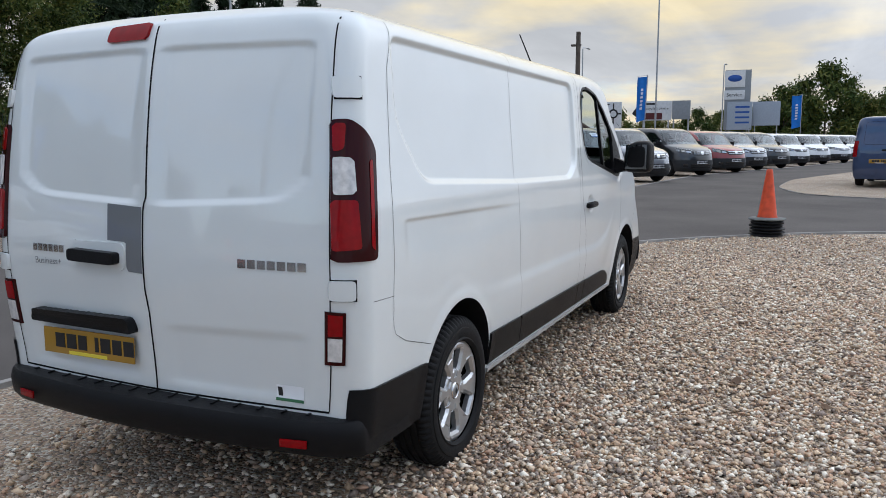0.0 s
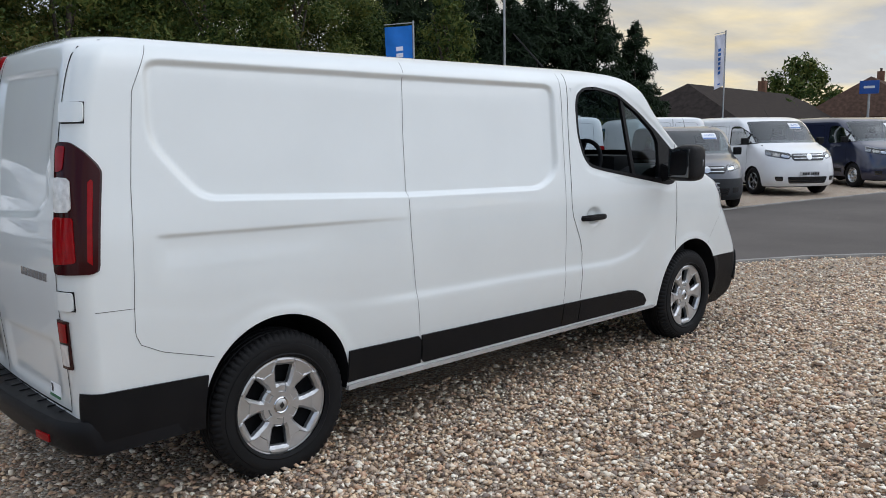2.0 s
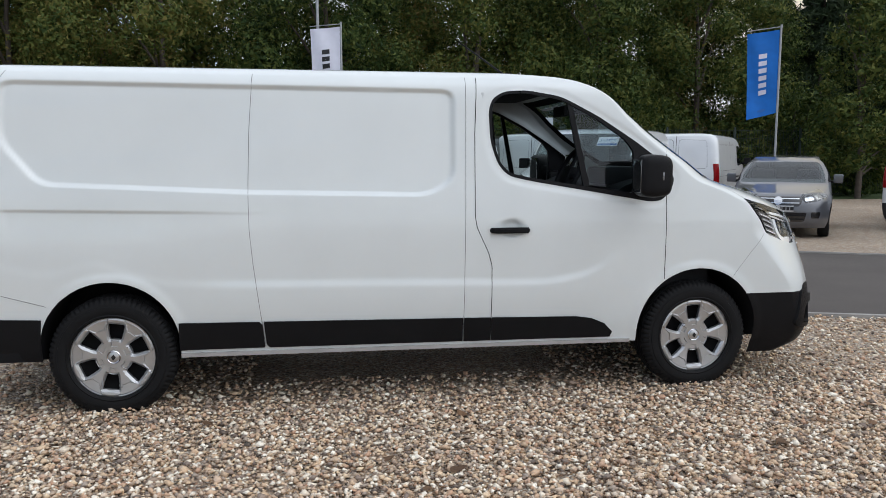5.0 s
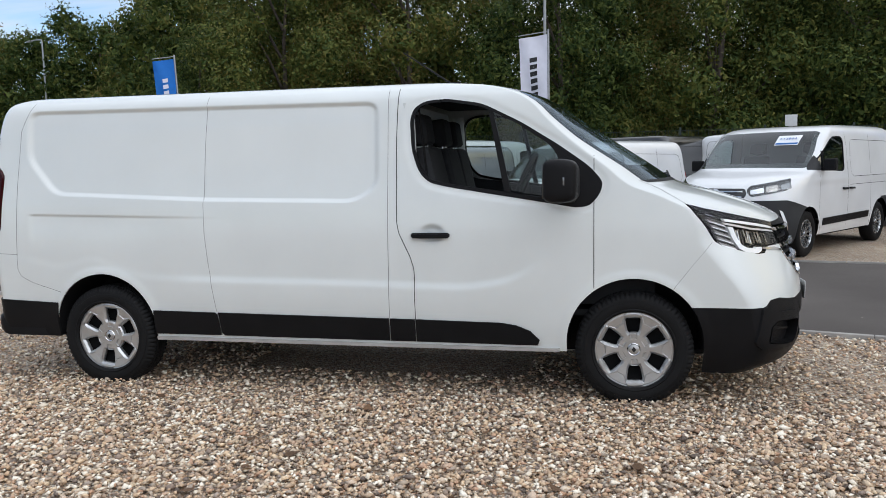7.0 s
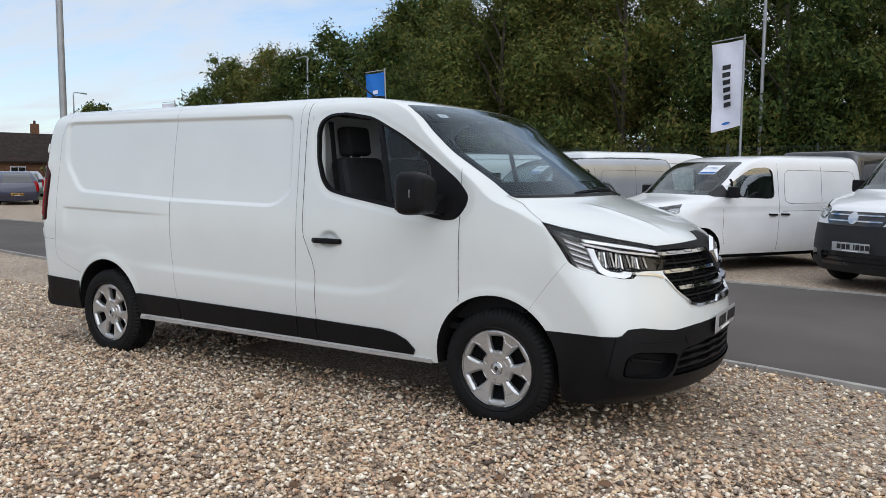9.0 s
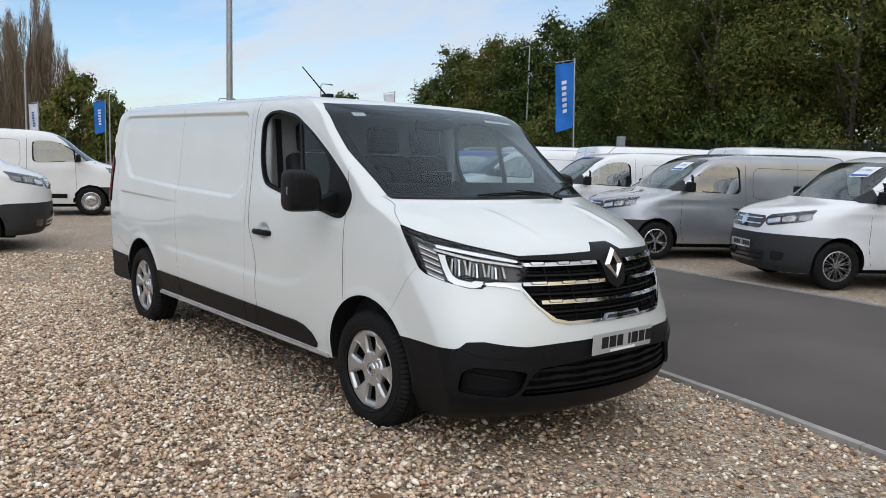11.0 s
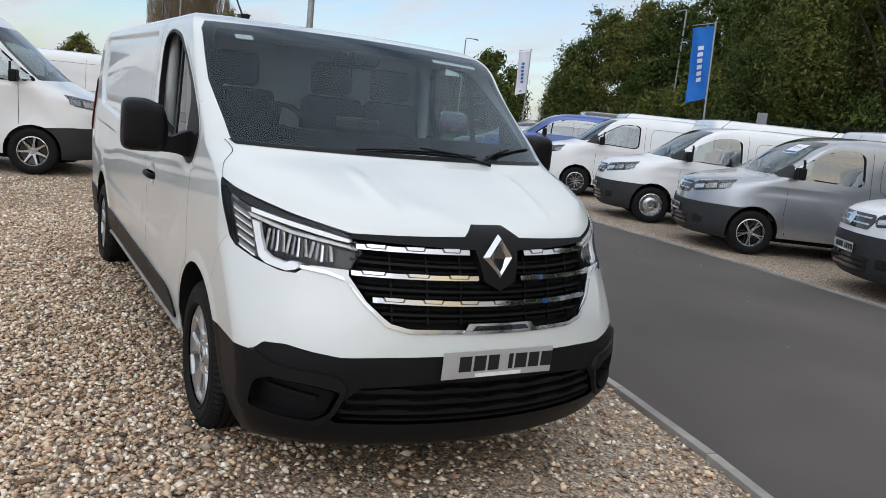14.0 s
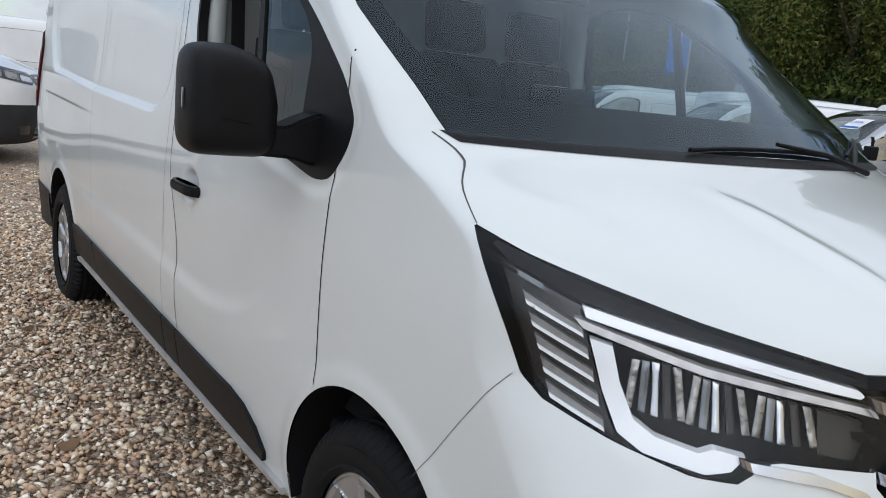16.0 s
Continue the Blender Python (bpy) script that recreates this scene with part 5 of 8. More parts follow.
van_part("undertray", prism_mesh("undertray", [(3.8, -0.80), (4.285, -0.74), (4.45, -0.5), (4.512, -0.2), (4.512, 0.2), (4.45, 0.5), (4.285, 0.74), (3.8, 0.80)], 0.03, SEAL, "xy", 0, at=0.305), bumper)
van_part("tow_cap", VAN.patch("tow_cap", PLASTIC, [(-0.50 + 0.038 * math.cos(a), 0.575 + 0.034 * math.sin(a)) for a in np.linspace(0, 6.28, 18, endpoint=False)], "front", lift=0.003, thick=0.003, h=0.01), bumper)


def plate(parent, where, mat, bar, m, width=0.52, height=0.111):
    """A number plate with plain bars in place of its characters."""
    p = part("number_plate", box_mesh("number_plate", (width, 0.006, height), mat, 0.003), parent, ("yellow" if mat is PLATE_Y else "white") + " number plate with plain dark bars", m)
    x = -width * 0.36
    for w in (0.055, 0.055, 0.05, None, 0.02, 0.055, 0.05, 0.055):
        if w is None:
            x += 0.035
            continue
        k = width / 0.52
        part("character_bar", box_mesh("character_bar", (w * k, 0.003, height * 0.56), INK, 0, centre=(x + w * k / 2, -0.0035, 0.004)), p)
        x += (w + 0.012) * k
    part("dealer_strip", box_mesh("dealer_strip", (width * 0.42, 0.003, height * 0.13), bar, 0, centre=(0, -0.0035, -height * 0.41)), p)
    return p


plate(van, "front", PLATE_W, PAPER, pose(4.580, 0.0, 0.615, 2, 0, 90))
rear_plate = plate(van, "rear", PLATE_Y, material("pale_yellow_print", (0.75, 0.62, 0.05), 0.5), pose(-0.915, 0.355, 0.640, 0, 0, -90))

# rear doors
for pts, w in (([(-0.005, 1.955), (-0.005, 1.26), (0.01, 1.23), (0.012, 0.90), (0.0, 0.80), (0.0, 0.49)], 0.008), ([(-0.80, 0.498), (0, 0.490), (0.80, 0.498)], 0.008)):
    van_part("shut_line", VAN.line("shut_line", SEAL, pts, "rear", w))
van_part("brake_lamp", VAN.patch("brake_lamp", RED_LENS, rounded([(0.03, 1.935), (0.24, 1.928), (0.25, 1.868), (0.035, 1.872)], 0.015, 2), "rear", lift=0.012, thick=0.02, h=0.015), label="high red brake lamp")
van_part("film_patch", VAN.patch("film_patch", GREYFILM, [(0.018, 1.225), (0.20, 1.235), (0.20, 1.088), (0.100, 1.085), (0.100, 0.968), (0.018, 0.964)], "rear", lift=0.002, thick=0, h=0.02), label="grey film patch on the rear door")
van_part("handle_cup", VAN.patch("handle_cup", WHITE, rounded([(0.105, 1.080), (0.425, 1.080), (0.425, 0.968), (0.105, 0.968)], 0.035, 4), "rear", lift=0.007, thick=0.008, h=0.008))
van_part("door_handle", VAN.patch("door_handle", PLASTIC, rounded([(0.13, 1.042), (0.39, 1.048), (0.39, 1.000), (0.13, 0.995)], 0.015, 3), "rear", lift=0.045, thick=0.04, h=0.012), label="black plastic door handle")
van_part("plate_lid", VAN.patch("plate_lid", PLASTIC, rounded([(0.09, 0.785), (0.66, 0.785), (0.68, 0.722), (0.065, 0.722)], 0.02, 3), "rear", lift=0.045, thick=0.05, h=0.014), label="black plastic strip over the plate")
for y0, y1, z0, z1, n, mat in ((0.655, 0.455, 1.022, 1.052, 6, CHROME), (-0.445, -0.745, 1.018, 1.050, 7, CHROME)):
    for k in range(n):
        a, b = y0 + (y1 - y0) * (k + 0.06) / n, y0 + (y1 - y0) * (k + 0.86) / n
        van_part("badge_bar", VAN.patch("badge_bar", mat, [(a, z0), (b, z0), (b, z1), (a, z1)], "rear", lift=0.004, thick=0.004, h=0.02))
lettering = VAN.project([(0.56, 0.981)], "rear", 0.004)[0]
font = bpy.data.curves.new("wording", "FONT")
font.body, font.size, font.align_x, font.align_y = "Business+", 0.040, "CENTER", "CENTER"
font.materials.append(GREYFILM)
txt = new("wording", font)
txt.parent, txt.matrix_basis = van, pose(lettering[0], lettering[1], lettering[2], 90, 0, -90)
st = van_part("dealer_sticker", VAN.patch("dealer_sticker", PAPER, [(-0.575, 0.580), (-0.695, 0.580), (-0.695, 0.520), (-0.575, 0.520)], "rear", lift=0.002, thick=0, h=0.02), label="small white sticker with green foot")
van_part("sticker_foot", VAN.patch("sticker_foot", STICKERGREEN, [(-0.575, 0.531), (-0.695, 0.531), (-0.695, 0.520), (-0.575, 0.520)], "rear", lift=0.003, thick=0, h=0.02), st)
van_part("sticker_mark", VAN.patch("sticker_mark", INK, [(-0.58, 0.572), (-0.60, 0.572), (-0.605, 0.538), (-0.585, 0.538)], "rear", lift=0.003, thick=0, h=0.02), st)

# rear bumper with a ribbed step
bz = [0.335, 0.342, 0.37, 0.43, 0.462, 0.476, 0.482, 0.486]
bt = [-0.940, -0.968, -0.990, -0.998, -0.994, -0.984, -0.945, -0.865]
cols = []
for z, t in zip(bz, bt):
    w = 0.928 if z < 0.45 else 0.928 - (z - 0.45) * 0.5
    ring = ring_half(z, t, 3.0, w, 0.5, 0.17, 0.085, 40, 60, 10)
    ring = ring[ring[:, 0] < -0.37][: 40 + 12]
    cols.append(np.c_[ring, np.full(len(ring), z)])
n = min(len(c) for c in cols)
g = np.stack([c[:n] for c in cols])
full = np.concatenate([(g * (1, -1, 1))[:, ::-1][:, :-1], g], 1)
r, c, _ = full.shape
van_part("rear_bumper", mesh_of("rear_bumper", full.reshape(-1, 3), [(a * c + b, (a + 1) * c + b, (a + 1) * c + b + 1, a * c + b + 1) for a in range(r - 1) for b in range(c - 1)], PLASTIC), label="black plastic rear step bumper")
for k in range(15):
    y = -0.72 + 1.44 * k / 14
    van_part("step_rib", box_mesh("step_rib", (0.075, 0.010, 0.005), PLASTIC, 0.0015, centre=(-0.908 + 0.085 * (y / 0.93) ** 2, y, 0.4855)))
for s in (-1, 1):
    van_part("reflector", box_mesh("reflector", (0.008, 0.105, 0.03), RED_LENS, 0.003), label="red bumper reflector").matrix_basis = pose(-0.955, s * 0.70, 0.395, 0, 0, -s * 11)

# roof aerial, underbody, load floor
aerial = van_part("aerial", tube_mesh("aerial", [(2.34, -0.50, 1.985), (2.02, -0.50, 2.20)], 0.006, PLASTIC, 8, 0.004), label="black whip aerial")
van_part("aerial_base", box_mesh("aerial_base", (0.09, 0.05, 0.03), PLASTIC, 0.012, centre=(2.36, -0.50, 1.978)), aerial)
van_part("underbody", box_mesh("underbody", (4.9, 1.05, 0.14), SEAL, 0.03, centre=(1.75, 0, 0.31)))
van_part("underbody", box_mesh("underbody", (2.65, 1.70, 0.10), SEAL, 0.02, centre=(1.75, 0, 0.36)))
van_part("exhaust", tube_mesh("exhaust", [(2.5, 0.3, 0.24), (0.8, 0.3, 0.24), (-0.5, 0.4, 0.26)], 0.03, STEEL, 8))
van_part("axle", tube_mesh("axle", [(0, -0.7, 0.33), (0, 0.7, 0.33)], 0.045, STEEL, 10))


# wheels
def tyre_mesh(name, radius=0.345, rim=0.229, width=0.215, n=210):
    """A tyre with rim guard, sidewall, shoulder blocks and tread grooves."""
    half = width / 2
    prof = [(rim, -half + 0.014), (rim + 0.008, -half + 0.002), (rim + 0.014, -half - 0.002), (rim + 0.020, -half + 0.003), (rim + 0.045, -half - 0.004), (radius - 0.052, -half - 0.001), (radius - 0.050, -half + 0.003),
            (radius - 0.034, -half + 0.005), (radius - 0.020, -half + 0.011), (radius - 0.008, -half + 0.022), (radius, -half + 0.036)]
    tread = []
    for a in (-0.052, -0.018, 0.018, 0.052):
        tread += [(radius, a - 0.006), (radius - 0.008, a - 0.004), (radius - 0.008, a + 0.004), (radius, a + 0.006)]
    prof = prof + tread + [(r, -h) for r, h in prof[::-1]]
    verts, faces, k = [], [], len(prof)
    for i in range(n):
        a = 2 * math.pi * i / n
        for r, h in prof:
            groove = i % 3 == 0 and r > radius - 0.030 and abs(h) > 0.055
            q, w = (r - 0.006, h * 0.96) if groove else (r, h)
            verts.append((q * math.cos(a), w, q * math.sin(a)))
    for i in range(n):
        j = (i + 1) % n
        for q in range(k - 1):
            faces.append((i * k + q, j * k + q, j * k + q + 1, i * k + q + 1))
    return mesh_of(name, verts, faces, RUBBER, sharp=28)


def wheel_cover_mesh(name, spokes=6):
    """A silver wheel trim: six flat spokes that flare at the rim, with chamfered six-sided windows between them. Outer side towards -y."""
    outer, hub, per = 0.232, 0.034, 54
    n = spokes * per
    rs = np.r_[np.linspace(hub, 0.062, 4)[:-1], np.linspace(0.062, 0.205, 40)[:-1], np.linspace(0.205, outer, 6)]
    def opening(r, a, grow=0.0):
        """Below zero inside a window, in metres; a: angle from the window's middle."""
        half = float(np.interp(r, [0.098, 0.115, 0.150, 0.180, 0.198], [0.026, 0.034, 0.040, 0.045, 0.043]))
        across = abs(math.sin(a)) * r - half - grow
        return max(across, 0.102 - grow - r, r * math.cos(a) - 0.190 - grow * 0.8)
    bm = bmesh.new()
    verts = []
    for r in rs:
        row = []
        for i in range(n):
            a = 2 * math.pi * (i % per) / per / spokes - math.pi / spokes
            t = 2 * math.pi * i / n + math.pi / 2 - math.pi / spokes
            w = opening(r, a)
            off = r * math.sin(math.pi / spokes - abs(a))
            rise = 0.013 * float(np.clip(w / 0.011, 0, 1)) if r > 0.09 else 0.013
            # sunk pad between hub and window, and the stepped plate at each spoke's foot
            if 0.064 < r < 0.100 and abs(math.sin(a)) * r < 0.018:
                rise -= 0.006
            plate_half = 0.020 + max(0.0, r - 0.165) * 0.85
            if r > 0.168 and abs(off) < plate_half and r < 0.224:
                rise -= 0.0045
            dome = 0.016 * (1 - (r / outer) ** 2)
            edge = 0.010 * float(np.clip((r - 0.218) / 0.014, 0, 1))
            row.append((bm.verts.new((r * math.cos(t), -0.080 + dome - rise + edge, r * math.sin(t))), w))
        verts.append(row)
    for p, q in zip(verts[:-1], verts[1:]):
        for i in range(n):
            j = (i + 1) % n
            four = (p[i], p[j], q[j], q[i])
            if sum(v[1] for v in four) > 0:
                bm.faces.new([v[0] for v in four])
    # settle the rims of the windows
    edge = [v for v in bm.verts if v.link_edges and any(e.is_boundary for e in v.link_edges) and 0.07 < math.hypot(v.co.x, v.co.z) < 0.215]
    for _ in range(3):
        new_co = {}
        for v in edge:
            nb = [e.other_vert(v).co for e in v.link_edges if e.is_boundary]
            if len(nb) == 2:
                new_co[v] = v.co * 0.5 + (nb[0] + nb[1]) * 0.25
        for v, co in new_co.items():
            v.co = co
    bmesh.ops.delete(bm, geom=[v for v in bm.verts if not v.link_faces], context="VERTS")
    bmesh.ops.recalc_face_normals(bm, faces=bm.faces[:])
    res = bmesh.ops.extrude_edge_only(bm, edges=[e for e in bm.edges if e.is_boundary])
    for v in res["geom"]:
        if isinstance(v, bmesh.types.BMVert):
            v.co.y += 0.024
    return from_bm(name, bm, TRIM, sharp=16)


TYRE, COVER = tyre_mesh("tyre"), wheel_cover_mesh("wheel_trim")
WELL = lathe_mesh("wheel_well", [(0.230, -0.072), (0.222, -0.03), (0.15, 0.0), (0.02, 0.0)], SEAL, 40)
CAP = lathe_mesh("hub_cap", [(0.001, -0.084), (0.022, -0.083), (0.030, -0.079), (0.032, -0.066)], TRIM, 28)
HUBRING = lathe_mesh("hub_ring", [(0.031, -0.080), (0.035, -0.083), (0.039, -0.079), (0.039, -0.06)], CHROME, 28)
MARK = mesh_of("cap_mark", [(0, -0.086, 0.018), (0.013, -0.086, 0), (0, -0.086, -0.018), (-0.013, -0.086, 0)], [(0, 1, 2, 3)], INK)
HOLE = lathe_mesh("wheel_bolt", [(0.001, -0.030), (0.010, -0.028), (0.011, -0.008)], STEEL, 10)
for x, steer in ((0.0, 0), (3.495, 0)):
    for s in (-1, 1):
        wheel = new("wheel")
        wheel.parent = van
        wheel.matrix_basis = pose(x, s * (0.824 if x else 0.838), 0.346 if x else 0.342, 0, -2 if x else 7, 0 if s < 0 else 180)
        wheel["label"] = "road wheel with silver six-spoke trim"
        for nm, me in (("tyre", TYRE), ("rim", WELL), ("wheel_trim", COVER), ("hub_cap", CAP), ("hub_ring", HUBRING), ("cap_mark", MARK)):
            part(nm, me, wheel)
        for k in range(5):
            a = 2 * math.pi * k / 5
            part("wheel_bolt", HOLE, wheel, m=pose(0.055 * math.cos(a), 0, 0.055 * math.sin(a)))

# cab interior
cab = lambda name, me, label="": van_part(name, me, None, label)
cab("bulkhead", prism_mesh("bulkhead", rounded([(-0.84, 0.5), (0.84, 0.5), (0.82, 1.86), (-0.82, 1.86)], 0.06), 0.03, LINING, "yz", 0, at=2.02), "pale bulkhead behind the seats")
cab("cab_floor", box_mesh("cab_floor", (1.7, 1.66, 0.04), DARKTRIM, 0.01, centre=(2.9, 0, 0.55)))
cab("headlining", box_mesh("headlining", (0.66, 1.5, 0.02), SEATCLOTH, 0.008, centre=(2.40, 0, 1.90)))
dash_profile = [(3.62, 0.60), (3.62, 1.315), (3.45, 1.335), (3.15, 1.325), (3.00, 1.27), (2.95, 1.05), (3.05, 0.80), (3.10, 0.6)]
cab("dashboard", prism_mesh("dashboard", rounded(dash_profile, 0.05, 3), 1.62, DARKTRIM, "xz", 0, at=-0.81), "dark moulded dashboard")
cab("instrument_hood", box_mesh("instrument_hood", (0.22, 0.36, 0.12), DARKTRIM, 0.035, centre=(3.10, -0.42, 1.345)))
cab("centre_screen", box_mesh("centre_screen", (0.03, 0.26, 0.16), GLOSSBLACK, 0.01, centre=(2.97, 0.0, 1.40)))
ring = [(0.19 * math.cos(a), 0.19 * math.sin(a), 0) for a in np.linspace(0, 2 * math.pi, 33)]
steer = cab("steering_wheel", tube_mesh("steering_wheel", ring, 0.016, DARKTRIM, 10), "black steering wheel")
steer.matrix_basis = pose(2.80, -0.42, 1.34, 0, -66, 0)
part("wheel_boss", box_mesh("wheel_boss", (0.13, 0.15, 0.05), DARKTRIM, 0.02), steer)
for a in (0, 180, 270):
    part("wheel_spoke", box_mesh("wheel_spoke", (0.13, 0.035, 0.02), DARKTRIM, 0.006, centre=(0.12, 0, 0)), steer, m=pose(0, 0, 0, 0, 0, a))


def seat(y, w):
    s_ = new("seat"); s_.parent = van; s_["label"] = "dark fabric cab seat"
    part("cushion", box_mesh("cushion", (0.50, w, 0.16), SEATCLOTH, 0.05, centre=(2.50, y, 0.90), segments=3), s_)
    part("seat_base", box_mesh("seat_base", (0.42, w * 0.8, 0.26), DARKTRIM, 0.02, centre=(2.52, y, 0.69)), s_)
    part("backrest", box_mesh("backrest", (0.15, w, 0.66), SEATCLOTH, 0.06, segments=3, taper=0.9), s_, m=pose(2.21, y, 1.25, 0, -12, 0))
    part("headrest", box_mesh("headrest", (0.11, 0.26, 0.20), SEATCLOTH, 0.045, segments=3), s_, m=pose(2.125, y, 1.69, 0, -8, 0))
    for q in (-0.06, 0.06):
        part("headrest_post", tube_mesh("headrest_post", [(2.150, y + q, 1.52), (2.138, y + q, 1.64)], 0.007, CHROME, 8), s_)


cab("interior_mirror", box_mesh("interior_mirror", (0.05, 0.25, 0.075), DARKTRIM, 0.02, centre=(2.88, 0.0, 1.785), segments=3), "dark interior mirror")
seat(-0.46, 0.50)
seat(0.16, 0.44)
seat(0.58, 0.42)
for s in (-1, 1):
    cab("door_lining", prism_mesh("door_lining", rounded([(2.12, 0.6), (3.15, 0.6), (3.18, 1.20), (2.42, 1.32), (2.25, 1.34), (2.15, 1.4)], 0.04), 0.03, DARKTRIM, "xz", 0, at=s * 0.885 - 0.015))
    cab("pillar_trim", tube_mesh("pillar_trim", [(2.14, s * 0.86, 1.25), (2.12, s * 0.84, 1.84)], 0.05, LINING, 8))
belt = cab("seat_belt", box_mesh("seat_belt", (0.004, 0.045, 0.62), SEAL, 0), "dark seat belt")
belt.matrix_basis = pose(2.22, -0.79, 1.50, 0, -6, 0)


# ---------------------------------------------------------------- other vehicles
SMALL_TYRE = lathe_mesh("tyre", [(0.205, -0.09), (0.225, -0.102), (0.28, -0.104), (0.312, -0.09), (0.322, -0.075), (0.322, 0.075), (0.31, 0.09), (0.25, 0.1), (0.205, 0.09)], RUBBER, 36)


def alloy_mesh(name, spokes, mat, wide=0.32, split=False):
    """A wheel face: rim ring and spokes with gaps between them; outer side towards -y."""
    bm = bmesh.new()
    def loop(r, y, n=48):
        return [bm.verts.new((r * math.cos(2 * math.pi * i / n), y, r * math.sin(2 * math.pi * i / n))) for i in range(n)]
    a, b, c = loop(0.207, -0.088), loop(0.192, -0.092), loop(0.180, -0.06)
    for p, q in ((a, b), (b, c)):
        for i in range(48):
            j = (i + 1) % 48
            bm.faces.new((p[i], p[j], q[j], q[i]))
    for k in range(spokes):
        t = 2 * math.pi * k / spokes
        offs = (-0.13, 0.13) if split else (0.0,)
        for o in offs:
            w = wide * (0.5 if split else 1.0)
            pts = []
            for r, f, y in ((0.03, 0.9, -0.070), (0.11, 0.42, -0.080), (0.188, 0.36, -0.088)):
                for s in (-1, 1):
                    ang = t + o * (r / 0.19) + s * w * f * 0.12 / r * 0.5
                    pts.append(bm.verts.new((r * math.cos(ang), y, r * math.sin(ang))))
            low = [bm.verts.new((v.co.x, v.co.y + 0.025, v.co.z)) for v in pts]
            for i in (0, 2):
                bm.faces.new((pts[i], pts[i + 1], pts[i + 3], pts[i + 2]))
                bm.faces.new((pts[i], pts[i + 2], low[i + 2], low[i]))
                bm.faces.new((pts[i + 1], low[i + 1], low[i + 3], pts[i + 3]))
    hub = bmesh.ops.create_cone(bm, cap_ends=True, segments=20, radius1=0.042, radius2=0.036, depth=0.02)
    for v in hub["verts"]:
        v.co = Vector((v.co.x, -0.075 - v.co.z * 0.6, v.co.y))
    bmesh.ops.recalc_face_normals(bm, faces=bm.faces[:])
    return from_bm(name, bm, mat, sharp=25)


DISC = lathe_mesh("wheel_well", [(0.200, -0.085), (0.195, -0.02), (0.10, -0.01), (0.01, -0.01)], GLOSSBLACK, 24)
FACES = {"multi": alloy_mesh("wheel_trim", 10, SATIN, 0.30, True), "five": alloy_mesh("alloy", 5, SATIN, 0.7, True), "seven": alloy_mesh("wheel_trim", 7, SATIN, 0.55),
         "steel": lathe_mesh("steel_wheel", [(0.205, -0.088), (0.19, -0.092), (0.17, -0.05), (0.14, -0.045), (0.11, -0.07), (0.06, -0.072), (0.05, -0.05), (0.001, -0.05)], SATIN, 28)}


def add_wheel(parent, x, y, face, scale=1.0):
    w = new("wheel"); w.parent = parent
    w.matrix_basis = pose(x, y, 0.315 * scale, 0, 20, 0 if y < 0 else 180) @ Matrix.Scale(scale, 4)
    part("tyre", SMALL_TYRE, w); part("wheel_well", DISC, w); part("wheel_trim", FACES[face], w)


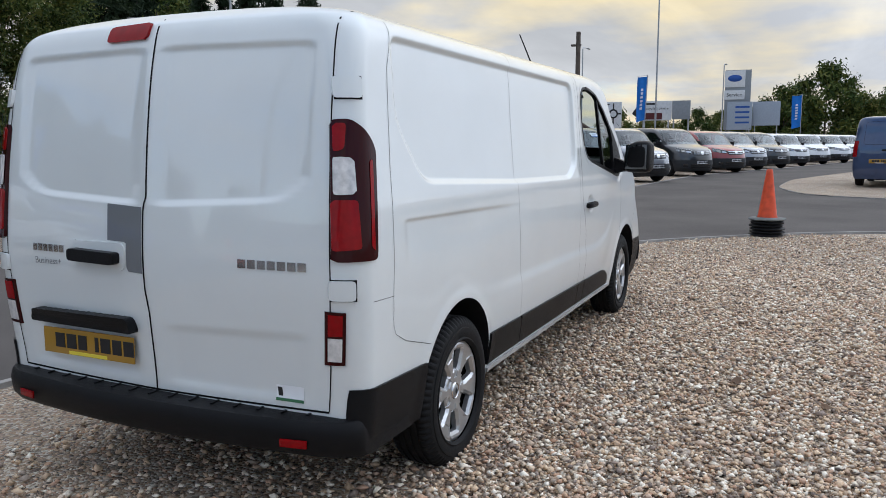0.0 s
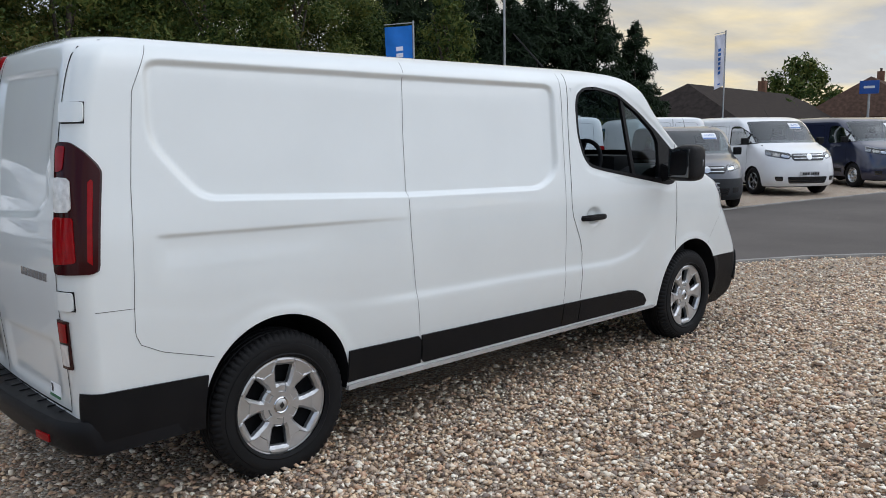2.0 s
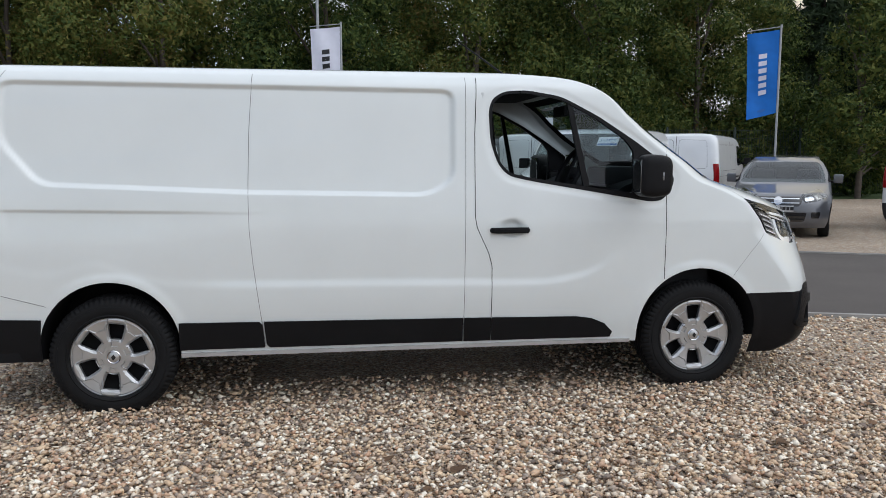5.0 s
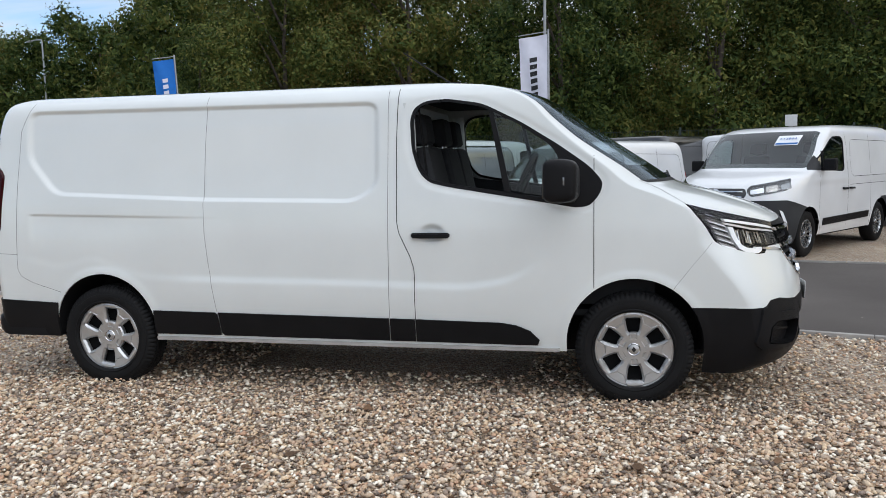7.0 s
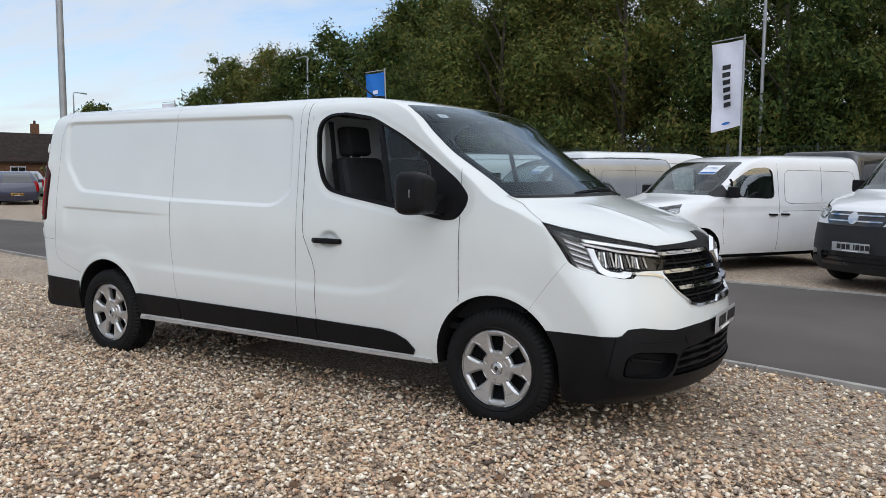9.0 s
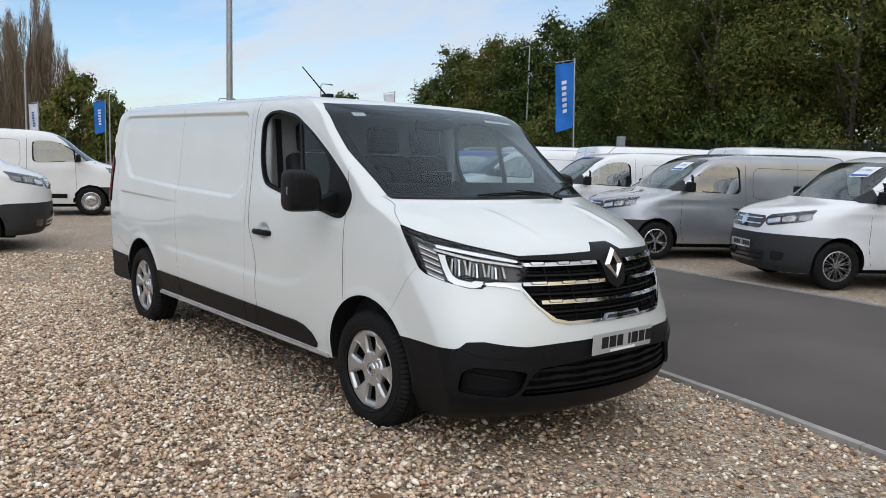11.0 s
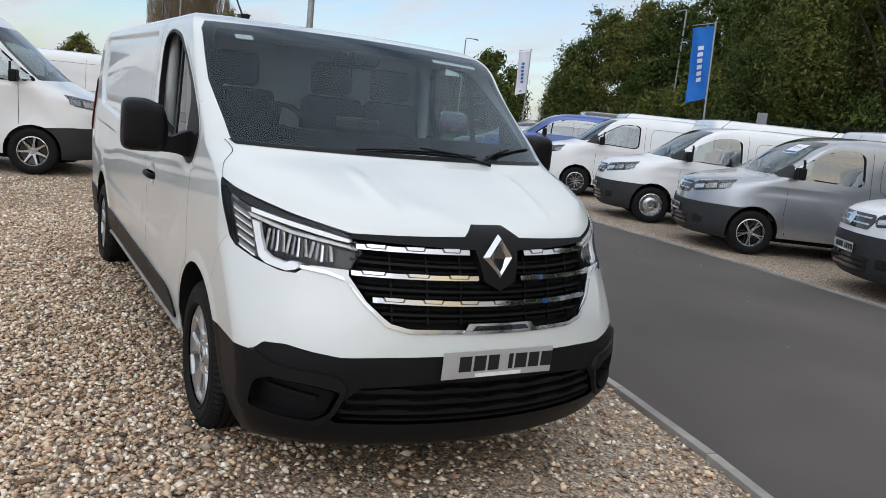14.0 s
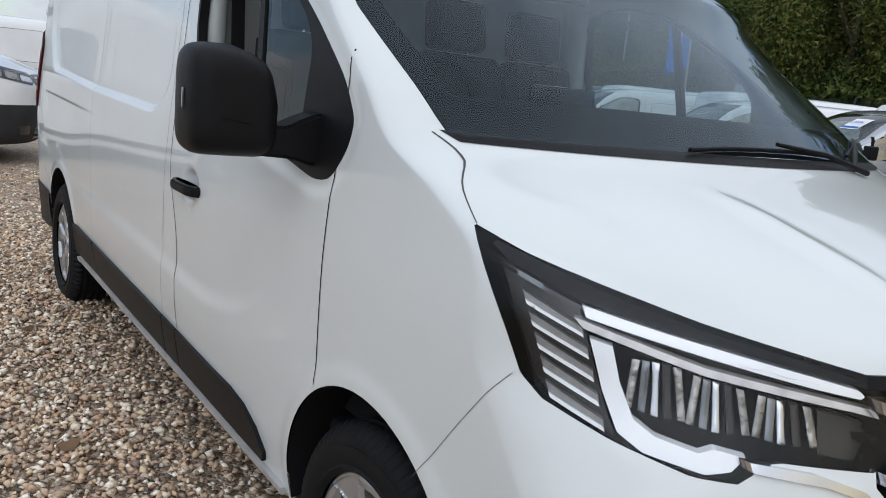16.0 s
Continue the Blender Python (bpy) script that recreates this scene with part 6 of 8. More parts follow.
SPEC = {
    # front overhang, wheelbase, rear overhang, half width, height, middle line of the front (x from the front axle, z), wheel size
    "compact": dict(fo=0.89, wb=2.785, ro=0.73, w=0.915, h=1.80, line=[(0.78, 0.20), (0.87, 0.30), (0.89, 0.55), (0.86, 0.80), (0.80, 0.95), (0.62, 1.035), (0.02, 1.16), (-0.30, 1.36), (-0.88, 1.70), (-1.25, 1.775), (-1.9, 1.80)],
                    front=[(0.2, 0.5), (0.7, 0.72), (1.0, 0.85), (1.18, 0.45), (1.7, 0.25), (1.8, 0.25)], window=[(-0.22, 1.16), (-0.48, 1.30), (-0.82, 1.50), (-1.02, 1.585), (-1.30, 1.60), (-1.42, 1.55), (-1.45, 1.16), (-1.38, 1.11)],
                    screen=(1.17, 1.68, 0.80, 0.74), door=(-0.52, -1.52), size=0.985),
    "tall_compact": dict(fo=0.92, wb=2.755, ro=0.76, w=0.915, h=1.86, line=[(0.80, 0.20), (0.90, 0.30), (0.92, 0.55), (0.91, 0.80), (0.84, 0.98), (0.60, 1.09), (0.10, 1.20), (-0.22, 1.42), (-0.72, 1.76), (-1.05, 1.83), (-1.9, 1.86)],
                         front=[(0.2, 0.5), (0.7, 0.70), (1.0, 0.80), (1.2, 0.45), (1.75, 0.25), (1.86, 0.25)], window=[(-0.18, 1.20), (-0.40, 1.36), (-0.70, 1.56), (-0.90, 1.66), (-1.22, 1.67), (-1.30, 1.62), (-1.30, 1.20), (-1.22, 1.15)],
                         screen=(1.22, 1.74, 0.80, 0.74), door=(-0.48, -1.40), size=0.985),
    "medium": dict(fo=0.92, wb=3.10, ro=1.05, w=0.955, h=1.96, line=[(0.80, 0.22), (0.90, 0.32), (0.92, 0.55), (0.90, 0.85), (0.82, 1.04), (0.60, 1.13), (0.20, 1.25), (-0.15, 1.48), (-0.62, 1.84), (-0.95, 1.93), (-1.9, 1.96)],
                   front=[(0.2, 0.45), (0.7, 0.60), (1.05, 0.75), (1.25, 0.42), (1.85, 0.25), (1.96, 0.25)], window=[(0.02, 1.26), (-0.22, 1.42), (-0.52, 1.62), (-0.75, 1.70), (-1.10, 1.71), (-1.20, 1.66), (-1.20, 1.25), (-1.12, 1.20)],
                   screen=(1.27, 1.82, 0.84, 0.78), door=(-0.42, -1.30), size=1.04),
    "large": dict(fo=1.00, wb=3.30, ro=1.25, w=1.02, h=2.50, line=[(0.86, 0.24), (0.97, 0.36), (1.00, 0.60), (0.98, 0.90), (0.88, 1.10), (0.62, 1.21), (0.32, 1.33), (-0.05, 1.62), (-0.58, 2.08), (-0.90, 2.30), (-1.35, 2.46), (-1.9, 2.50)],
                  front=[(0.2, 0.5), (0.7, 0.65), (1.05, 0.8), (1.35, 0.45), (2.1, 0.3), (2.5, 0.3)], window=[(0.05, 1.34), (-0.20, 1.54), (-0.50, 1.80), (-0.70, 1.88), (-1.05, 1.89), (-1.12, 1.83), (-1.12, 1.34), (-1.05, 1.29)],
                  screen=(1.36, 2.06, 0.90, 0.84), door=(-0.30, -1.22), size=1.06),
    "hatch": dict(fo=0.80, wb=2.49, ro=0.70, w=0.86, h=1.47, line=[(0.70, 0.18), (0.78, 0.28), (0.80, 0.48), (0.77, 0.66), (0.66, 0.76), (0.40, 0.83), (-0.15, 0.95), (-0.50, 1.14), (-1.00, 1.37), (-1.35, 1.44), (-1.8, 1.47)],
                  front=[(0.18, 0.5), (0.6, 0.7), (0.8, 0.7), (0.95, 0.42), (1.35, 0.25), (1.47, 0.25)], window=[(-0.45, 0.97), (-0.85, 1.20), (-1.15, 1.32), (-1.60, 1.36), (-2.1, 1.34), (-2.45, 1.22), (-2.60, 1.06), (-2.55, 1.00)],
                  screen=(0.96, 1.34, 0.76, 0.62), door=(-0.55, -1.45), size=0.96),
}


def vehicle(name, label, category, kind, paint, m, trim=FLEETPLASTIC, wheels="steel", plate_mat=None, dark_bumper=0.62, price="", cladding=True, rear_glass=False, group=""):
    """A parked van or car: shell with bumper, glass, lamps, wheels, mirrors, handles and plates. Front axle at its own origin, nose towards +x."""
    S = SPEC[kind]
    w, h, rear = S["w"], S["h"], -(S["wb"] + S["ro"])
    far = 1.6 if (m.translation - Vector((3, 0, 0))).length > 12.5 else 1.0
    tail = [(0.2, rear + 0.05), (0.45, rear), (0.9, rear - 0.01), (h * 0.75, rear + 0.05), (h - 0.04, rear + (0.12 if kind != "hatch" else 0.75)), (h, rear + (0.30 if kind != "hatch" else 1.0))]
    if kind == "hatch":
        tail = [(0.2, rear + 0.08), (0.45, rear), (0.9, rear + 0.05), (1.1, rear + 0.22), (1.4, rear + 0.62), (h, rear + 0.9)]
    width = [(0.2, w - 0.07), (0.35, w - 0.02), (0.6, w), (h * 0.52, w), (h * 0.68, w - 0.03), (h - 0.16, w - 0.085 - (0.08 if kind == "hatch" else 0)), (h - 0.06, w - 0.15 - (0.10 if kind == "hatch" else 0)), (h - 0.02, w - 0.26), (h, w - 0.42)]
    g = shell_grid(S["line"], tail, width, S["front"], [(0.2, 0.10), (h, 0.14)], bow=0.03, step_z=0.07 * far, step_x=0.13 * far, n_rear=int(14 / far), n_front=int(18 / far))
    x, y, z = g[..., 0], g[..., 1], g[..., 2]
    flank = step(-y, w - 0.2, w - 0.12)
    for cx in (0.0, -S["wb"]):
        q = np.hypot(x - cx, z - 0.33) - 0.37 * S["size"]
        y -= 0.014 * step(-q, -0.10, -0.01) * flank
    y += 0.016 * step(-np.abs(z - h * 0.52), -0.05, 0.0) * flank * step(-x, -0.2, 0.3)
    sh = Shell(g)
    for view, ok in (("right", lambda v: v[:, 1] < -0.3), ("left", lambda v: v[:, 1] > 0.3)):
        for cx in (0.0, -S["wb"]):
            sh.cut(arch(cx, 0.33, 0.37 * S["size"], 18), view, ok)
        sh.cut([(-S["wb"] + 0.3, 0), (-0.3, 0), (-0.3, 0.27), (-S["wb"] + 0.3, 0.27)], view, ok)
    z0, z1, wb_, wt = S["screen"]
    pane = [(-wb_, z0), (0, z0 + 0.01), (wb_, z0), ((wb_ + wt) / 2 + 0.02, (z0 + z1) / 2), (wt, z1 - 0.02), (wt - 0.05, z1), (0, z1 + 0.01), (-wt + 0.05, z1), (-wt, z1 - 0.02), (-(wb_ + wt) / 2 - 0.02, (z0 + z1) / 2)]
    inset = lambda poly, k: [tuple(np.array(p) * k + np.mean(poly, 0) * (1 - k)) for p in poly]
    sh.cut(pane, "front", lambda v: (v[:, 0] > -2.0) & (v[:, 2] > z0 - 0.3))
    corners = S["window"]
    win = rounded(corners, 0.07, 3)
    for view, ok in (("right", lambda v: v[:, 1] < -0.3), ("left", lambda v: v[:, 1] > 0.3)):
        sh.cut(win, view, ok)
    top = thing(name, label, category, m, group)
    if trim is not None:
        dark = sh.divide(lambda p: p[:, 2] - np.interp(p[:, 0], [0.05, 0.50], [min(0.68, dark_bumper), dark_bumper]), np.flatnonzero(sh.verts[:, 0] > 0.0))
        dark &= sh.verts[sh.faces].mean(1)[:, 0] > 0.0
        front_faces, sh.faces = sh.faces[dark], sh.faces[~dark]
        dark = sh.divide(lambda p: p[:, 2] - dark_bumper + 0.08, np.flatnonzero(sh.verts[:, 0] < -S["wb"]))
        dark &= sh.verts[sh.faces].mean(1)[:, 0] < -S["wb"]
        rear_faces, sh.faces = sh.faces[dark], sh.faces[~dark]
        part("body", sh.mesh("body", paint), top)
        for nm, ff in (("front_bumper", front_faces), ("rear_bumper", rear_faces)):
            if len(ff):
                sh.faces = ff
                part(nm, sh.mesh(nm, trim, roof=False), top, "dark plastic bumper")
    else:
        part("body", sh.mesh("body", paint), top)
    P = lambda nm, mat, poly, view, lift=0.004, thick=0.008, hh=0.05, label="", hole=None: part(nm, sh.patch(nm, mat, poly, view, lift, thick, hh, hole=hole), top, label)
    screen = P("windscreen", FLEETGLASS, pane, "front", 0.0, 0, 0.06, label="clear reflecting windscreen")
    screen.visible_shadow = False
    part("screen_border", sh.patch("screen_border", GLOSSBLACK, pane, "front", -0.004, 0, 0.035, hole=[(y, max(z, z0 + 0.07)) for y, z in inset(pane, 0.93)]), screen)
    # cab: dashboard, seats, bulkhead
    dx = corners[0][0]
    hb = h * 0.52
    part("dashboard", prism_mesh("dashboard", rounded([(dx + 0.10, 0.55), (dx + 0.13, z0 - 0.06), (dx + 0.0, z0 - 0.03), (dx - 0.22, z0 - 0.06), (dx - 0.24, 0.85), (dx - 0.1, 0.55)], 0.04, 2), 1.68 * w, DARKTRIM, "xz", 0, at=-0.84 * w), top)
    seats = [(-1, S["door"][1] + 0.18), (1, S["door"][1] + 0.18)]
    if kind == "hatch":
        seats += [(-1, S["door"][1] - 0.62), (1, S["door"][1] - 0.62)]
    for k, sx in seats:
        seat_ = part("seat", box_mesh("seat", (0.50, 0.46, 0.30), SEATCLOTH, 0.05, centre=(sx + 0.28, k * 0.42, 0.62 if kind == "hatch" else z0 - 0.45)), top)
        part("backrest", box_mesh("backrest", (0.14, 0.46, 0.62), SEATCLOTH, 0.05, taper=0.85), seat_, m=pose(sx + 0.02, k * 0.42, hb + 0.12, 0, -10, 0))
        part("headrest", box_mesh("headrest", (0.10, 0.25, 0.18), SEATCLOTH, 0.04), seat_, m=pose(sx - 0.07, k * 0.42, hb + 0.54, 0, -8, 0))
    if kind not in ("hatch", "pickup"):
        part("bulkhead", prism_mesh("bulkhead", rounded([(-0.9 * w, 0.4), (0.9 * w, 0.4), (0.84 * w, h - 0.10), (-0.84 * w, h - 0.10)], 0.08), 0.03, BULKHEAD, "yz", 0, at=S["door"][1] - 0.06), top)
    for k in (-1, 1):
        part("door_lining", box_mesh("door_lining", (abs(S["door"][1] - dx), 0.03, min(q[1] for q in win) - 0.5), DARKTRIM, 0.01, centre=((S["door"][1] + dx) / 2, k * (w - 0.075), (min(q[1] for q in win) + 0.5) / 2)), top)
    d0, d1 = S["door"]
    for view, s in (("right", -1), ("left", 1)):
        ob = P("side_window", SIDEGLASS, win, view, -0.004, 0, 0.05, label="clear side glass")
        ob.visible_shadow = False
        part("window_seal", sh.patch("window_seal", SEAL, win, view, 0.001, 0.012, 0.05, hole=inset(win, 0.93)), ob)
        mid = corners[1][0] - 0.08
        zs = sorted(q[1] for q in win)
        if "compact" in kind:
            (ax, az_), (bx, bz) = corners[:2]
            P("corner_panel", FLEETPLASTIC, [(ax + 0.04, az_ - 0.01), (bx + 0.02, bz + 0.03), (bx - 0.02, az_ - 0.02)], view, 0.006, 0.008, 0.04, "dark plastic panel ahead of the door glass")
        P("window_divider", SEAL, [(mid, zs[0] + 0.02), (mid - 0.03, zs[0] + 0.02), (mid - 0.05, zs[0] + 0.30), (mid - 0.02, zs[0] + 0.30)], view, 0.008, 0.006, 0.03)
        lines = [[(d1, h - 0.14), (d1 - 0.02, hb), (d1, 0.32)], [(d0 + 0.1, hb + 0.16), (d0 + 0.12, 0.55), (d0 + 0.05, 0.32)]]
        if kind != "hatch":
            lines.append([(d1 - 0.95, h - 0.16), (d1 - 0.95, 0.32)])
            lines.append([(d1 - 0.10, hb - 0.02), (rear + 0.25, hb - 0.02)])
            panel = rounded([(d1 - 0.14, hb + 0.10), (d1 - 0.14, h - 0.24), (rear + 0.30, h - 0.26), (rear + 0.22, hb + 0.10)], 0.10, 3)
            lines.append(panel + panel[:1])
        for pts in lines:
            part("shut_line", sh.line("shut_line", SEAL, pts, view, 0.006, 0.002, 0.10), top)
        for hx in (d1 + 0.12, d1 - 0.14):
            P("door_handle", PLASTIC if paint is not NAVY else SEAL, rounded([(hx - 0.09, hb - 0.09), (hx + 0.09, hb - 0.085), (hx + 0.09, hb - 0.055), (hx - 0.09, hb - 0.06)], 0.01, 2), view, 0.03, 0.028, 0.03)
        if cladding and kind != "hatch":
            P("side_cladding", PLASTIC, [(-0.50, 0.50), (-S["wb"] + 0.48, 0.52), (-S["wb"] + 0.48, 0.42), (-0.50, 0.40)], view, 0.012, 0.014, 0.06)
        # lamps
        zl = 0.86 * (S["line"][5][1])
        front = "front_" + view
        k = 0.70711
        u_in, u_out = (S["fo"] - 0.10 - 0.45 * w) * k, (S["fo"] - 0.50 - w) * k
        outline_ = rounded([(u_out, zl + 0.15), (u_in - 0.05, zl + 0.055), (u_in, zl - 0.02), (u_in - 0.05, zl - 0.09), (u_out + 0.10, zl - 0.005)], 0.03, 3)
        lamp = P("headlamp", GLOSSBLACK, outline_, front, 0.005, 0.01, 0.03, "clear headlamp with a dark surround")
        for p_, q_, up, low, mat in ((0.06, 0.30, 0.70, 0.18, LAMP_LENS), (0.36, 0.62, 0.78, 0.20, LAMP_CELL), (0.66, 0.93, 0.80, 0.22, CHROME)):
            at = lambda f, g: (u_out + (u_in - u_out) * f, zl + (0.15 - 0.145 * f) * g - (0.005 + 0.08 * f) * (1 - g))
            part("lamp_core", sh.patch("lamp_core", mat, rounded([at(p_, up), at(q_, up), at(q_, low), at(p_, low)], 0.02, 2), front, 0.008, 0.002, 0.025), lamp)
        ob = part("lamp_glass", sh.patch("lamp_glass", LENS, outline_, front, 0.012, 0.006, 0.03), lamp)
        ob.visible_shadow = False
        fogu = (S["fo"] - 0.22 - 0.62 * w) * k
        P("fog_recess", GLOSSBLACK, rounded([(fogu - 0.13, 0.47), (fogu + 0.06, 0.47), (fogu + 0.06, 0.36), (fogu - 0.10, 0.36)], 0.02, 2), front, 0.004, 0.004, 0.03)
        back = "rear_" + view
        ut = (rear + w) * k
        tail_lamp = P("tail_lamp", RED_LENS, rounded([(ut - 0.06, hb + 0.26), (ut + 0.06, hb + 0.26), (ut + 0.07, hb - 0.18), (ut - 0.06, hb - 0.18)], 0.02, 2), back, 0.010, 0.012, 0.03, "red tail lamp")
        mir = part("door_mirror", box_mesh("door_mirror", (0.11, 0.17, 0.17), PLASTIC if kind != "hatch" else paint, 0.035, segments=3), top, "door mirror", pose(S["window"][0][0] - 0.28, s * (w + 0.10), S["window"][0][1] + 0.06))
        part("mirror_arm", box_mesh("mirror_arm", (0.06, 0.12, 0.05), PLASTIC, 0.012, centre=(0, -s * 0.10, -0.06)), mir)
        for cx in (0.0, -S["wb"]):
            add_wheel(top, cx, s * (w - 0.115), wheels, S["size"])
            r = 0.365 * S["size"]
            ring = [(cx - r * math.cos(math.pi * q / 12), 0.33 + r * math.sin(math.pi * q / 12)) for q in range(13)]
            part("wheel_housing", mesh_of("wheel_housing", [(px, s * yy, pz) for px, pz in ring for yy in (w - 0.03, w - 0.40)], [(2 * q, 2 * q + 1, 2 * q + 3, 2 * q + 2) for q in range(12)] + [tuple(2 * q + 1 for q in range(13))], SEAL), top)
    zg = S["line"][4][1]
    P("grille", GLOSSBLACK, rounded([(-0.42 * w, zg - 0.02), (0.42 * w, zg - 0.02), (0.46 * w, zg - 0.10), (0.40 * w, zg - 0.19), (-0.40 * w, zg - 0.19), (-0.46 * w, zg - 0.10)], 0.03, 2), "front", 0.006, 0.008, 0.03, "dark grille")
    for zz in (zg - 0.07, zg - 0.14):
        P("grille_bar", CHROME, [(-0.40 * w, zz), (0.40 * w, zz), (0.40 * w, zz + 0.016), (-0.40 * w, zz + 0.016)], "front", 0.014, 0.006, 0.03)
    P("badge", CHROME, [(0.07 * math.cos(a), zg - 0.10 + 0.07 * math.sin(a)) for a in np.linspace(0, 6.28, 14, endpoint=False)], "front", 0.018, 0.006, 0.025, "plain chrome badge")
    P("intake", GLOSSBLACK, rounded([(-0.55 * w, 0.46), (0.55 * w, 0.46), (0.5 * w, 0.30), (-0.5 * w, 0.30)], 0.03, 2), "front", 0.005, 0.004, 0.04)
    for zz in (0.34, 0.40):
        P("intake_bar", PLASTIC_GREY, [(-0.5 * w, zz), (0.5 * w, zz), (0.5 * w, zz + 0.018), (-0.5 * w, zz + 0.018)], "front", 0.010, 0.006, 0.03)
    fp = sh.tree.ray_cast(Vector((3, 0, 0.53)), Vector((-1, 0, 0)))[0]
    plate(top, "front", PLATE_W, PAPER, pose(fp.x + 0.012, 0, 0.53, 0, 0, 90))
    rp = sh.tree.ray_cast(Vector((rear - 3, 0, hb - 0.30)), Vector((1, 0, 0)))[0]
    plate(top, "rear", PLATE_Y, PAPER, pose(rp.x - 0.014, 0.0 if kind == "hatch" else 0.28, hb - 0.30, 0, 0, -90))
    if kind != "hatch":
        part("shut_line", sh.line("shut_line", SEAL, [(0, h - 0.06), (0, 0.45)], "rear", 0.012, 0.002, 0.06), top)
        P("rear_handle", PLASTIC, rounded([(0.05, hb - 0.02), (0.24, hb - 0.02), (0.24, hb + 0.03), (0.05, hb + 0.03)], 0.012, 2), "rear", 0.03, 0.03, 0.03)
        pr = rounded([(0.06, hb + 0.16), (0.70, hb + 0.16), (0.66, h - 0.16), (0.06, h - 0.14)], 0.05, 2)
        for s in (-1, 1):
            q = [(s * a, b_) for a, b_ in pr]
            part("pressing_line", sh.line("pressing_line", SEAL, q + q[:1], "rear", 0.005, 0.002, 0.06), top)
    if rear_glass or kind == "hatch":
        P("rear_window", GLASS_DARK, [(-0.6, hb + 0.2), (0.6, hb + 0.2), (0.5, h - 0.12), (-0.5, h - 0.12)], "rear")
    part("underbody", box_mesh("underbody", (S["wb"] + 1.0, w * 1.3, 0.18), SEAL, 0.02, centre=(-S["wb"] / 2, 0, 0.27)), top)
    part("aerial", tube_mesh("aerial", [(S["line"][-2][0], 0, h - 0.03), (S["line"][-2][0] - 0.22, 0, h + 0.18)], 0.006, PLASTIC, 6, 0.003), top)
    if price:
        zc, yc = z1 - 0.13, 0.40
        card = P("price_card", PAPER, [(yc - 0.16, zc - 0.07), (yc + 0.16, zc - 0.07), (yc + 0.16, zc + 0.07), (yc - 0.16, zc + 0.07)], "front", 0.008, 0.002, 0.05, "white windscreen price card")
        part("card_strip", sh.patch("card_strip", INKBLUE, [(yc - 0.15, zc - 0.06), (yc + 0.15, zc - 0.06), (yc + 0.15, zc - 0.035), (yc - 0.15, zc - 0.035)], "front", 0.010, 0, 0.05), card)
        at = sh.project([(yc, zc + 0.015)], "front", 0.018)[0]
        up = sh.project([(yc, zc + 0.06)], "front", 0.018)[0] - at
        font = bpy.data.curves.new("price", "FONT")
        font.body, font.size, font.align_x, font.align_y = price, 0.078, "CENTER", "CENTER"
        font.materials.append(INKBLUE)
        side_v = Vector(sh.project([(yc + 0.1, zc)], "front", 0.012)[0] - sh.project([(yc - 0.1, zc)], "front", 0.012)[0]).normalized(); up_v = Vector(up); up_v = (up_v - side_v * up_v.dot(side_v)).normalized(); nn = side_v.cross(up_v)
        mt = Matrix((side_v, up_v, nn)).transposed().to_4x4(); mt.translation = Vector(at)
        txt = new("price_writing", font); txt.parent = card; txt.matrix_basis = mt
    return top


def at_wheel(x, y, heading, kind, side="left"):
    """The pose of a vehicle from the place of one front wheel and its heading in degrees."""
    w = SPEC[kind]["w"] - 0.115
    return pose(x, y, 0, 0, 0, heading) @ pose(0, -w if side == "left" else w, 0)


ROW = "vans parked along the far verge"
vehicle("car_derived_van", "white compact van with a price card on its windscreen", "van", "tall_compact", FLEET, at_wheel(6.05, 6.75, 235, "tall_compact") @ Matrix.Scale(1.055, 4), wheels="multi", price="£13994", group=ROW, dark_bumper=0.80)
vehicle("car_derived_van", "white compact van with grey bumper and multi-spoke trims", "van", "compact", FLEET, at_wheel(2.72, 7.15, 235, "compact"), wheels="multi", price="£17994", group=ROW, dark_bumper=0.70, cladding=False)
vehicle("car_derived_van", "silver grey compact van with dark bumper and alloy wheels", "van", "compact", SILVER, at_wheel(-0.45, 7.72, 237, "compact"), wheels="five", group=ROW, price="£18994", dark_bumper=0.66, cladding=False)
vehicle("car_derived_van", "white compact van with plain steel wheels", "van", "compact", FLEET, at_wheel(-3.10, 8.35, 237, "compact"), wheels="steel", group=ROW, dark_bumper=0.66, cladding=False)
vehicle("car_derived_van", "white compact van with body-coloured bumper", "van", "tall_compact", FLEET, at_wheel(-6.75, 9.6, 237, "tall_compact"), trim=None, wheels="multi", group=ROW)
vehicle("small_hatchback", "dark grey hatchback with bright headlamps", "car", "hatch", GREY, at_wheel(9.1, 8.5, 235, "hatch", "right"), trim=None, wheels="five", group=ROW)
vehicle("car_derived_van", "grey compact van with a price card on its windscreen", "van", "compact", GREY, at_wheel(13.95, 4.15, 224, "compact") @ Matrix.Scale(0.95, 4), wheels="multi", price="£16994", group=ROW, dark_bumper=0.66, cladding=False)
vehicle("transporter_van", "white van with two-tone nose and chrome grille bars", "van", "medium", FLEET, at_wheel(18.9, 4.5, 237, "medium"), trim=None, wheels="five", price="£21994", group=ROW)
vehicle("transporter_van", "navy blue van with chrome grille bars", "van", "medium", NAVY, at_wheel(23.0, 3.6, 235, "medium"), trim=None, wheels="steel", price="£17994", group=ROW)
vehicle("panel_van", "white panel van seen from behind with yellow plate", "van", "medium", FLEET, pose(15.75, 10.75, 0, 0, 0, 45), wheels="steel", group=ROW)
vehicle("panel_van", "white panel van beside the fence seen from behind", "van", "medium", FLEET, pose(11.6, 14.6, 0, 0, 0, 53), wheels="steel", group=ROW)
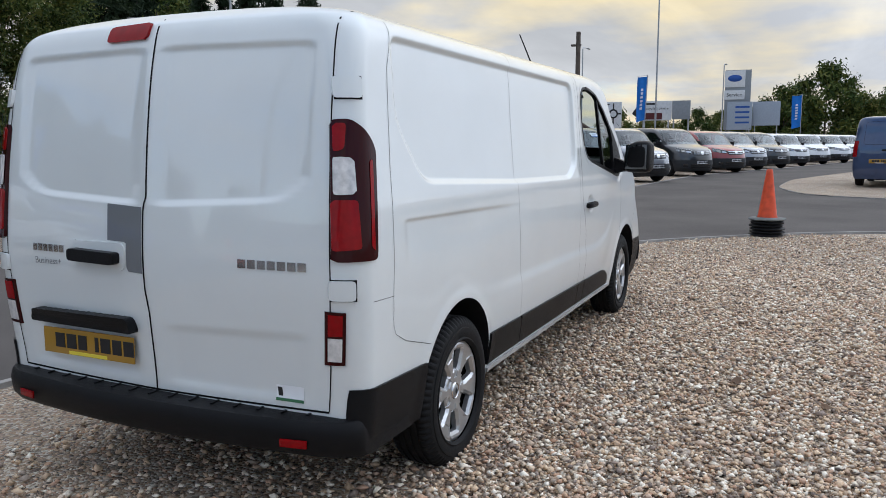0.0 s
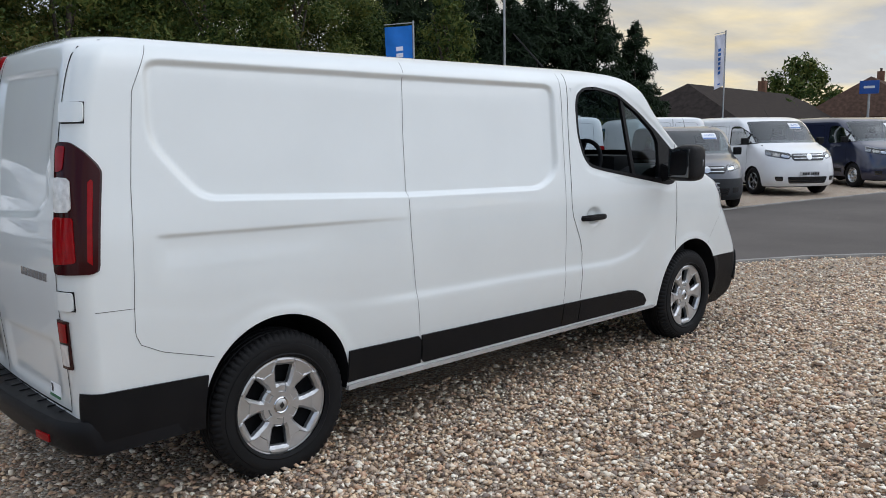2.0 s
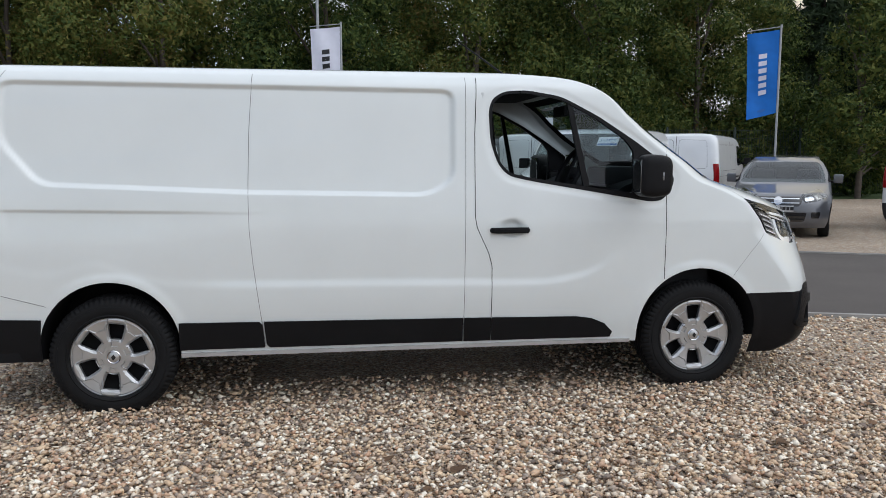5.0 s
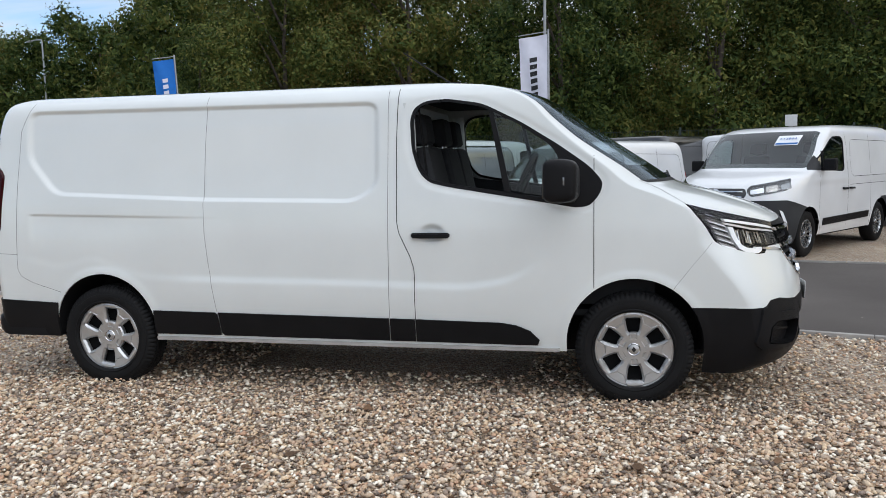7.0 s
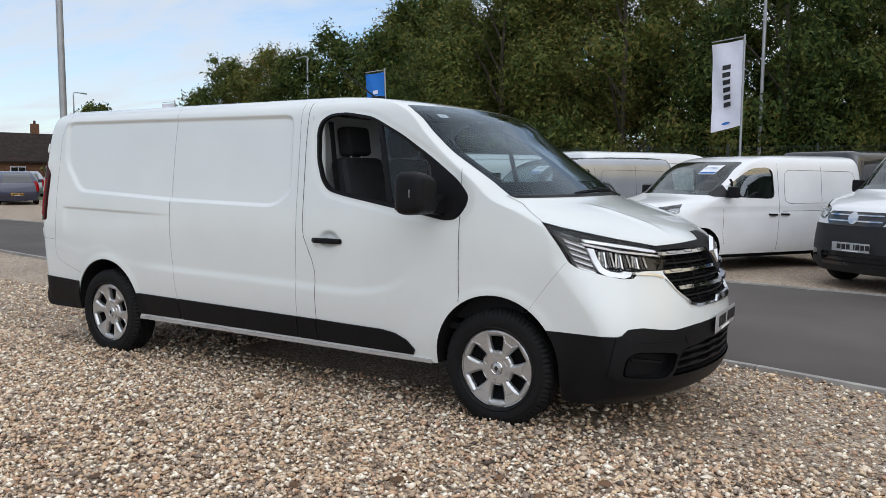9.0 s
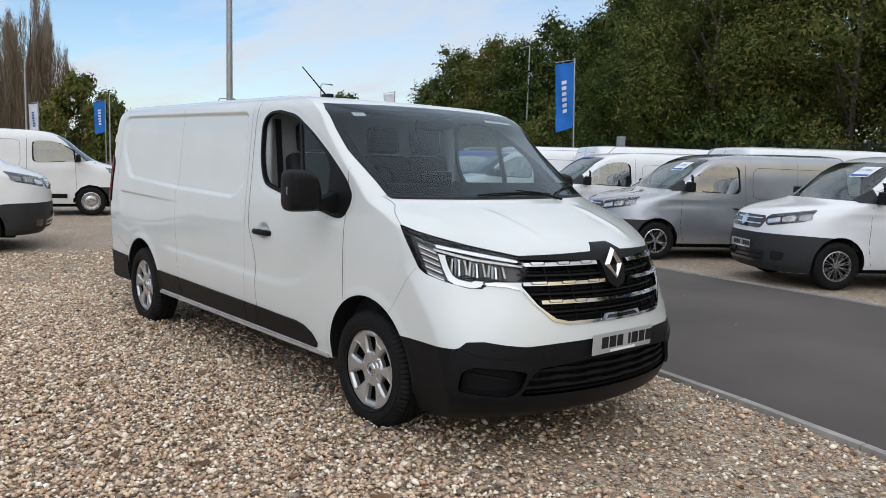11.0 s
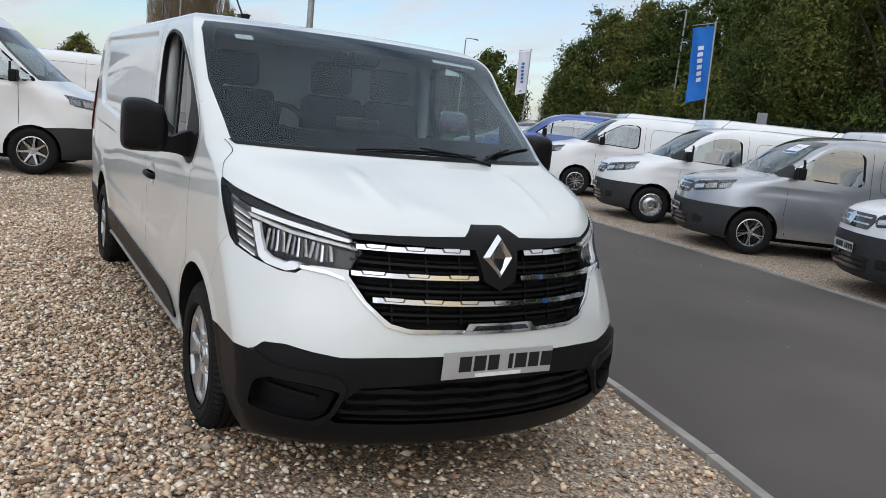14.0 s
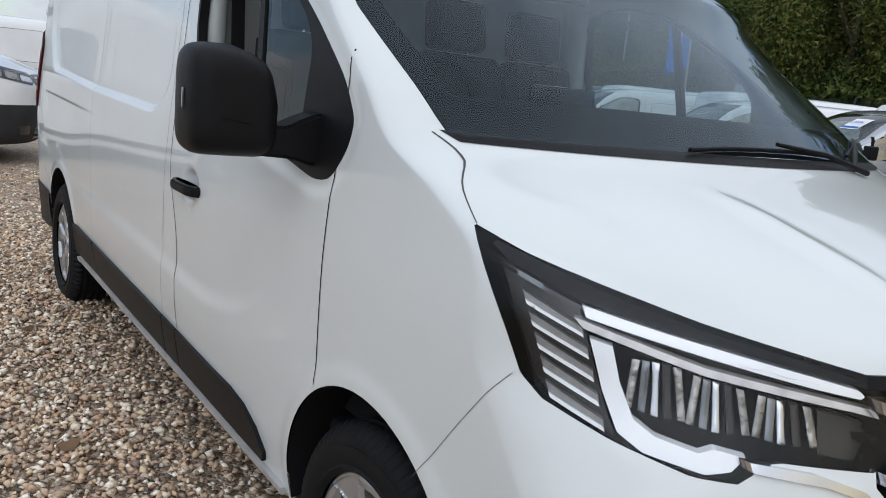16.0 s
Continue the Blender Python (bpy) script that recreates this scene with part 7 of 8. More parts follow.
vehicle("panel_van", "white panel van parked nose to the fence", "van", "medium", FLEET, pose(18.65, 10.3, 0, 0, 0, 53), wheels="steel", group=ROW)
vehicle("compact_suv_van", "grey compact van with white plate", "van", "tall_compact", SILVER, at_wheel(27.3, 2.9, 233, "tall_compact") @ Matrix.Scale(1.08, 4), wheels="multi", group=ROW)
vehicle("compact_suv_van", "black compact van with dark bumper", "van", "tall_compact", BLACKCAR, at_wheel(33.0, 2.0, 230, "tall_compact") @ Matrix.Scale(1.12, 4), wheels="steel", group=ROW)
vehicle("car_derived_van", "red compact van with dark lower nose", "van", "compact", RED, at_wheel(37.2, 0.9, 228, "compact") @ Matrix.Scale(1.12, 4), wheels="steel", group=ROW)
vehicle("car_derived_van", "silver compact van in the far row", "van", "compact", SILVER, at_wheel(41.0, 0.1, 226, "compact") @ Matrix.Scale(1.12, 4), wheels="steel", group=ROW)
vehicle("car_derived_van", "dark compact van in the far row", "van", "compact", BLACKCAR, at_wheel(44.7, -0.9, 225, "compact") @ Matrix.Scale(1.12, 4), wheels="steel", group=ROW)
far_white = vehicle("panel_van", "white panel van at the end of the row", "van", "medium", FLEET, at_wheel(49, -2.0, 222, "medium"), wheels="steel", group=ROW)
for x, y, hd in ((53.5, -3.2, 222), (58, -4.6, 220), (63, -6.0, 218)):
    copy_thing(far_white, at_wheel(x, y, hd, "medium"))
copy_thing(far_white, pose(72.0, -4.2, 0, 0, 0, 275))
vehicle("panel_van", "steel blue van with yellow plate standing on the island", "van", "medium", STEEL_BLUE, pose(29.2, -5.38, 0.05, 0, 0, -9) @ Matrix.Scale(1.12, 4), trim=None, wheels="steel")
vehicle("large_van", "white high-roof van with dark front bumper on the gravel", "van", "large", FLEET, at_wheel(-6.0, -1.2, 74, "large", "right"), wheels="seven", dark_bumper=0.72)
vehicle("panel_van", "white panel van parked on the gravel beyond", "van", "medium", FLEET, at_wheel(-12.25, 2.3, 76, "medium", "right"), wheels="steel", dark_bumper=0.66)


# ---------------------------------------------------------------- trees and hedges
def leaf_material(name, stops):
    m = bpy.data.materials.new(name)
    m.use_nodes = True
    nt = m.node_tree
    b, N, L = nt.nodes["Principled BSDF"], nt.nodes.new, nt.links.new
    b.inputs["Roughness"].default_value = 0.6
    b.inputs["Specular IOR Level"].default_value = 0.12
    r = ramp(nt, stops)
    g, o = N("ShaderNodeNewGeometry"), N("ShaderNodeObjectInfo")
    mix = N("ShaderNodeMath"); mix.operation = "MULTIPLY_ADD"; mix.inputs[1].default_value = 0.62
    half = N("ShaderNodeMath"); half.operation = "MULTIPLY"; half.inputs[1].default_value = 0.38
    L(o.outputs["Random"], half.inputs[0]); L(g.outputs["Random Per Island"], mix.inputs[0]); L(half.outputs[0], mix.inputs[2])
    L(mix.outputs[0], r.inputs[0]); L(r.outputs[0], b.inputs["Base Color"])
    tr = N("ShaderNodeBsdfTranslucent"); L(r.outputs[0], tr.inputs["Color"])
    ms = N("ShaderNodeMixShader"); ms.inputs[0].default_value = 0.18
    L(b.outputs[0], ms.inputs[1]); L(tr.outputs[0], ms.inputs[2]); L(ms.outputs[0], nt.nodes["Material Output"].inputs[0])
    return m


LEAF = leaf_material("autumn_leaves", [(0.0, (0.012, 0.027, 0.008)), (0.30, (0.046, 0.074, 0.019)), (0.55, (0.100, 0.124, 0.030)), (0.80, (0.168, 0.160, 0.040)), (1.0, (0.20, 0.130, 0.050))])
NEEDLE = leaf_material("conifer_needles", [(0.0, (0.008, 0.016, 0.008)), (0.6, (0.018, 0.032, 0.014)), (1.0, (0.035, 0.050, 0.020))])
TWIG = leaf_material("bare_twigs", [(0.0, (0.17, 0.13, 0.09)), (0.6, (0.27, 0.21, 0.155)), (1.0, (0.20, 0.18, 0.09))])
BARK = material("bark", (0.075, 0.06, 0.048), 0.9, vary=0.3, scale=6, bump=0.6, bump_scale=30)


def leaves_mesh(name, spots, out, sizes, mat, rng, long=1.5, flat=0.6, wide=1.0):
    """Small leaf clumps: three-cornered leaves at spots, facing roughly along out."""
    n = len(spots)
    nrm = out + rng.normal(0, flat, (n, 3))
    nrm /= np.linalg.norm(nrm, axis=1)[:, None] + 1e-9
    t = np.cross(nrm, rng.normal(0, 1, (n, 3)))
    t /= np.linalg.norm(t, axis=1)[:, None] + 1e-9
    b = np.cross(nrm, t)
    s = sizes[:, None]
    tip = spots + t * s * long * 0.6
    v = np.stack([spots - t * s * long * 0.45 - b * s * 0.30 * wide, spots - t * s * long * 0.30 + b * s * 0.42 * wide + nrm * s * 0.12, tip], 1).reshape(-1, 3)
    me = bpy.data.meshes.new(name)
    me.vertices.add(3 * n); me.vertices.foreach_set("co", v.ravel())
    me.loops.add(3 * n); me.loops.foreach_set("vertex_index", np.arange(3 * n, dtype=np.int32))
    me.polygons.add(n); me.polygons.foreach_set("loop_start", np.arange(0, 3 * n, 3, dtype=np.int32)); me.polygons.foreach_set("loop_total", np.full(n, 3, np.int32))
    me.update(calc_edges=True)
    me.materials.append(mat)
    return me


def broadleaf(seed, height, spread, leaves, size, low=0.12, label="broadleaved tree turning yellow-green in early autumn", m=None):
    """A tree with a forked trunk, limbs and a crown of leaf clumps in uneven lobes."""
    rng = np.random.default_rng(seed)
    tree = thing("tree", label, "tree", m)
    trunk_top = height * 0.55
    part("trunk", tube_mesh("trunk", [(0, 0, -0.1), (0.05, 0.04, height * 0.2), (rng.normal(0, 0.2), rng.normal(0, 0.2), trunk_top), (rng.normal(0, 0.4), rng.normal(0, 0.4), height * 0.86)], 0.016 * height, BARK, 8, 0.03), tree)
    lobes = []
    for k in range(36):
        f = low + (0.95 - low) * (k + 0.5) / 36
        a = k * 2.4 + rng.normal(0, 0.4)
        reach = spread * (1 - max(0, f - 0.45) / 0.62) ** 0.8 * rng.uniform(0.45, 0.95)
        c = np.array([math.cos(a) * reach, math.sin(a) * reach, height * f])
        lobes.append((c, rng.uniform(0.60, 1.15) * spread * 0.345 * (1.12 - 0.5 * f)))
        if k % 5 == 0:
            base = Vector((0, 0, height * max(0.10, f - 0.22)))
            part("limb", tube_mesh("limb", [base, base.lerp(Vector(c), 0.5) + Vector((0, 0, 0.2)), Vector(c)], 0.006 * height, BARK, 6, 0.02), tree)
    wgt = np.array([r ** 2 for _, r in lobes])
    core = leaves // 4
    pick = rng.choice(len(lobes), leaves + core, p=wgt / wgt.sum())
    d = rng.normal(0, 1, (leaves + core, 3)); d /= np.linalg.norm(d, axis=1)[:, None]
    c = np.array([q[0] for q in lobes])[pick]
    r = np.array([q[1] for q in lobes])[pick]
    reach = np.r_[1.02 + 0.16 * rng.normal(0, 1, leaves), rng.uniform(0.20, 0.72, core)]
    spots = c + d * (r * reach * (1 + 0.22 * np.sin(7 * d[:, 0] + 5 * d[:, 2] + pick)))[:, None] * (1, 1, 0.85)
    spots[:, 2] = np.maximum(spots[:, 2], 0.15)
    sizes = np.r_[rng.uniform(0.55, 1.45, leaves) * size, rng.uniform(1.6, 2.6, core) * size]
    part("crown", leaves_mesh("crown", spots, d, sizes, LEAF, rng), tree)
    return tree


def conifer(seed, height, spread, leaves, size, m=None):
    """A dense evergreen: drooping tiers of needle sprays up a straight stem."""
    rng = np.random.default_rng(seed)
    tree = thing("conifer", "tall dark evergreen conifer at the yard's edge", "tree", m)
    part("trunk", tube_mesh("trunk", [(0, 0, -0.1), (0, 0, height * 0.96)], 0.016 * height, BARK, 8, 0.02), tree)
    n_br = 170
    f = np.sort(rng.uniform(0.03, 0.985, n_br))
    a = rng.uniform(0, 2 * math.pi, n_br)
    ln = spread * (1.02 - f) ** 0.75 * rng.uniform(0.75, 1.2, n_br)
    pick = rng.choice(n_br, leaves, p=ln / ln.sum())
    t = rng.uniform(0.15, 1.0, leaves) ** 0.7
    ang = a[pick] + rng.normal(0, 0.14, leaves)
    rad = ln[pick] * t
    z = height * f[pick] + 0.28 * rad - 0.20 * rad ** 2 / (ln[pick] + 0.1) + rng.normal(0, 0.13, leaves)
    spots = np.stack([np.cos(ang) * rad, np.sin(ang) * rad, np.maximum(z, 0.1)], -1)
    out = np.stack([np.cos(ang) * 0.8, np.sin(ang) * 0.8, np.full(leaves, 0.45)], -1)
    part("crown", leaves_mesh("crown", spots, out, rng.uniform(0.6, 1.4, leaves) * size, NEEDLE, rng, long=2.6, wide=0.6), tree)
    return tree


def poplar(seed, height, spread, leaves, size, m=None):
    """A tall narrow tree, nearly bare: upright twigs round a stem."""
    rng = np.random.default_rng(seed)
    tree = thing("poplar", "tall narrow poplar with mostly bare brown twigs", "tree", m)
    part("trunk", tube_mesh("trunk", [(0, 0, -0.1), (0, 0, height * 0.9)], 0.016 * height, BARK, 8, 0.03), tree)
    count = 22
    stems = rng.integers(0, count, leaves)
    ang, out = rng.uniform(0, 2 * math.pi, count), spread * np.sqrt(rng.uniform(0.0, 0.75, count))
    tall = np.clip(1.02 - 0.30 * out / spread + rng.normal(0, 0.07, count), 0.6, 1.04)
    f = (0.10 + 0.90 * rng.uniform(0, 1, leaves) ** 0.8) * tall[stems]
    lean = np.minimum(0.35 + 0.9 * f, 1.0)
    a, near = rng.uniform(0, 2 * math.pi, leaves), 0.30 * spread * np.sqrt(rng.uniform(0, 1, leaves)) * np.clip(1.08 - f / tall[stems], 0.08, 1) ** 0.5
    x, y = np.cos(ang[stems]) * out[stems] * lean + np.cos(a) * near, np.sin(ang[stems]) * out[stems] * lean + np.sin(a) * near
    rad, a = np.hypot(x, y), np.arctan2(y, x)
    spots = np.stack([np.cos(a) * rad, np.sin(a) * rad, height * f], -1)
    n = leaves
    v, up = [], rng.uniform(0.7, 1.6, n) * size
    side = rng.normal(0, 1, (n, 3)); side[:, 2] = 0; side /= np.linalg.norm(side, axis=1)[:, None]
    tip = spots + np.stack([np.cos(a) * 0.22 * up, np.sin(a) * 0.22 * up, up], -1)
    w = 0.016
    verts = np.stack([spots - side * w, spots + side * w, tip], 1).reshape(-1, 3)
    part("crown", mesh_of("crown", verts, np.arange(3 * n).reshape(-1, 3), TWIG, smooth=False), tree)
    return tree


rng = np.random.default_rng(11)
kinds = [broadleaf(s, hgt, sp, 34000, 0.088, m=pose(x, y, 0)) for s, hgt, sp, x, y in ((1, 12.0, 4.0, -4.5, 25.0), (2, 11.0, 3.6, 1.5, 24.4), (3, 12.5, 4.2, 7.0, 25.2), (5, 10.5, 3.6, 12.0, 24.2))]
behind = [broadleaf(s, hgt, sp, 10500, 0.155, m=pose(x, y, 0)) for s, hgt, sp, x, y in ((6, 12.0, 4.0, -1.5, 29.5), (7, 12.0, 3.9, 4.0, 30), (8, 12.0, 4.2, 10, 30))]
for i, (x, y, k) in enumerate([(-9.5, 24.6, 0.95), (16.5, 25.0, 1.0), (-12.8, 24.2, 0.60), (20.0, 27.0, 0.92), (-13.5, 30.5, 0.80), (4.3, 26.5, 0.95), (-7.2, 26.5, 0.9), (9.8, 26.8, 0.9)]):
    copy_thing(kinds[i % 4], pose(x, y, 0, 0, 0, rng.uniform(0, 360)) @ Matrix.Scale(k, 4))
for i, (x, y, k) in enumerate([(15.5, 29.2, 1.1), (-7, 29, 1.15), (-10.5, 29.0, 1.0), (-18.2, 31.0, 0.92), (-16, 31, 0.95), (-20.0, 35.5, 1.0), (-22.4, 36, 0.98), (-24.2, 37, 0.86), (-26.0, 36, 0.85), (-28.0, 36.3, 0.92),
                               (-30.5, 36, 0.84), (-33.0, 36, 0.85), (-35.2, 36.5, 0.78), (-37.6, 36, 0.84), (-39.9, 36.4, 0.66), (-42.2, 37, 0.55), (-44.5, 38, 0.45), (-19.5, 33, 0.6), (-25, 34, 0.5), (-31, 34.3, 0.5), (-37, 34.6, 0.45)]):
    copy_thing(behind[i % 3], pose(x, y, 0, 0, 0, rng.uniform(0, 360)) @ Matrix.Scale(k, 4))
# undergrowth behind the fence
shrub = broadleaf(13, 3.4, 2.0, 7000, 0.092, 0.03, "dense green shrub behind the mesh fence", pose(-18, 22.9, 0))
for i in range(1, 24):
    copy_thing(shrub, pose(-18 + 2.35 * i, 22.7 + 0.5 * math.sin(i * 2.3), 0, 0, 0, 77 * i) @ Matrix.Scale(0.9 + 0.25 * math.sin(i * 1.7), 4))
# thin pale-leaved young tree before the conifers
broadleaf(9, 7.2, 1.7, 9000, 0.095, m=pose(19.4, 18.9, 0), label="slender young birch with thinning leaves")
firs = [conifer(21, 10.2, 2.9, 15500, 0.185, pose(25.5, 25.0, 0)), conifer(22, 9.2, 3.0, 15500, 0.19, pose(29.0, 24.6, 0))]
for i, (x, y, k) in enumerate([(22.6, 26.0, 0.98), (32.2, 24.2, 1.02), (35.4, 24.0, 1.0), (38.2, 23.2, 0.86), (27.2, 28.0, 1.05), (31.0, 28.0, 1.0), (34.4, 27.6, 1.0), (24.0, 29.0, 1.0), (24.2, 25.6, 0.9), (27.3, 24.6, 0.92), (30.6, 24.2, 0.95), (33.8, 24.4, 0.95), (21.0, 26.5, 0.85)]):
    copy_thing(firs[i % 2], pose(x, y, 0, 0, 0, 70 * i) @ Matrix.Scale(k, 4))
far_tree = broadleaf(31, 9.5, 4.6, 6000, 0.27, m=pose(85, 34, 0), label="round broadleaved tree behind the houses")
for x, y, k in ((104, -4.0, 1.15), (100, 0.5, 0.85), (108, -12, 0.95), (98, 5, 0.62), (104, 11, 0.6), (96, 15, 0.62), (92, 19, 0.6), (110, -18, 1.0), (-55, 14.6, 0.74), (-53, 16.4, 0.52), (-66, 18.5, 0.5), (-64, 11.5, 0.45), (-72, 5, 0.5), (-72, -2, 0.42), (-64, 23, 0.5), (-70, 31, 0.66), (-58, 40, 0.8), (-75, -14, 0.5), (66, 27, 0.45), (112, -8, 0.8), (114, -1, 0.72), (110, 4, 0.6), (116, -15, 0.8), (106, -9, 0.7), (112, 9, 0.6), (104, -22, 0.8)):
    copy_thing(far_tree, pose(x, y, 0, 0, 0, x * 7) @ Matrix.Scale(k, 4))
pop = poplar(41, 12.4, 2.3, 8500, 0.75, pose(-60, 12.5, 0))
for x, y, k in ((-60.5, 11.4, 0.88), (-61, 10.2, 0.80), (-59.5, 13.7, 0.82)):
    copy_thing(pop, pose(x, y, 0, 0, 0, 50 * x) @ Matrix.Scale(k, 4))


# ---------------------------------------------------------------- fence, posts, flags, signs
FENCE = material("dark_green_fence", (0.012, 0.022, 0.018), 0.55, vary=0.15)
WOODPOLE = material("weathered_pole", (0.10, 0.082, 0.066), 0.9, vary=0.25, scale=3, bump=0.4)
BRICK = material("brown_brick", (0.16, 0.085, 0.055), 0.9, spec=0.15, vary=0.25, scale=5, bump=0.5, bump_scale=25)
ROOFTILE = material("dark_roof_tile", (0.034, 0.027, 0.024), 0.9, spec=0.1, vary=0.3, scale=3, bump=0.8, bump_scale=14)
ROOFRED = material("red_brown_roof_tile", (0.075, 0.046, 0.034), 0.9, spec=0.1, vary=0.3, scale=3, bump=0.8, bump_scale=14)
FLAGBLUE = material("blue_flag_cloth", (0.012, 0.14, 0.50), 0.75, vary=0.1, scale=4)
FLAGWHITE = material("white_flag_cloth", (0.66, 0.66, 0.74), 0.75, vary=0.06, scale=4)
SIGNWHITE = material("white_sign", (0.62, 0.63, 0.64), 0.5, vary=0.08)
SIGNGREY = material("grey_sign", (0.24, 0.26, 0.28), 0.5, vary=0.08)
SIGNPALE = material("pale_blue_sign", (0.30, 0.34, 0.40), 0.5, vary=0.08)
SIGNBLUE = material("blue_sign", (0.015, 0.07, 0.30), 0.5, vary=0.08)
CONE = material("orange_cone", (0.62, 0.075, 0.02), 0.5, vary=0.22, scale=9)
CONEBAND = material("white_cone_band", (0.62, 0.62, 0.60), 0.5, vary=0.15, scale=9)
LEAFBROWN = material("fallen_leaf", (0.15, 0.085, 0.045), 0.8, vary=0.3, scale=30, per_object=0.35)

fence = tagged(new("fence"), "dark green welded mesh fence along the tree belt", "fence")
FPOST = box_mesh("post", (0.06, 0.06, 2.45), FENCE, 0.006, centre=(0, 0, 1.2))
fx = np.arange(-22, 36, 2.5)
fy = lambda x: 20.2 + 0.004 * (x - 5) ** 2 * (x < 5)
for x in fx:
    part("post", FPOST, fence, m=pose(x, fy(x), 0))
bm = bmesh.new()
for k in range(25):
    bmesh.ops.create_cube(bm, size=1, matrix=Matrix.Translation((-1.25 + 0.1 * k + 0.05, 0, 1.2)) @ Matrix.Diagonal((0.010, 0.010, 2.3, 1)))
for z in np.linspace(0.1, 2.32, 9):
    bmesh.ops.create_cube(bm, size=1, matrix=Matrix.Translation((0, 0.008, z)) @ Matrix.Diagonal((2.44, 0.012, 0.012, 1)))
MESH_PANEL = from_bm("mesh_panel", bm, FENCE, smooth=False)
for x, x2 in zip(fx[:-1], fx[1:]):
    part("mesh_panel", MESH_PANEL, fence, m=pose((x + x2) / 2, (fy(x) + fy(x2)) / 2, 0, 0, 0, math.degrees(math.atan2(fy(x2) - fy(x), x2 - x))))


def lamp_post(x, y, height, reach, turn, label="tall galvanised street lamp"):
    p = thing("street_lamp", label, "lamp post", pose(x, y, 0, 0, 0, turn))
    part("pole", tube_mesh("pole", [(0, 0, -0.1), (0, 0, 1.2), (0, 0, height)], 0.075, GALV, 12, 0.045), p)
    if reach:
        part("arm", tube_mesh("arm", [(0, 0, height - 0.02), (0.06 * reach, 0, height + 0.12), (reach * 0.4, 0, height + 0.18), (reach, 0, height + 0.22)], 0.035, GALV, 8), p)
        part("lantern", box_mesh("lantern", (0.55, 0.18, 0.09), GALV, 0.03, centre=(reach + 0.2, 0, height + 0.22)), p)
    return p


lamp_post(-6.71, 3.13, 9.0, 0, 0, "tall galvanised lighting column beside the road")
lamp_post(22.5, 18.9, 9.5, 0, 0, "tall galvanised lighting column before the conifers")
lamp_post(-27.5, 33.3, 8.6, 1.5, 150)
lamp_post(59.8, 14.5, 8.8, 1.6, 0)
lamp_post(47.0, 6.4, 10.0, 1.8, 120)
lamp_post(70, 4.7, 8.0, 1.4, 0)
lamp_post(-45, 29, 6.8, 1.4, 120)
lamp_post(-40, 7.4, 6.2, 0.0, 0)
lamp_post(-52, 24, 5.6, 1.3, 110); lamp_post(-50, 15, 5.2, 1.3, 150)
lamp_post(1.2, 21.5, 10.5, 0, 0, "slim grey column among the trees")
pole = thing("telegraph_pole", "dark weathered timber telegraph pole", "pole", pose(35.7, 8.3, 0))
part("pole", tube_mesh("pole", [(0, 0, -0.1), (0.02, 0, 6.85)], 0.14, WOODPOLE, 12, 0.11), pole)
part("bracket", box_mesh("bracket", (0.12, 0.5, 0.1), WOODPOLE, 0.01, centre=(0, 0.1, 6.2)), pole)
part("step_iron", box_mesh("step_iron", (0.05, 0.4, 0.04), GALV, 0.005, centre=(0, 0, 4.4)), pole)


def flag(x, y, height, cloth, turn, width=0.80, drop=2.05, lean=0.0, ink=None):
    """A pole with a tall banner sewn to it, hanging in soft folds, with plain bars for its lettering."""
    f = thing("flag", ("blue" if cloth is FLAGBLUE else "white") + " dealer banner hanging from a tall pole", "flag", pose(x, y, 0, 0, lean, turn))
    part("pole", tube_mesh("pole", [(0, 0, -0.1), (0, 0, height)], 0.032, GALV, 10, 0.026), f)
    part("arm", tube_mesh("arm", [(0, 0, height - 0.05), (-width, 0, height - 0.12)], 0.012, GALV, 6), f)
    n, k = 14, 26
    fold = lambda u, v: 0.07 * math.sin(5.5 * u + 2.2 * v) * u + 0.05 * math.sin(3.1 * v + 1.0) * u
    place = lambda u, v: (-0.03 - u * (width - 0.04) * (1 - 0.10 * v), fold(u, v * 3), height - 0.12 - 0.07 * u - v * drop - 0.10 * u * v)
    verts = [place(i / n, j / k) for j in range(k + 1) for i in range(n + 1)]
    faces = [(j * (n + 1) + i, j * (n + 1) + i + 1, (j + 1) * (n + 1) + i + 1, (j + 1) * (n + 1) + i) for j in range(k) for i in range(n)]
    c = part("banner", mesh_of("banner", verts, faces, cloth, sharp=0), f)
    for s in (-0.014, 0.014):
        for q in range(6):
            v0, v1 = 0.26 + 0.085 * q, 0.26 + 0.085 * q + 0.055
            a = [place(0.36, v0), place(0.62, v0), place(0.62, v1), place(0.36, v1)]
            part("lettering_bar", mesh_of("lettering_bar", [(p[0], p[1] + s, p[2]) for p in a], [(0, 1, 2, 3)], ink or (FLAGWHITE if cloth is FLAGBLUE else INKBLUE)), c)
        a = [place(0.5 + 0.14 * math.cos(t), 0.93 + 0.016 * math.sin(t)) for t in np.linspace(0, 6.28, 12, endpoint=False)]
        part("emblem_oval", mesh_of("emblem_oval", [(p[0], p[1] + s, p[2]) for p in a], [tuple(range(12))], INKBLUE), c)
    return f


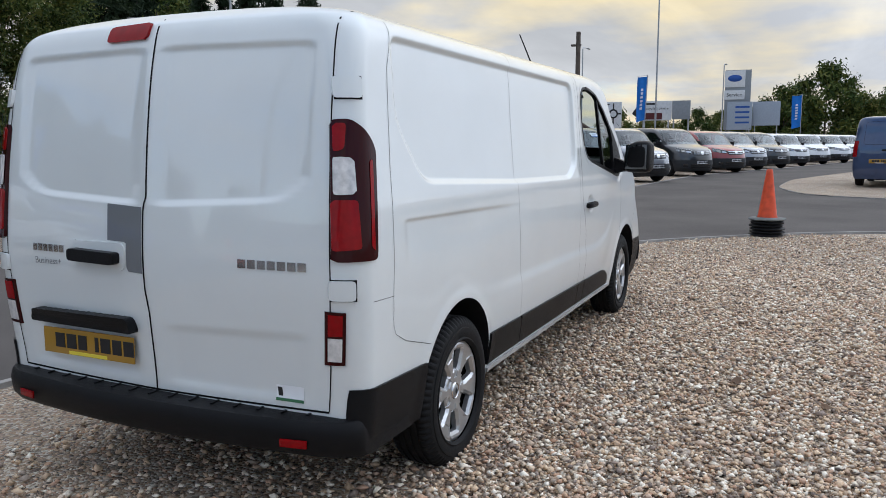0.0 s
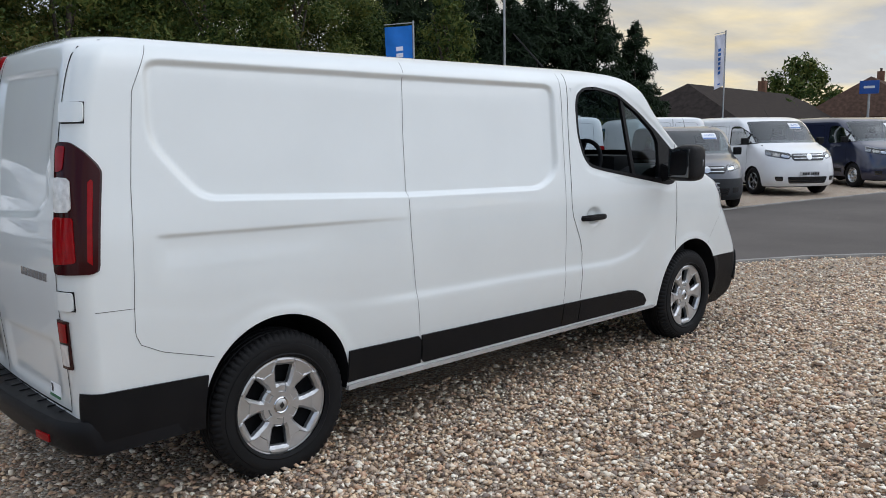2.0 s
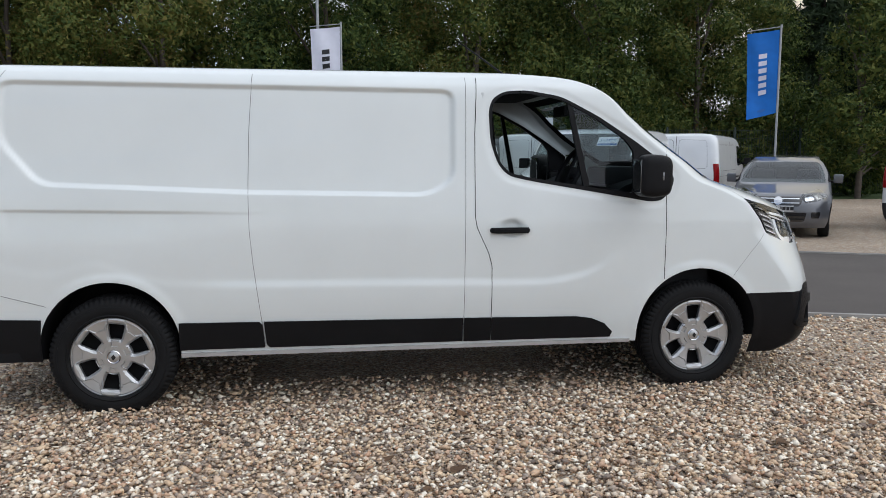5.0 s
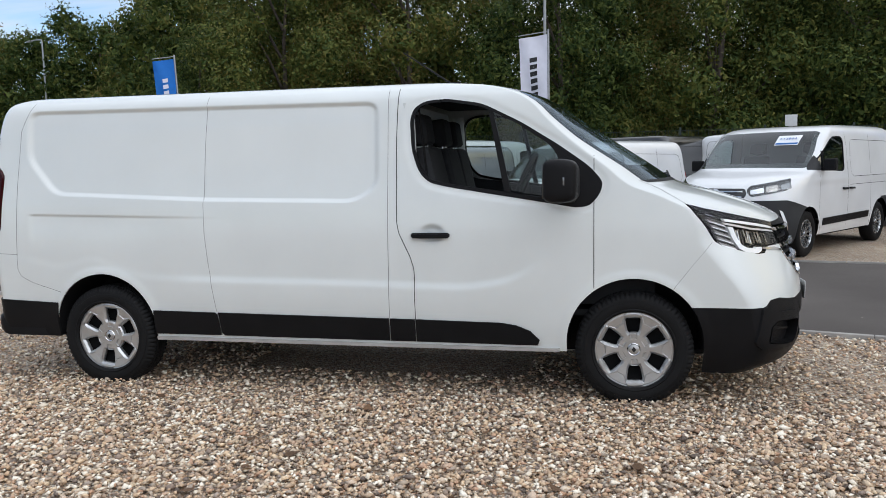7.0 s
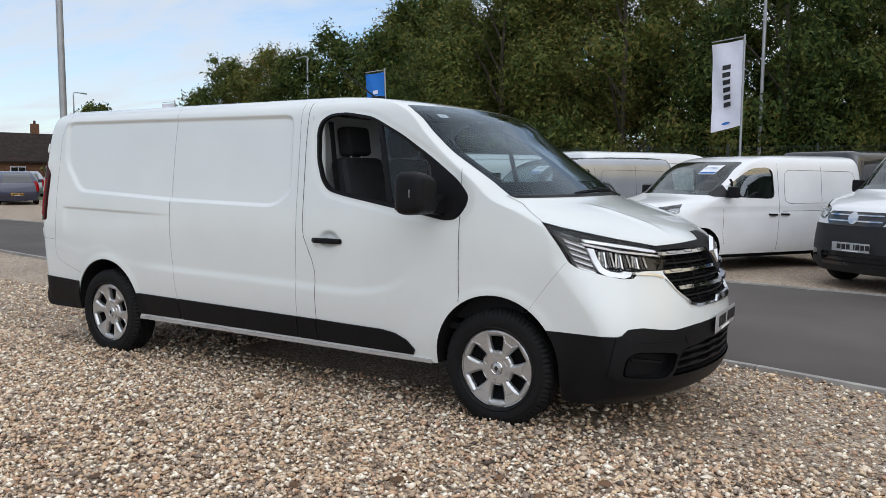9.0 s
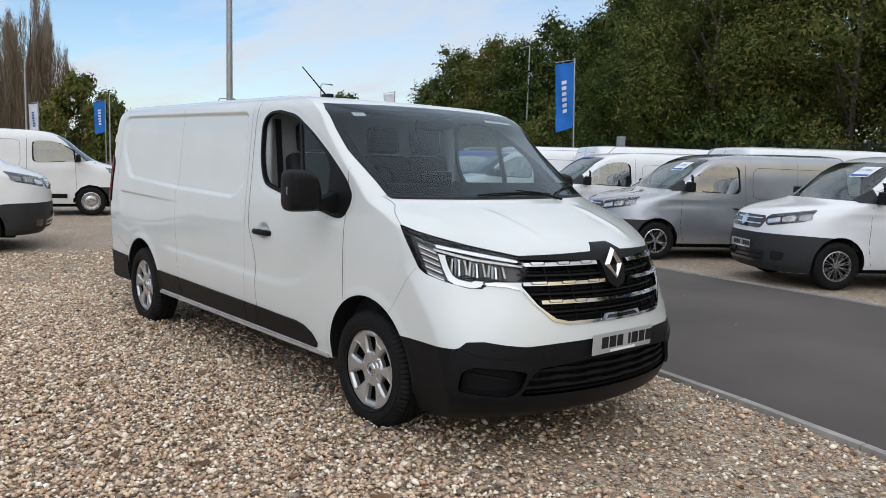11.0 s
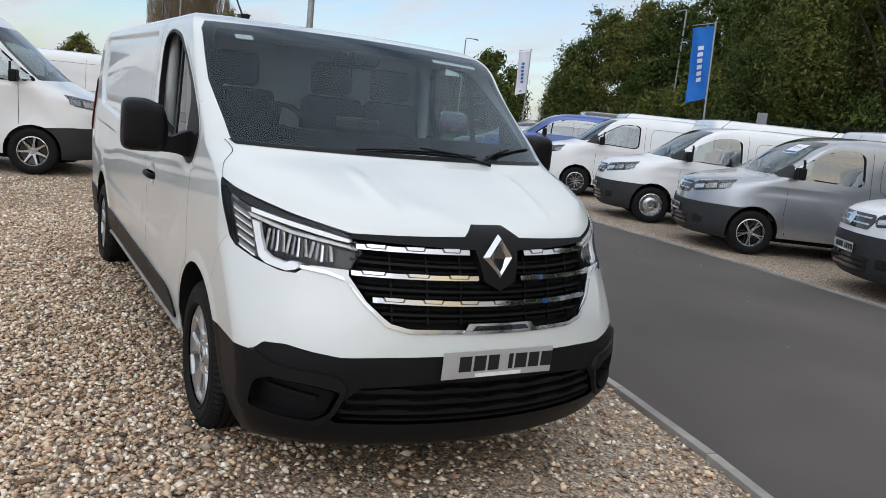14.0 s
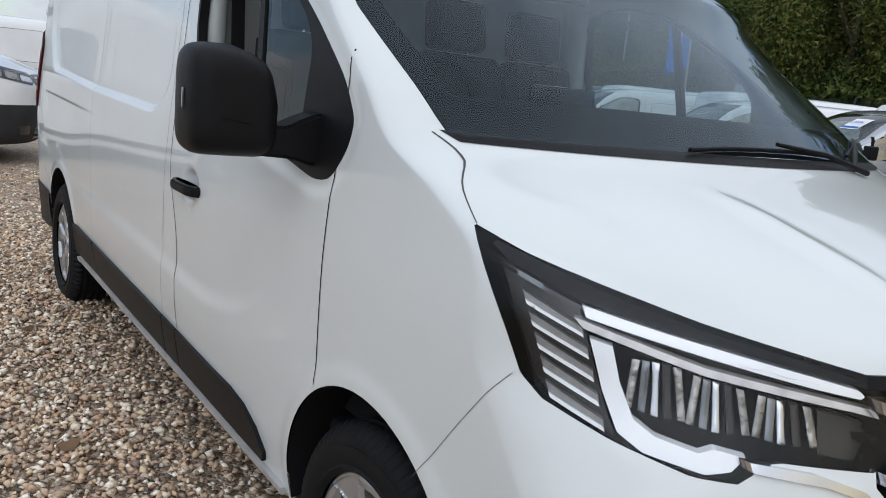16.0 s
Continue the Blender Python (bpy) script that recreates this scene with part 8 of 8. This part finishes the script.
flag(1.78, 15.3, 4.85, FLAGWHITE, -8, ink=INK)
flag(-9.25, 16.2, 4.85, FLAGBLUE, 28, 0.64, lean=-2)
flag(12.6, 13.0, 4.7, FLAGBLUE, -35)
flag(27.7, 11.9, 5.5, FLAGWHITE, -62, 0.42, 2.0)
flag(46.0, 6.95, 5.5, FLAGBLUE, -62, 0.62, 2.6, lean=2)
flag(70.0, -1.6, 5.4, FLAGBLUE, -80, 0.8, 2.6)
flag(-25.3, 21.1, 4.9, FLAGWHITE, 40, 0.6, 2.0)
flag(-44, 12.8, 4.6, FLAGBLUE, 60, 0.7, 1.9); flag(-42, 17.5, 4.2, FLAGWHITE, 60, 0.6, 1.9); flag(-40, 8.0, 4.0, FLAGWHITE, 60, 0.5, 1.6)


def writing(text, size, parent, m, mat):
    font = bpy.data.curves.new("writing", "FONT")
    font.body, font.size, font.align_x, font.align_y = text, size, "CENTER", "CENTER"
    font.materials.append(mat)
    ob = new("writing", font)
    ob.parent, ob.matrix_basis = parent, m
    return ob


def board(name, label, x, y, z0, z1, wide, mat, turn, posts=(-0.4, 0.4)):
    """A sign board on posts, its face towards -x before turning."""
    s = thing(name, label, "sign", pose(x, y, 0, 0, 0, turn))
    part("panel", box_mesh("panel", (0.05, wide, z1 - z0), mat, 0.01, centre=(0, 0, (z0 + z1) / 2)), s)
    for p in posts:
        part("post", tube_mesh("post", [(0.06, p * wide, -0.1), (0.06, p * wide, z1 - 0.1)], 0.05, GALV, 8), s)
    return s


def bar(parent, y, z, w, h, mat, x=-0.03):
    part("bar", box_mesh("bar", (0.012, w, h), mat, 0, centre=(x, y, z)), parent)


s = board("road_sign", "white roundabout direction sign", 48, 9.5, 2.3, 4.0, 1.55, SIGNWHITE, 8)
part("ring", lathe_mesh("ring", [(0.20, -0.04), (0.30, -0.04), (0.30, -0.03), (0.20, -0.03)], INK, 24, "x", True), s, m=pose(0, -0.25, 3.25))
for y, z, w, h in ((-0.25, 3.72, 0.09, 0.4), (-0.25, 2.80, 0.09, 0.4), (0.25, 3.25, 0.5, 0.09), (-0.62, 3.25, 0.25, 0.09), (0.35, 2.65, 0.55, 0.08), (0.35, 2.48, 0.45, 0.08), (0.3, 3.85, 0.6, 0.08)):
    bar(s, y, z, w, h, INK)
s = board("road_sign", "white direction sign for a recycling centre", 50, 6.9, 2.85, 4.1, 2.0, SIGNWHITE, 3)
writing("Recycling centre", 0.24, s, pose(-0.035, 0.0, 3.62, 90, 0, -90), INK)
bar(s, 0.35, 3.92, 0.8, 0.12, INK); bar(s, 0.2, 3.12, 1.2, 0.42, material("dark_red_panel", (0.08, 0.012, 0.012), 0.5))
part("arrow", mesh_of("arrow", [(-0.03, 1.0, 4.08), (-0.03, 1.55, 3.3), (-0.03, 1.0, 2.87)], [(0, 1, 2)], INK), s)
board("road_sign", "grey back of a road sign", 50, 5.3, 2.9, 4.1, 1.15, SIGNGREY, 0)
s = board("sign_tower", "tall grey dealer sign with a blue oval", 80, 4.3, 2.6, 8.4, 2.4, SIGNGREY, 0)
part("panel", box_mesh("panel", (0.06, 1.9, 1.6), SIGNWHITE, 0.01, centre=(-0.06, 0.3, 7.55)), s)
part("oval", lathe_mesh("oval", [(0.001, -0.11), (0.62, -0.11), (0.66, -0.09)], SIGNBLUE, 28, "x"), s, m=pose(0, 0.3, 7.6) @ Matrix.Diagonal((1, 1, 0.5, 1)))
part("panel", box_mesh("panel", (0.06, 1.9, 0.9), SIGNWHITE, 0.01, centre=(-0.06, 0.3, 6.0)), s)
writing("Service", 0.5, s, pose(-0.10, 0.3, 6.0, 90, 0, -90), INK)
s = board("dealer_board", "white dealer board with blue plain bars", 79.5, 4.0, 2.6, 5.3, 2.3, SIGNPALE, 0)
for z in (4.8, 4.3, 3.8, 3.3):
    bar(s, -0.25, z, 1.3, 0.18, SIGNBLUE)
board("dealer_board", "plain pale dealer board", 80, 1.6, 3.0, 5.3, 2.5, SIGNPALE, 0)
s = board("dealer_board", "white dealer board with a dark anchor shape", -38, 12.5, 1.0, 2.35, 1.3, SIGNWHITE, 195)
part("ring", lathe_mesh("ring", [(0.22, -0.05), (0.30, -0.05), (0.30, -0.03), (0.22, -0.03)], STICKERGREEN, 20, "x", True), s, m=pose(0, 0.3, 1.62))
bar(s, 0.3, 1.75, 0.08, 0.7, STICKERGREEN, -0.045); bar(s, -0.25, 1.75, 0.55, 0.16, STICKERGREEN); bar(s, 0, 1.2, 0.9, 0.07, INK)
s = board("blue_sign", "blue information sign on two posts", 26.5, 19.2, 2.3, 3.25, 0.85, SIGNBLUE, 55)
bar(s, 0, 3.1, 0.6, 0.08, SIGNWHITE); bar(s, 0, 2.92, 0.45, 0.07, SIGNWHITE)
part("disc", lathe_mesh("disc", [(0.001, -0.05), (0.15, -0.05), (0.16, -0.03)], SIGNWHITE, 18, "x"), s, m=pose(0, 0, 2.6))
s = board("blue_sign", "small blue direction sign on a grey post", 34.4, 8.9, 3.1, 3.65, 0.75, SIGNBLUE, 10, (0,))
bar(s, 0, 3.38, 0.42, 0.10, SIGNWHITE)
board("notice_box", "small pale box on a post by the fence", 8.7, 20.0, 2.36, 2.70, 0.34, SIGNWHITE, 80, (0,))
board("notice_box", "small pale box on a post by the fence", 22.3, 15.0, 1.9, 2.25, 0.40, SIGNWHITE, 60, (0,))
board("notice_box", "small dark sign on a post by the trees", -9.5, 18.9, 2.0, 2.5, 0.3, SIGNGREY, 120, (0,))


# ---------------------------------------------------------------- houses beyond the road
def house(x, y, turn, length, depth, eaves, ridge, roof, label):
    h = thing("house", label, "house", pose(x, y, 0, 0, 0, turn))
    a, b = length / 2, depth / 2
    part("wall", box_mesh("wall", (length, depth, eaves + 0.05), BRICK, 0, centre=(0, 0, eaves / 2 - 0.05)), h)
    for s in (-1, 1):
        o = 0.35
        verts = [(-a - o, s * (b + o), eaves - 0.25), (a + o, s * (b + o), eaves - 0.25), (a - 0.6 * b, 0, ridge), (-a + 0.6 * b, 0, ridge)]
        low = [(p[0], p[1], p[2] - 0.14) for p in verts]
        part("roof", mesh_of("roof", verts + low, [(0, 1, 2, 3), (7, 6, 5, 4), (0, 4, 5, 1), (1, 5, 6, 2), (3, 7, 4, 0), (2, 6, 7, 3)], roof, smooth=False), h)
        verts = [(s * (a + o), -b - o, eaves - 0.25), (s * (a + o), b + o, eaves - 0.25), (s * (a - 0.6 * b), 0, ridge)]
        part("roof_hip", mesh_of("roof_hip", verts, [(0, 1, 2)], roof, smooth=False), h)
        for k in range(int(length // 3)):
            wx = -a + 1.6 + 3.0 * k
            w = part("window", box_mesh("window", (1.3, 0.08, 1.1), FLAGWHITE, 0.01, centre=(wx, s * (b + 0.02), eaves - 1.25)), h)
            part("pane", box_mesh("pane", (0.55, 0.02, 0.9), GLASS_DARK, 0, centre=(wx - 0.3, s * (b + 0.07), eaves - 1.25)), w)
            part("pane", box_mesh("pane", (0.55, 0.02, 0.9), GLASS_DARK, 0, centre=(wx + 0.3, s * (b + 0.07), eaves - 1.25)), w)
    c = part("chimney", box_mesh("chimney", (0.6, 0.6, 1.4), BRICK, 0.01, centre=(a * 0.35, 0.2, ridge + 0.2)), h)
    part("pot", tube_mesh("pot", [(a * 0.35, 0.2, ridge + 0.85), (a * 0.35, 0.2, ridge + 1.2)], 0.11, ROOFRED, 10), c)


house(59, 27, 8, 28, 9, 2.5, 4.9, ROOFTILE, "low brick bungalow with a dark tiled roof")
house(79, 24, 12, 16, 10, 3.0, 6.3, ROOFRED, "low brick bungalow with a red-brown tiled roof")
house(-100, 34, 100, 14, 8, 2.6, 4.4, ROOFRED, "distant brick house with a brown roof")
house(-66, 36, 80, 16, 8, 2.6, 5.0, ROOFTILE, "distant brick house behind the car park")


# ---------------------------------------------------------------- cones
def cone(x, y, banded, label):
    c = thing("traffic_cone", label, "traffic cone", pose(x, y, 0.004, 0, 0, 12))
    for k in range(5):
        part("base", lathe_mesh("base", [(0.05, 0.0), (0.255, 0.0), (0.265, 0.015), (0.25, 0.032), (0.18, 0.045), (0.15, 0.05)], PLASTIC_GREY, 8, "z"), c, m=pose(0.012 * math.sin(3 * k), 0.012 * math.cos(2 * k), 0.05 * k, 0, 0, 22.5 + 9 * k))
    part("flange", lathe_mesh("flange", [(0.10, 0.25), (0.27, 0.25), (0.285, 0.265), (0.27, 0.285), (0.17, 0.295)], material("dirty_pale_rubber", (0.16, 0.17, 0.165), 0.8, vary=0.25) if not bpy.data.materials.get("dirty_pale_rubber") else bpy.data.materials["dirty_pale_rubber"], 8, "z"), c)
    prof = [(0.150, 0.29), (0.138, 0.34), (0.052, 0.98), (0.046, 1.03), (0.03, 1.045), (0.001, 1.046)]
    part("cone_body", lathe_mesh("cone_body", prof, CONE, 32, "z"), c)
    if banded:
        part("band", lathe_mesh("band", [(0.118, 0.56), (0.078, 0.82)], CONEBAND, 32, "z"), c)


cone(10.09, -1.80, False, "orange traffic cone on a stack of black rubber bases")
cone(-6.74, 3.80, True, "red and white traffic cone on stacked rubber bases")

# ---------------------------------------------------------------- more parked cars further off
SPEC["pickup"] = dict(SPEC["hatch"], fo=0.95, wb=3.22, ro=1.15, w=0.93, h=1.82, line=[(0.85, 0.28), (0.93, 0.40), (0.95, 0.62), (0.93, 0.92), (0.84, 1.06), (0.55, 1.12), (-0.10, 1.20), (-0.45, 1.42), (-0.95, 1.72), (-1.3, 1.79), (-1.8, 1.82)],
                      front=[(0.25, 0.5), (0.9, 0.6), (1.1, 0.6), (1.22, 0.4), (1.7, 0.25), (1.82, 0.25)], window=[(-0.50, 1.22), (-0.85, 1.48), (-1.05, 1.60), (-1.60, 1.66), (-2.30, 1.64), (-2.60, 1.50), (-2.62, 1.24)],
                      screen=(1.22, 1.70, 0.82, 0.68), door=(-0.55, -1.50), size=1.1)
PARK = "cars in the distant car park"
pick = vehicle("pickup_truck", "bright blue double-cab pickup with a chrome bar", "pickup", "pickup", BLUE, at_wheel(-10.21, 10.23, 232, "pickup"), trim=None, wheels="five", group=ROW)
silver_car = vehicle("small_hatchback", "silver hatchback in the distant car park", "car", "hatch", SILVER, pose(-32, 12.5, 0, 0, 0, 150), trim=None, wheels="five", group=PARK)
dark_car = vehicle("small_hatchback", "dark blue hatchback in the distant car park", "car", "hatch", NAVY, pose(-36, 14.5, 0, 0, 0, 150), trim=None, wheels="five", group=PARK)
for i, (x, y) in enumerate(((-39, 17), (-35, 18), (-43, 19), (-31, 16.5), (-46, 16), (-47, 22), (-41, 23), (-36, 23))):
    copy_thing((silver_car, dark_car)[i % 2], pose(x, y, 0, 0, 0, 150 + 8 * (i % 3)))
dk = copy_thing(dark_car, at_wheel(-13.2, 11.0, 236, "hatch")); dk["label"] = "dark hatchback at the end of the row"; dk["group"] = ROW
dk = copy_thing(dark_car, pose(4.5, 14.6, 0, 0, 0, 56)); dk["label"] = "dark hatchback parked nose to the fence"; dk["group"] = ROW
vehicle("small_van", "bright cyan van on grass beyond the fence", "van", "compact", CYAN, pose(26.6, 17.6, 0, 0, 0, 190), trim=None, wheels="steel")
back_white = vehicle("panel_van", "white panel van in the row before the fence", "van", "medium", FLEET, pose(-2.5, 14.5, 0, 0, 0, 57), wheels="steel", group=ROW)
for x, y, hd in ((-5.8, 15.2, 57), (1.2, 14.2, 57), (8.2, 15.5, 57)):
    copy_thing(back_white, pose(x, y, 0, 0, 0, hd))
dark_van = vehicle("panel_van", "black panel van in the row before the fence", "van", "medium", BLACKCAR, pose(6.0, 15.2, 0, 0, 0, 57), trim=None, wheels="steel", group=ROW)
copy_thing(dark_van, pose(-9.0, 16.6, 0, 0, 0, 57))
grass = part("grass_verge", mesh_of("grass_verge", [(-60, 19.0, -0.004), (20, 18.6, -0.004), (23, 15.5, -0.004), (34, 13.5, -0.004), (90, 16, -0.004), (90, 60, -0.004), (-60, 60, -0.004)], [tuple(range(7))], GRASS, smooth=False))
tagged(grass, "rough grass verge below the trees", "grass", kind="structure")

# ---------------------------------------------------------------- fallen leaves and odd larger stones
rng = np.random.default_rng(8)
n, k = 7, 5
vs = [(0.5 * math.cos(a) * (1 + 0.25 * math.cos(3 * a)), 0.34 * math.sin(a), 0.12 * math.cos(a) ** 2) for a in np.linspace(0, 2 * math.pi, 12, endpoint=False)] + [(0, 0, 0.02)]
LEAFMESH = mesh_of("fallen_leaf", vs, [(i, (i + 1) % 12, 12) for i in range(12)], LEAFBROWN)
for i in range(46):
    x, y = rng.uniform(-2.5, 6.8), rng.uniform(-4.2, -1.15)
    tagged(part("fallen_leaf", LEAFMESH, m=pose(x, y, 0.020, rng.uniform(-12, 12), rng.uniform(-12, 12), rng.uniform(0, 360)) @ Matrix.Scale(rng.uniform(0.05, 0.10), 4)), "curled brown fallen leaf lying on the gravel", "leaf", "fallen leaves")
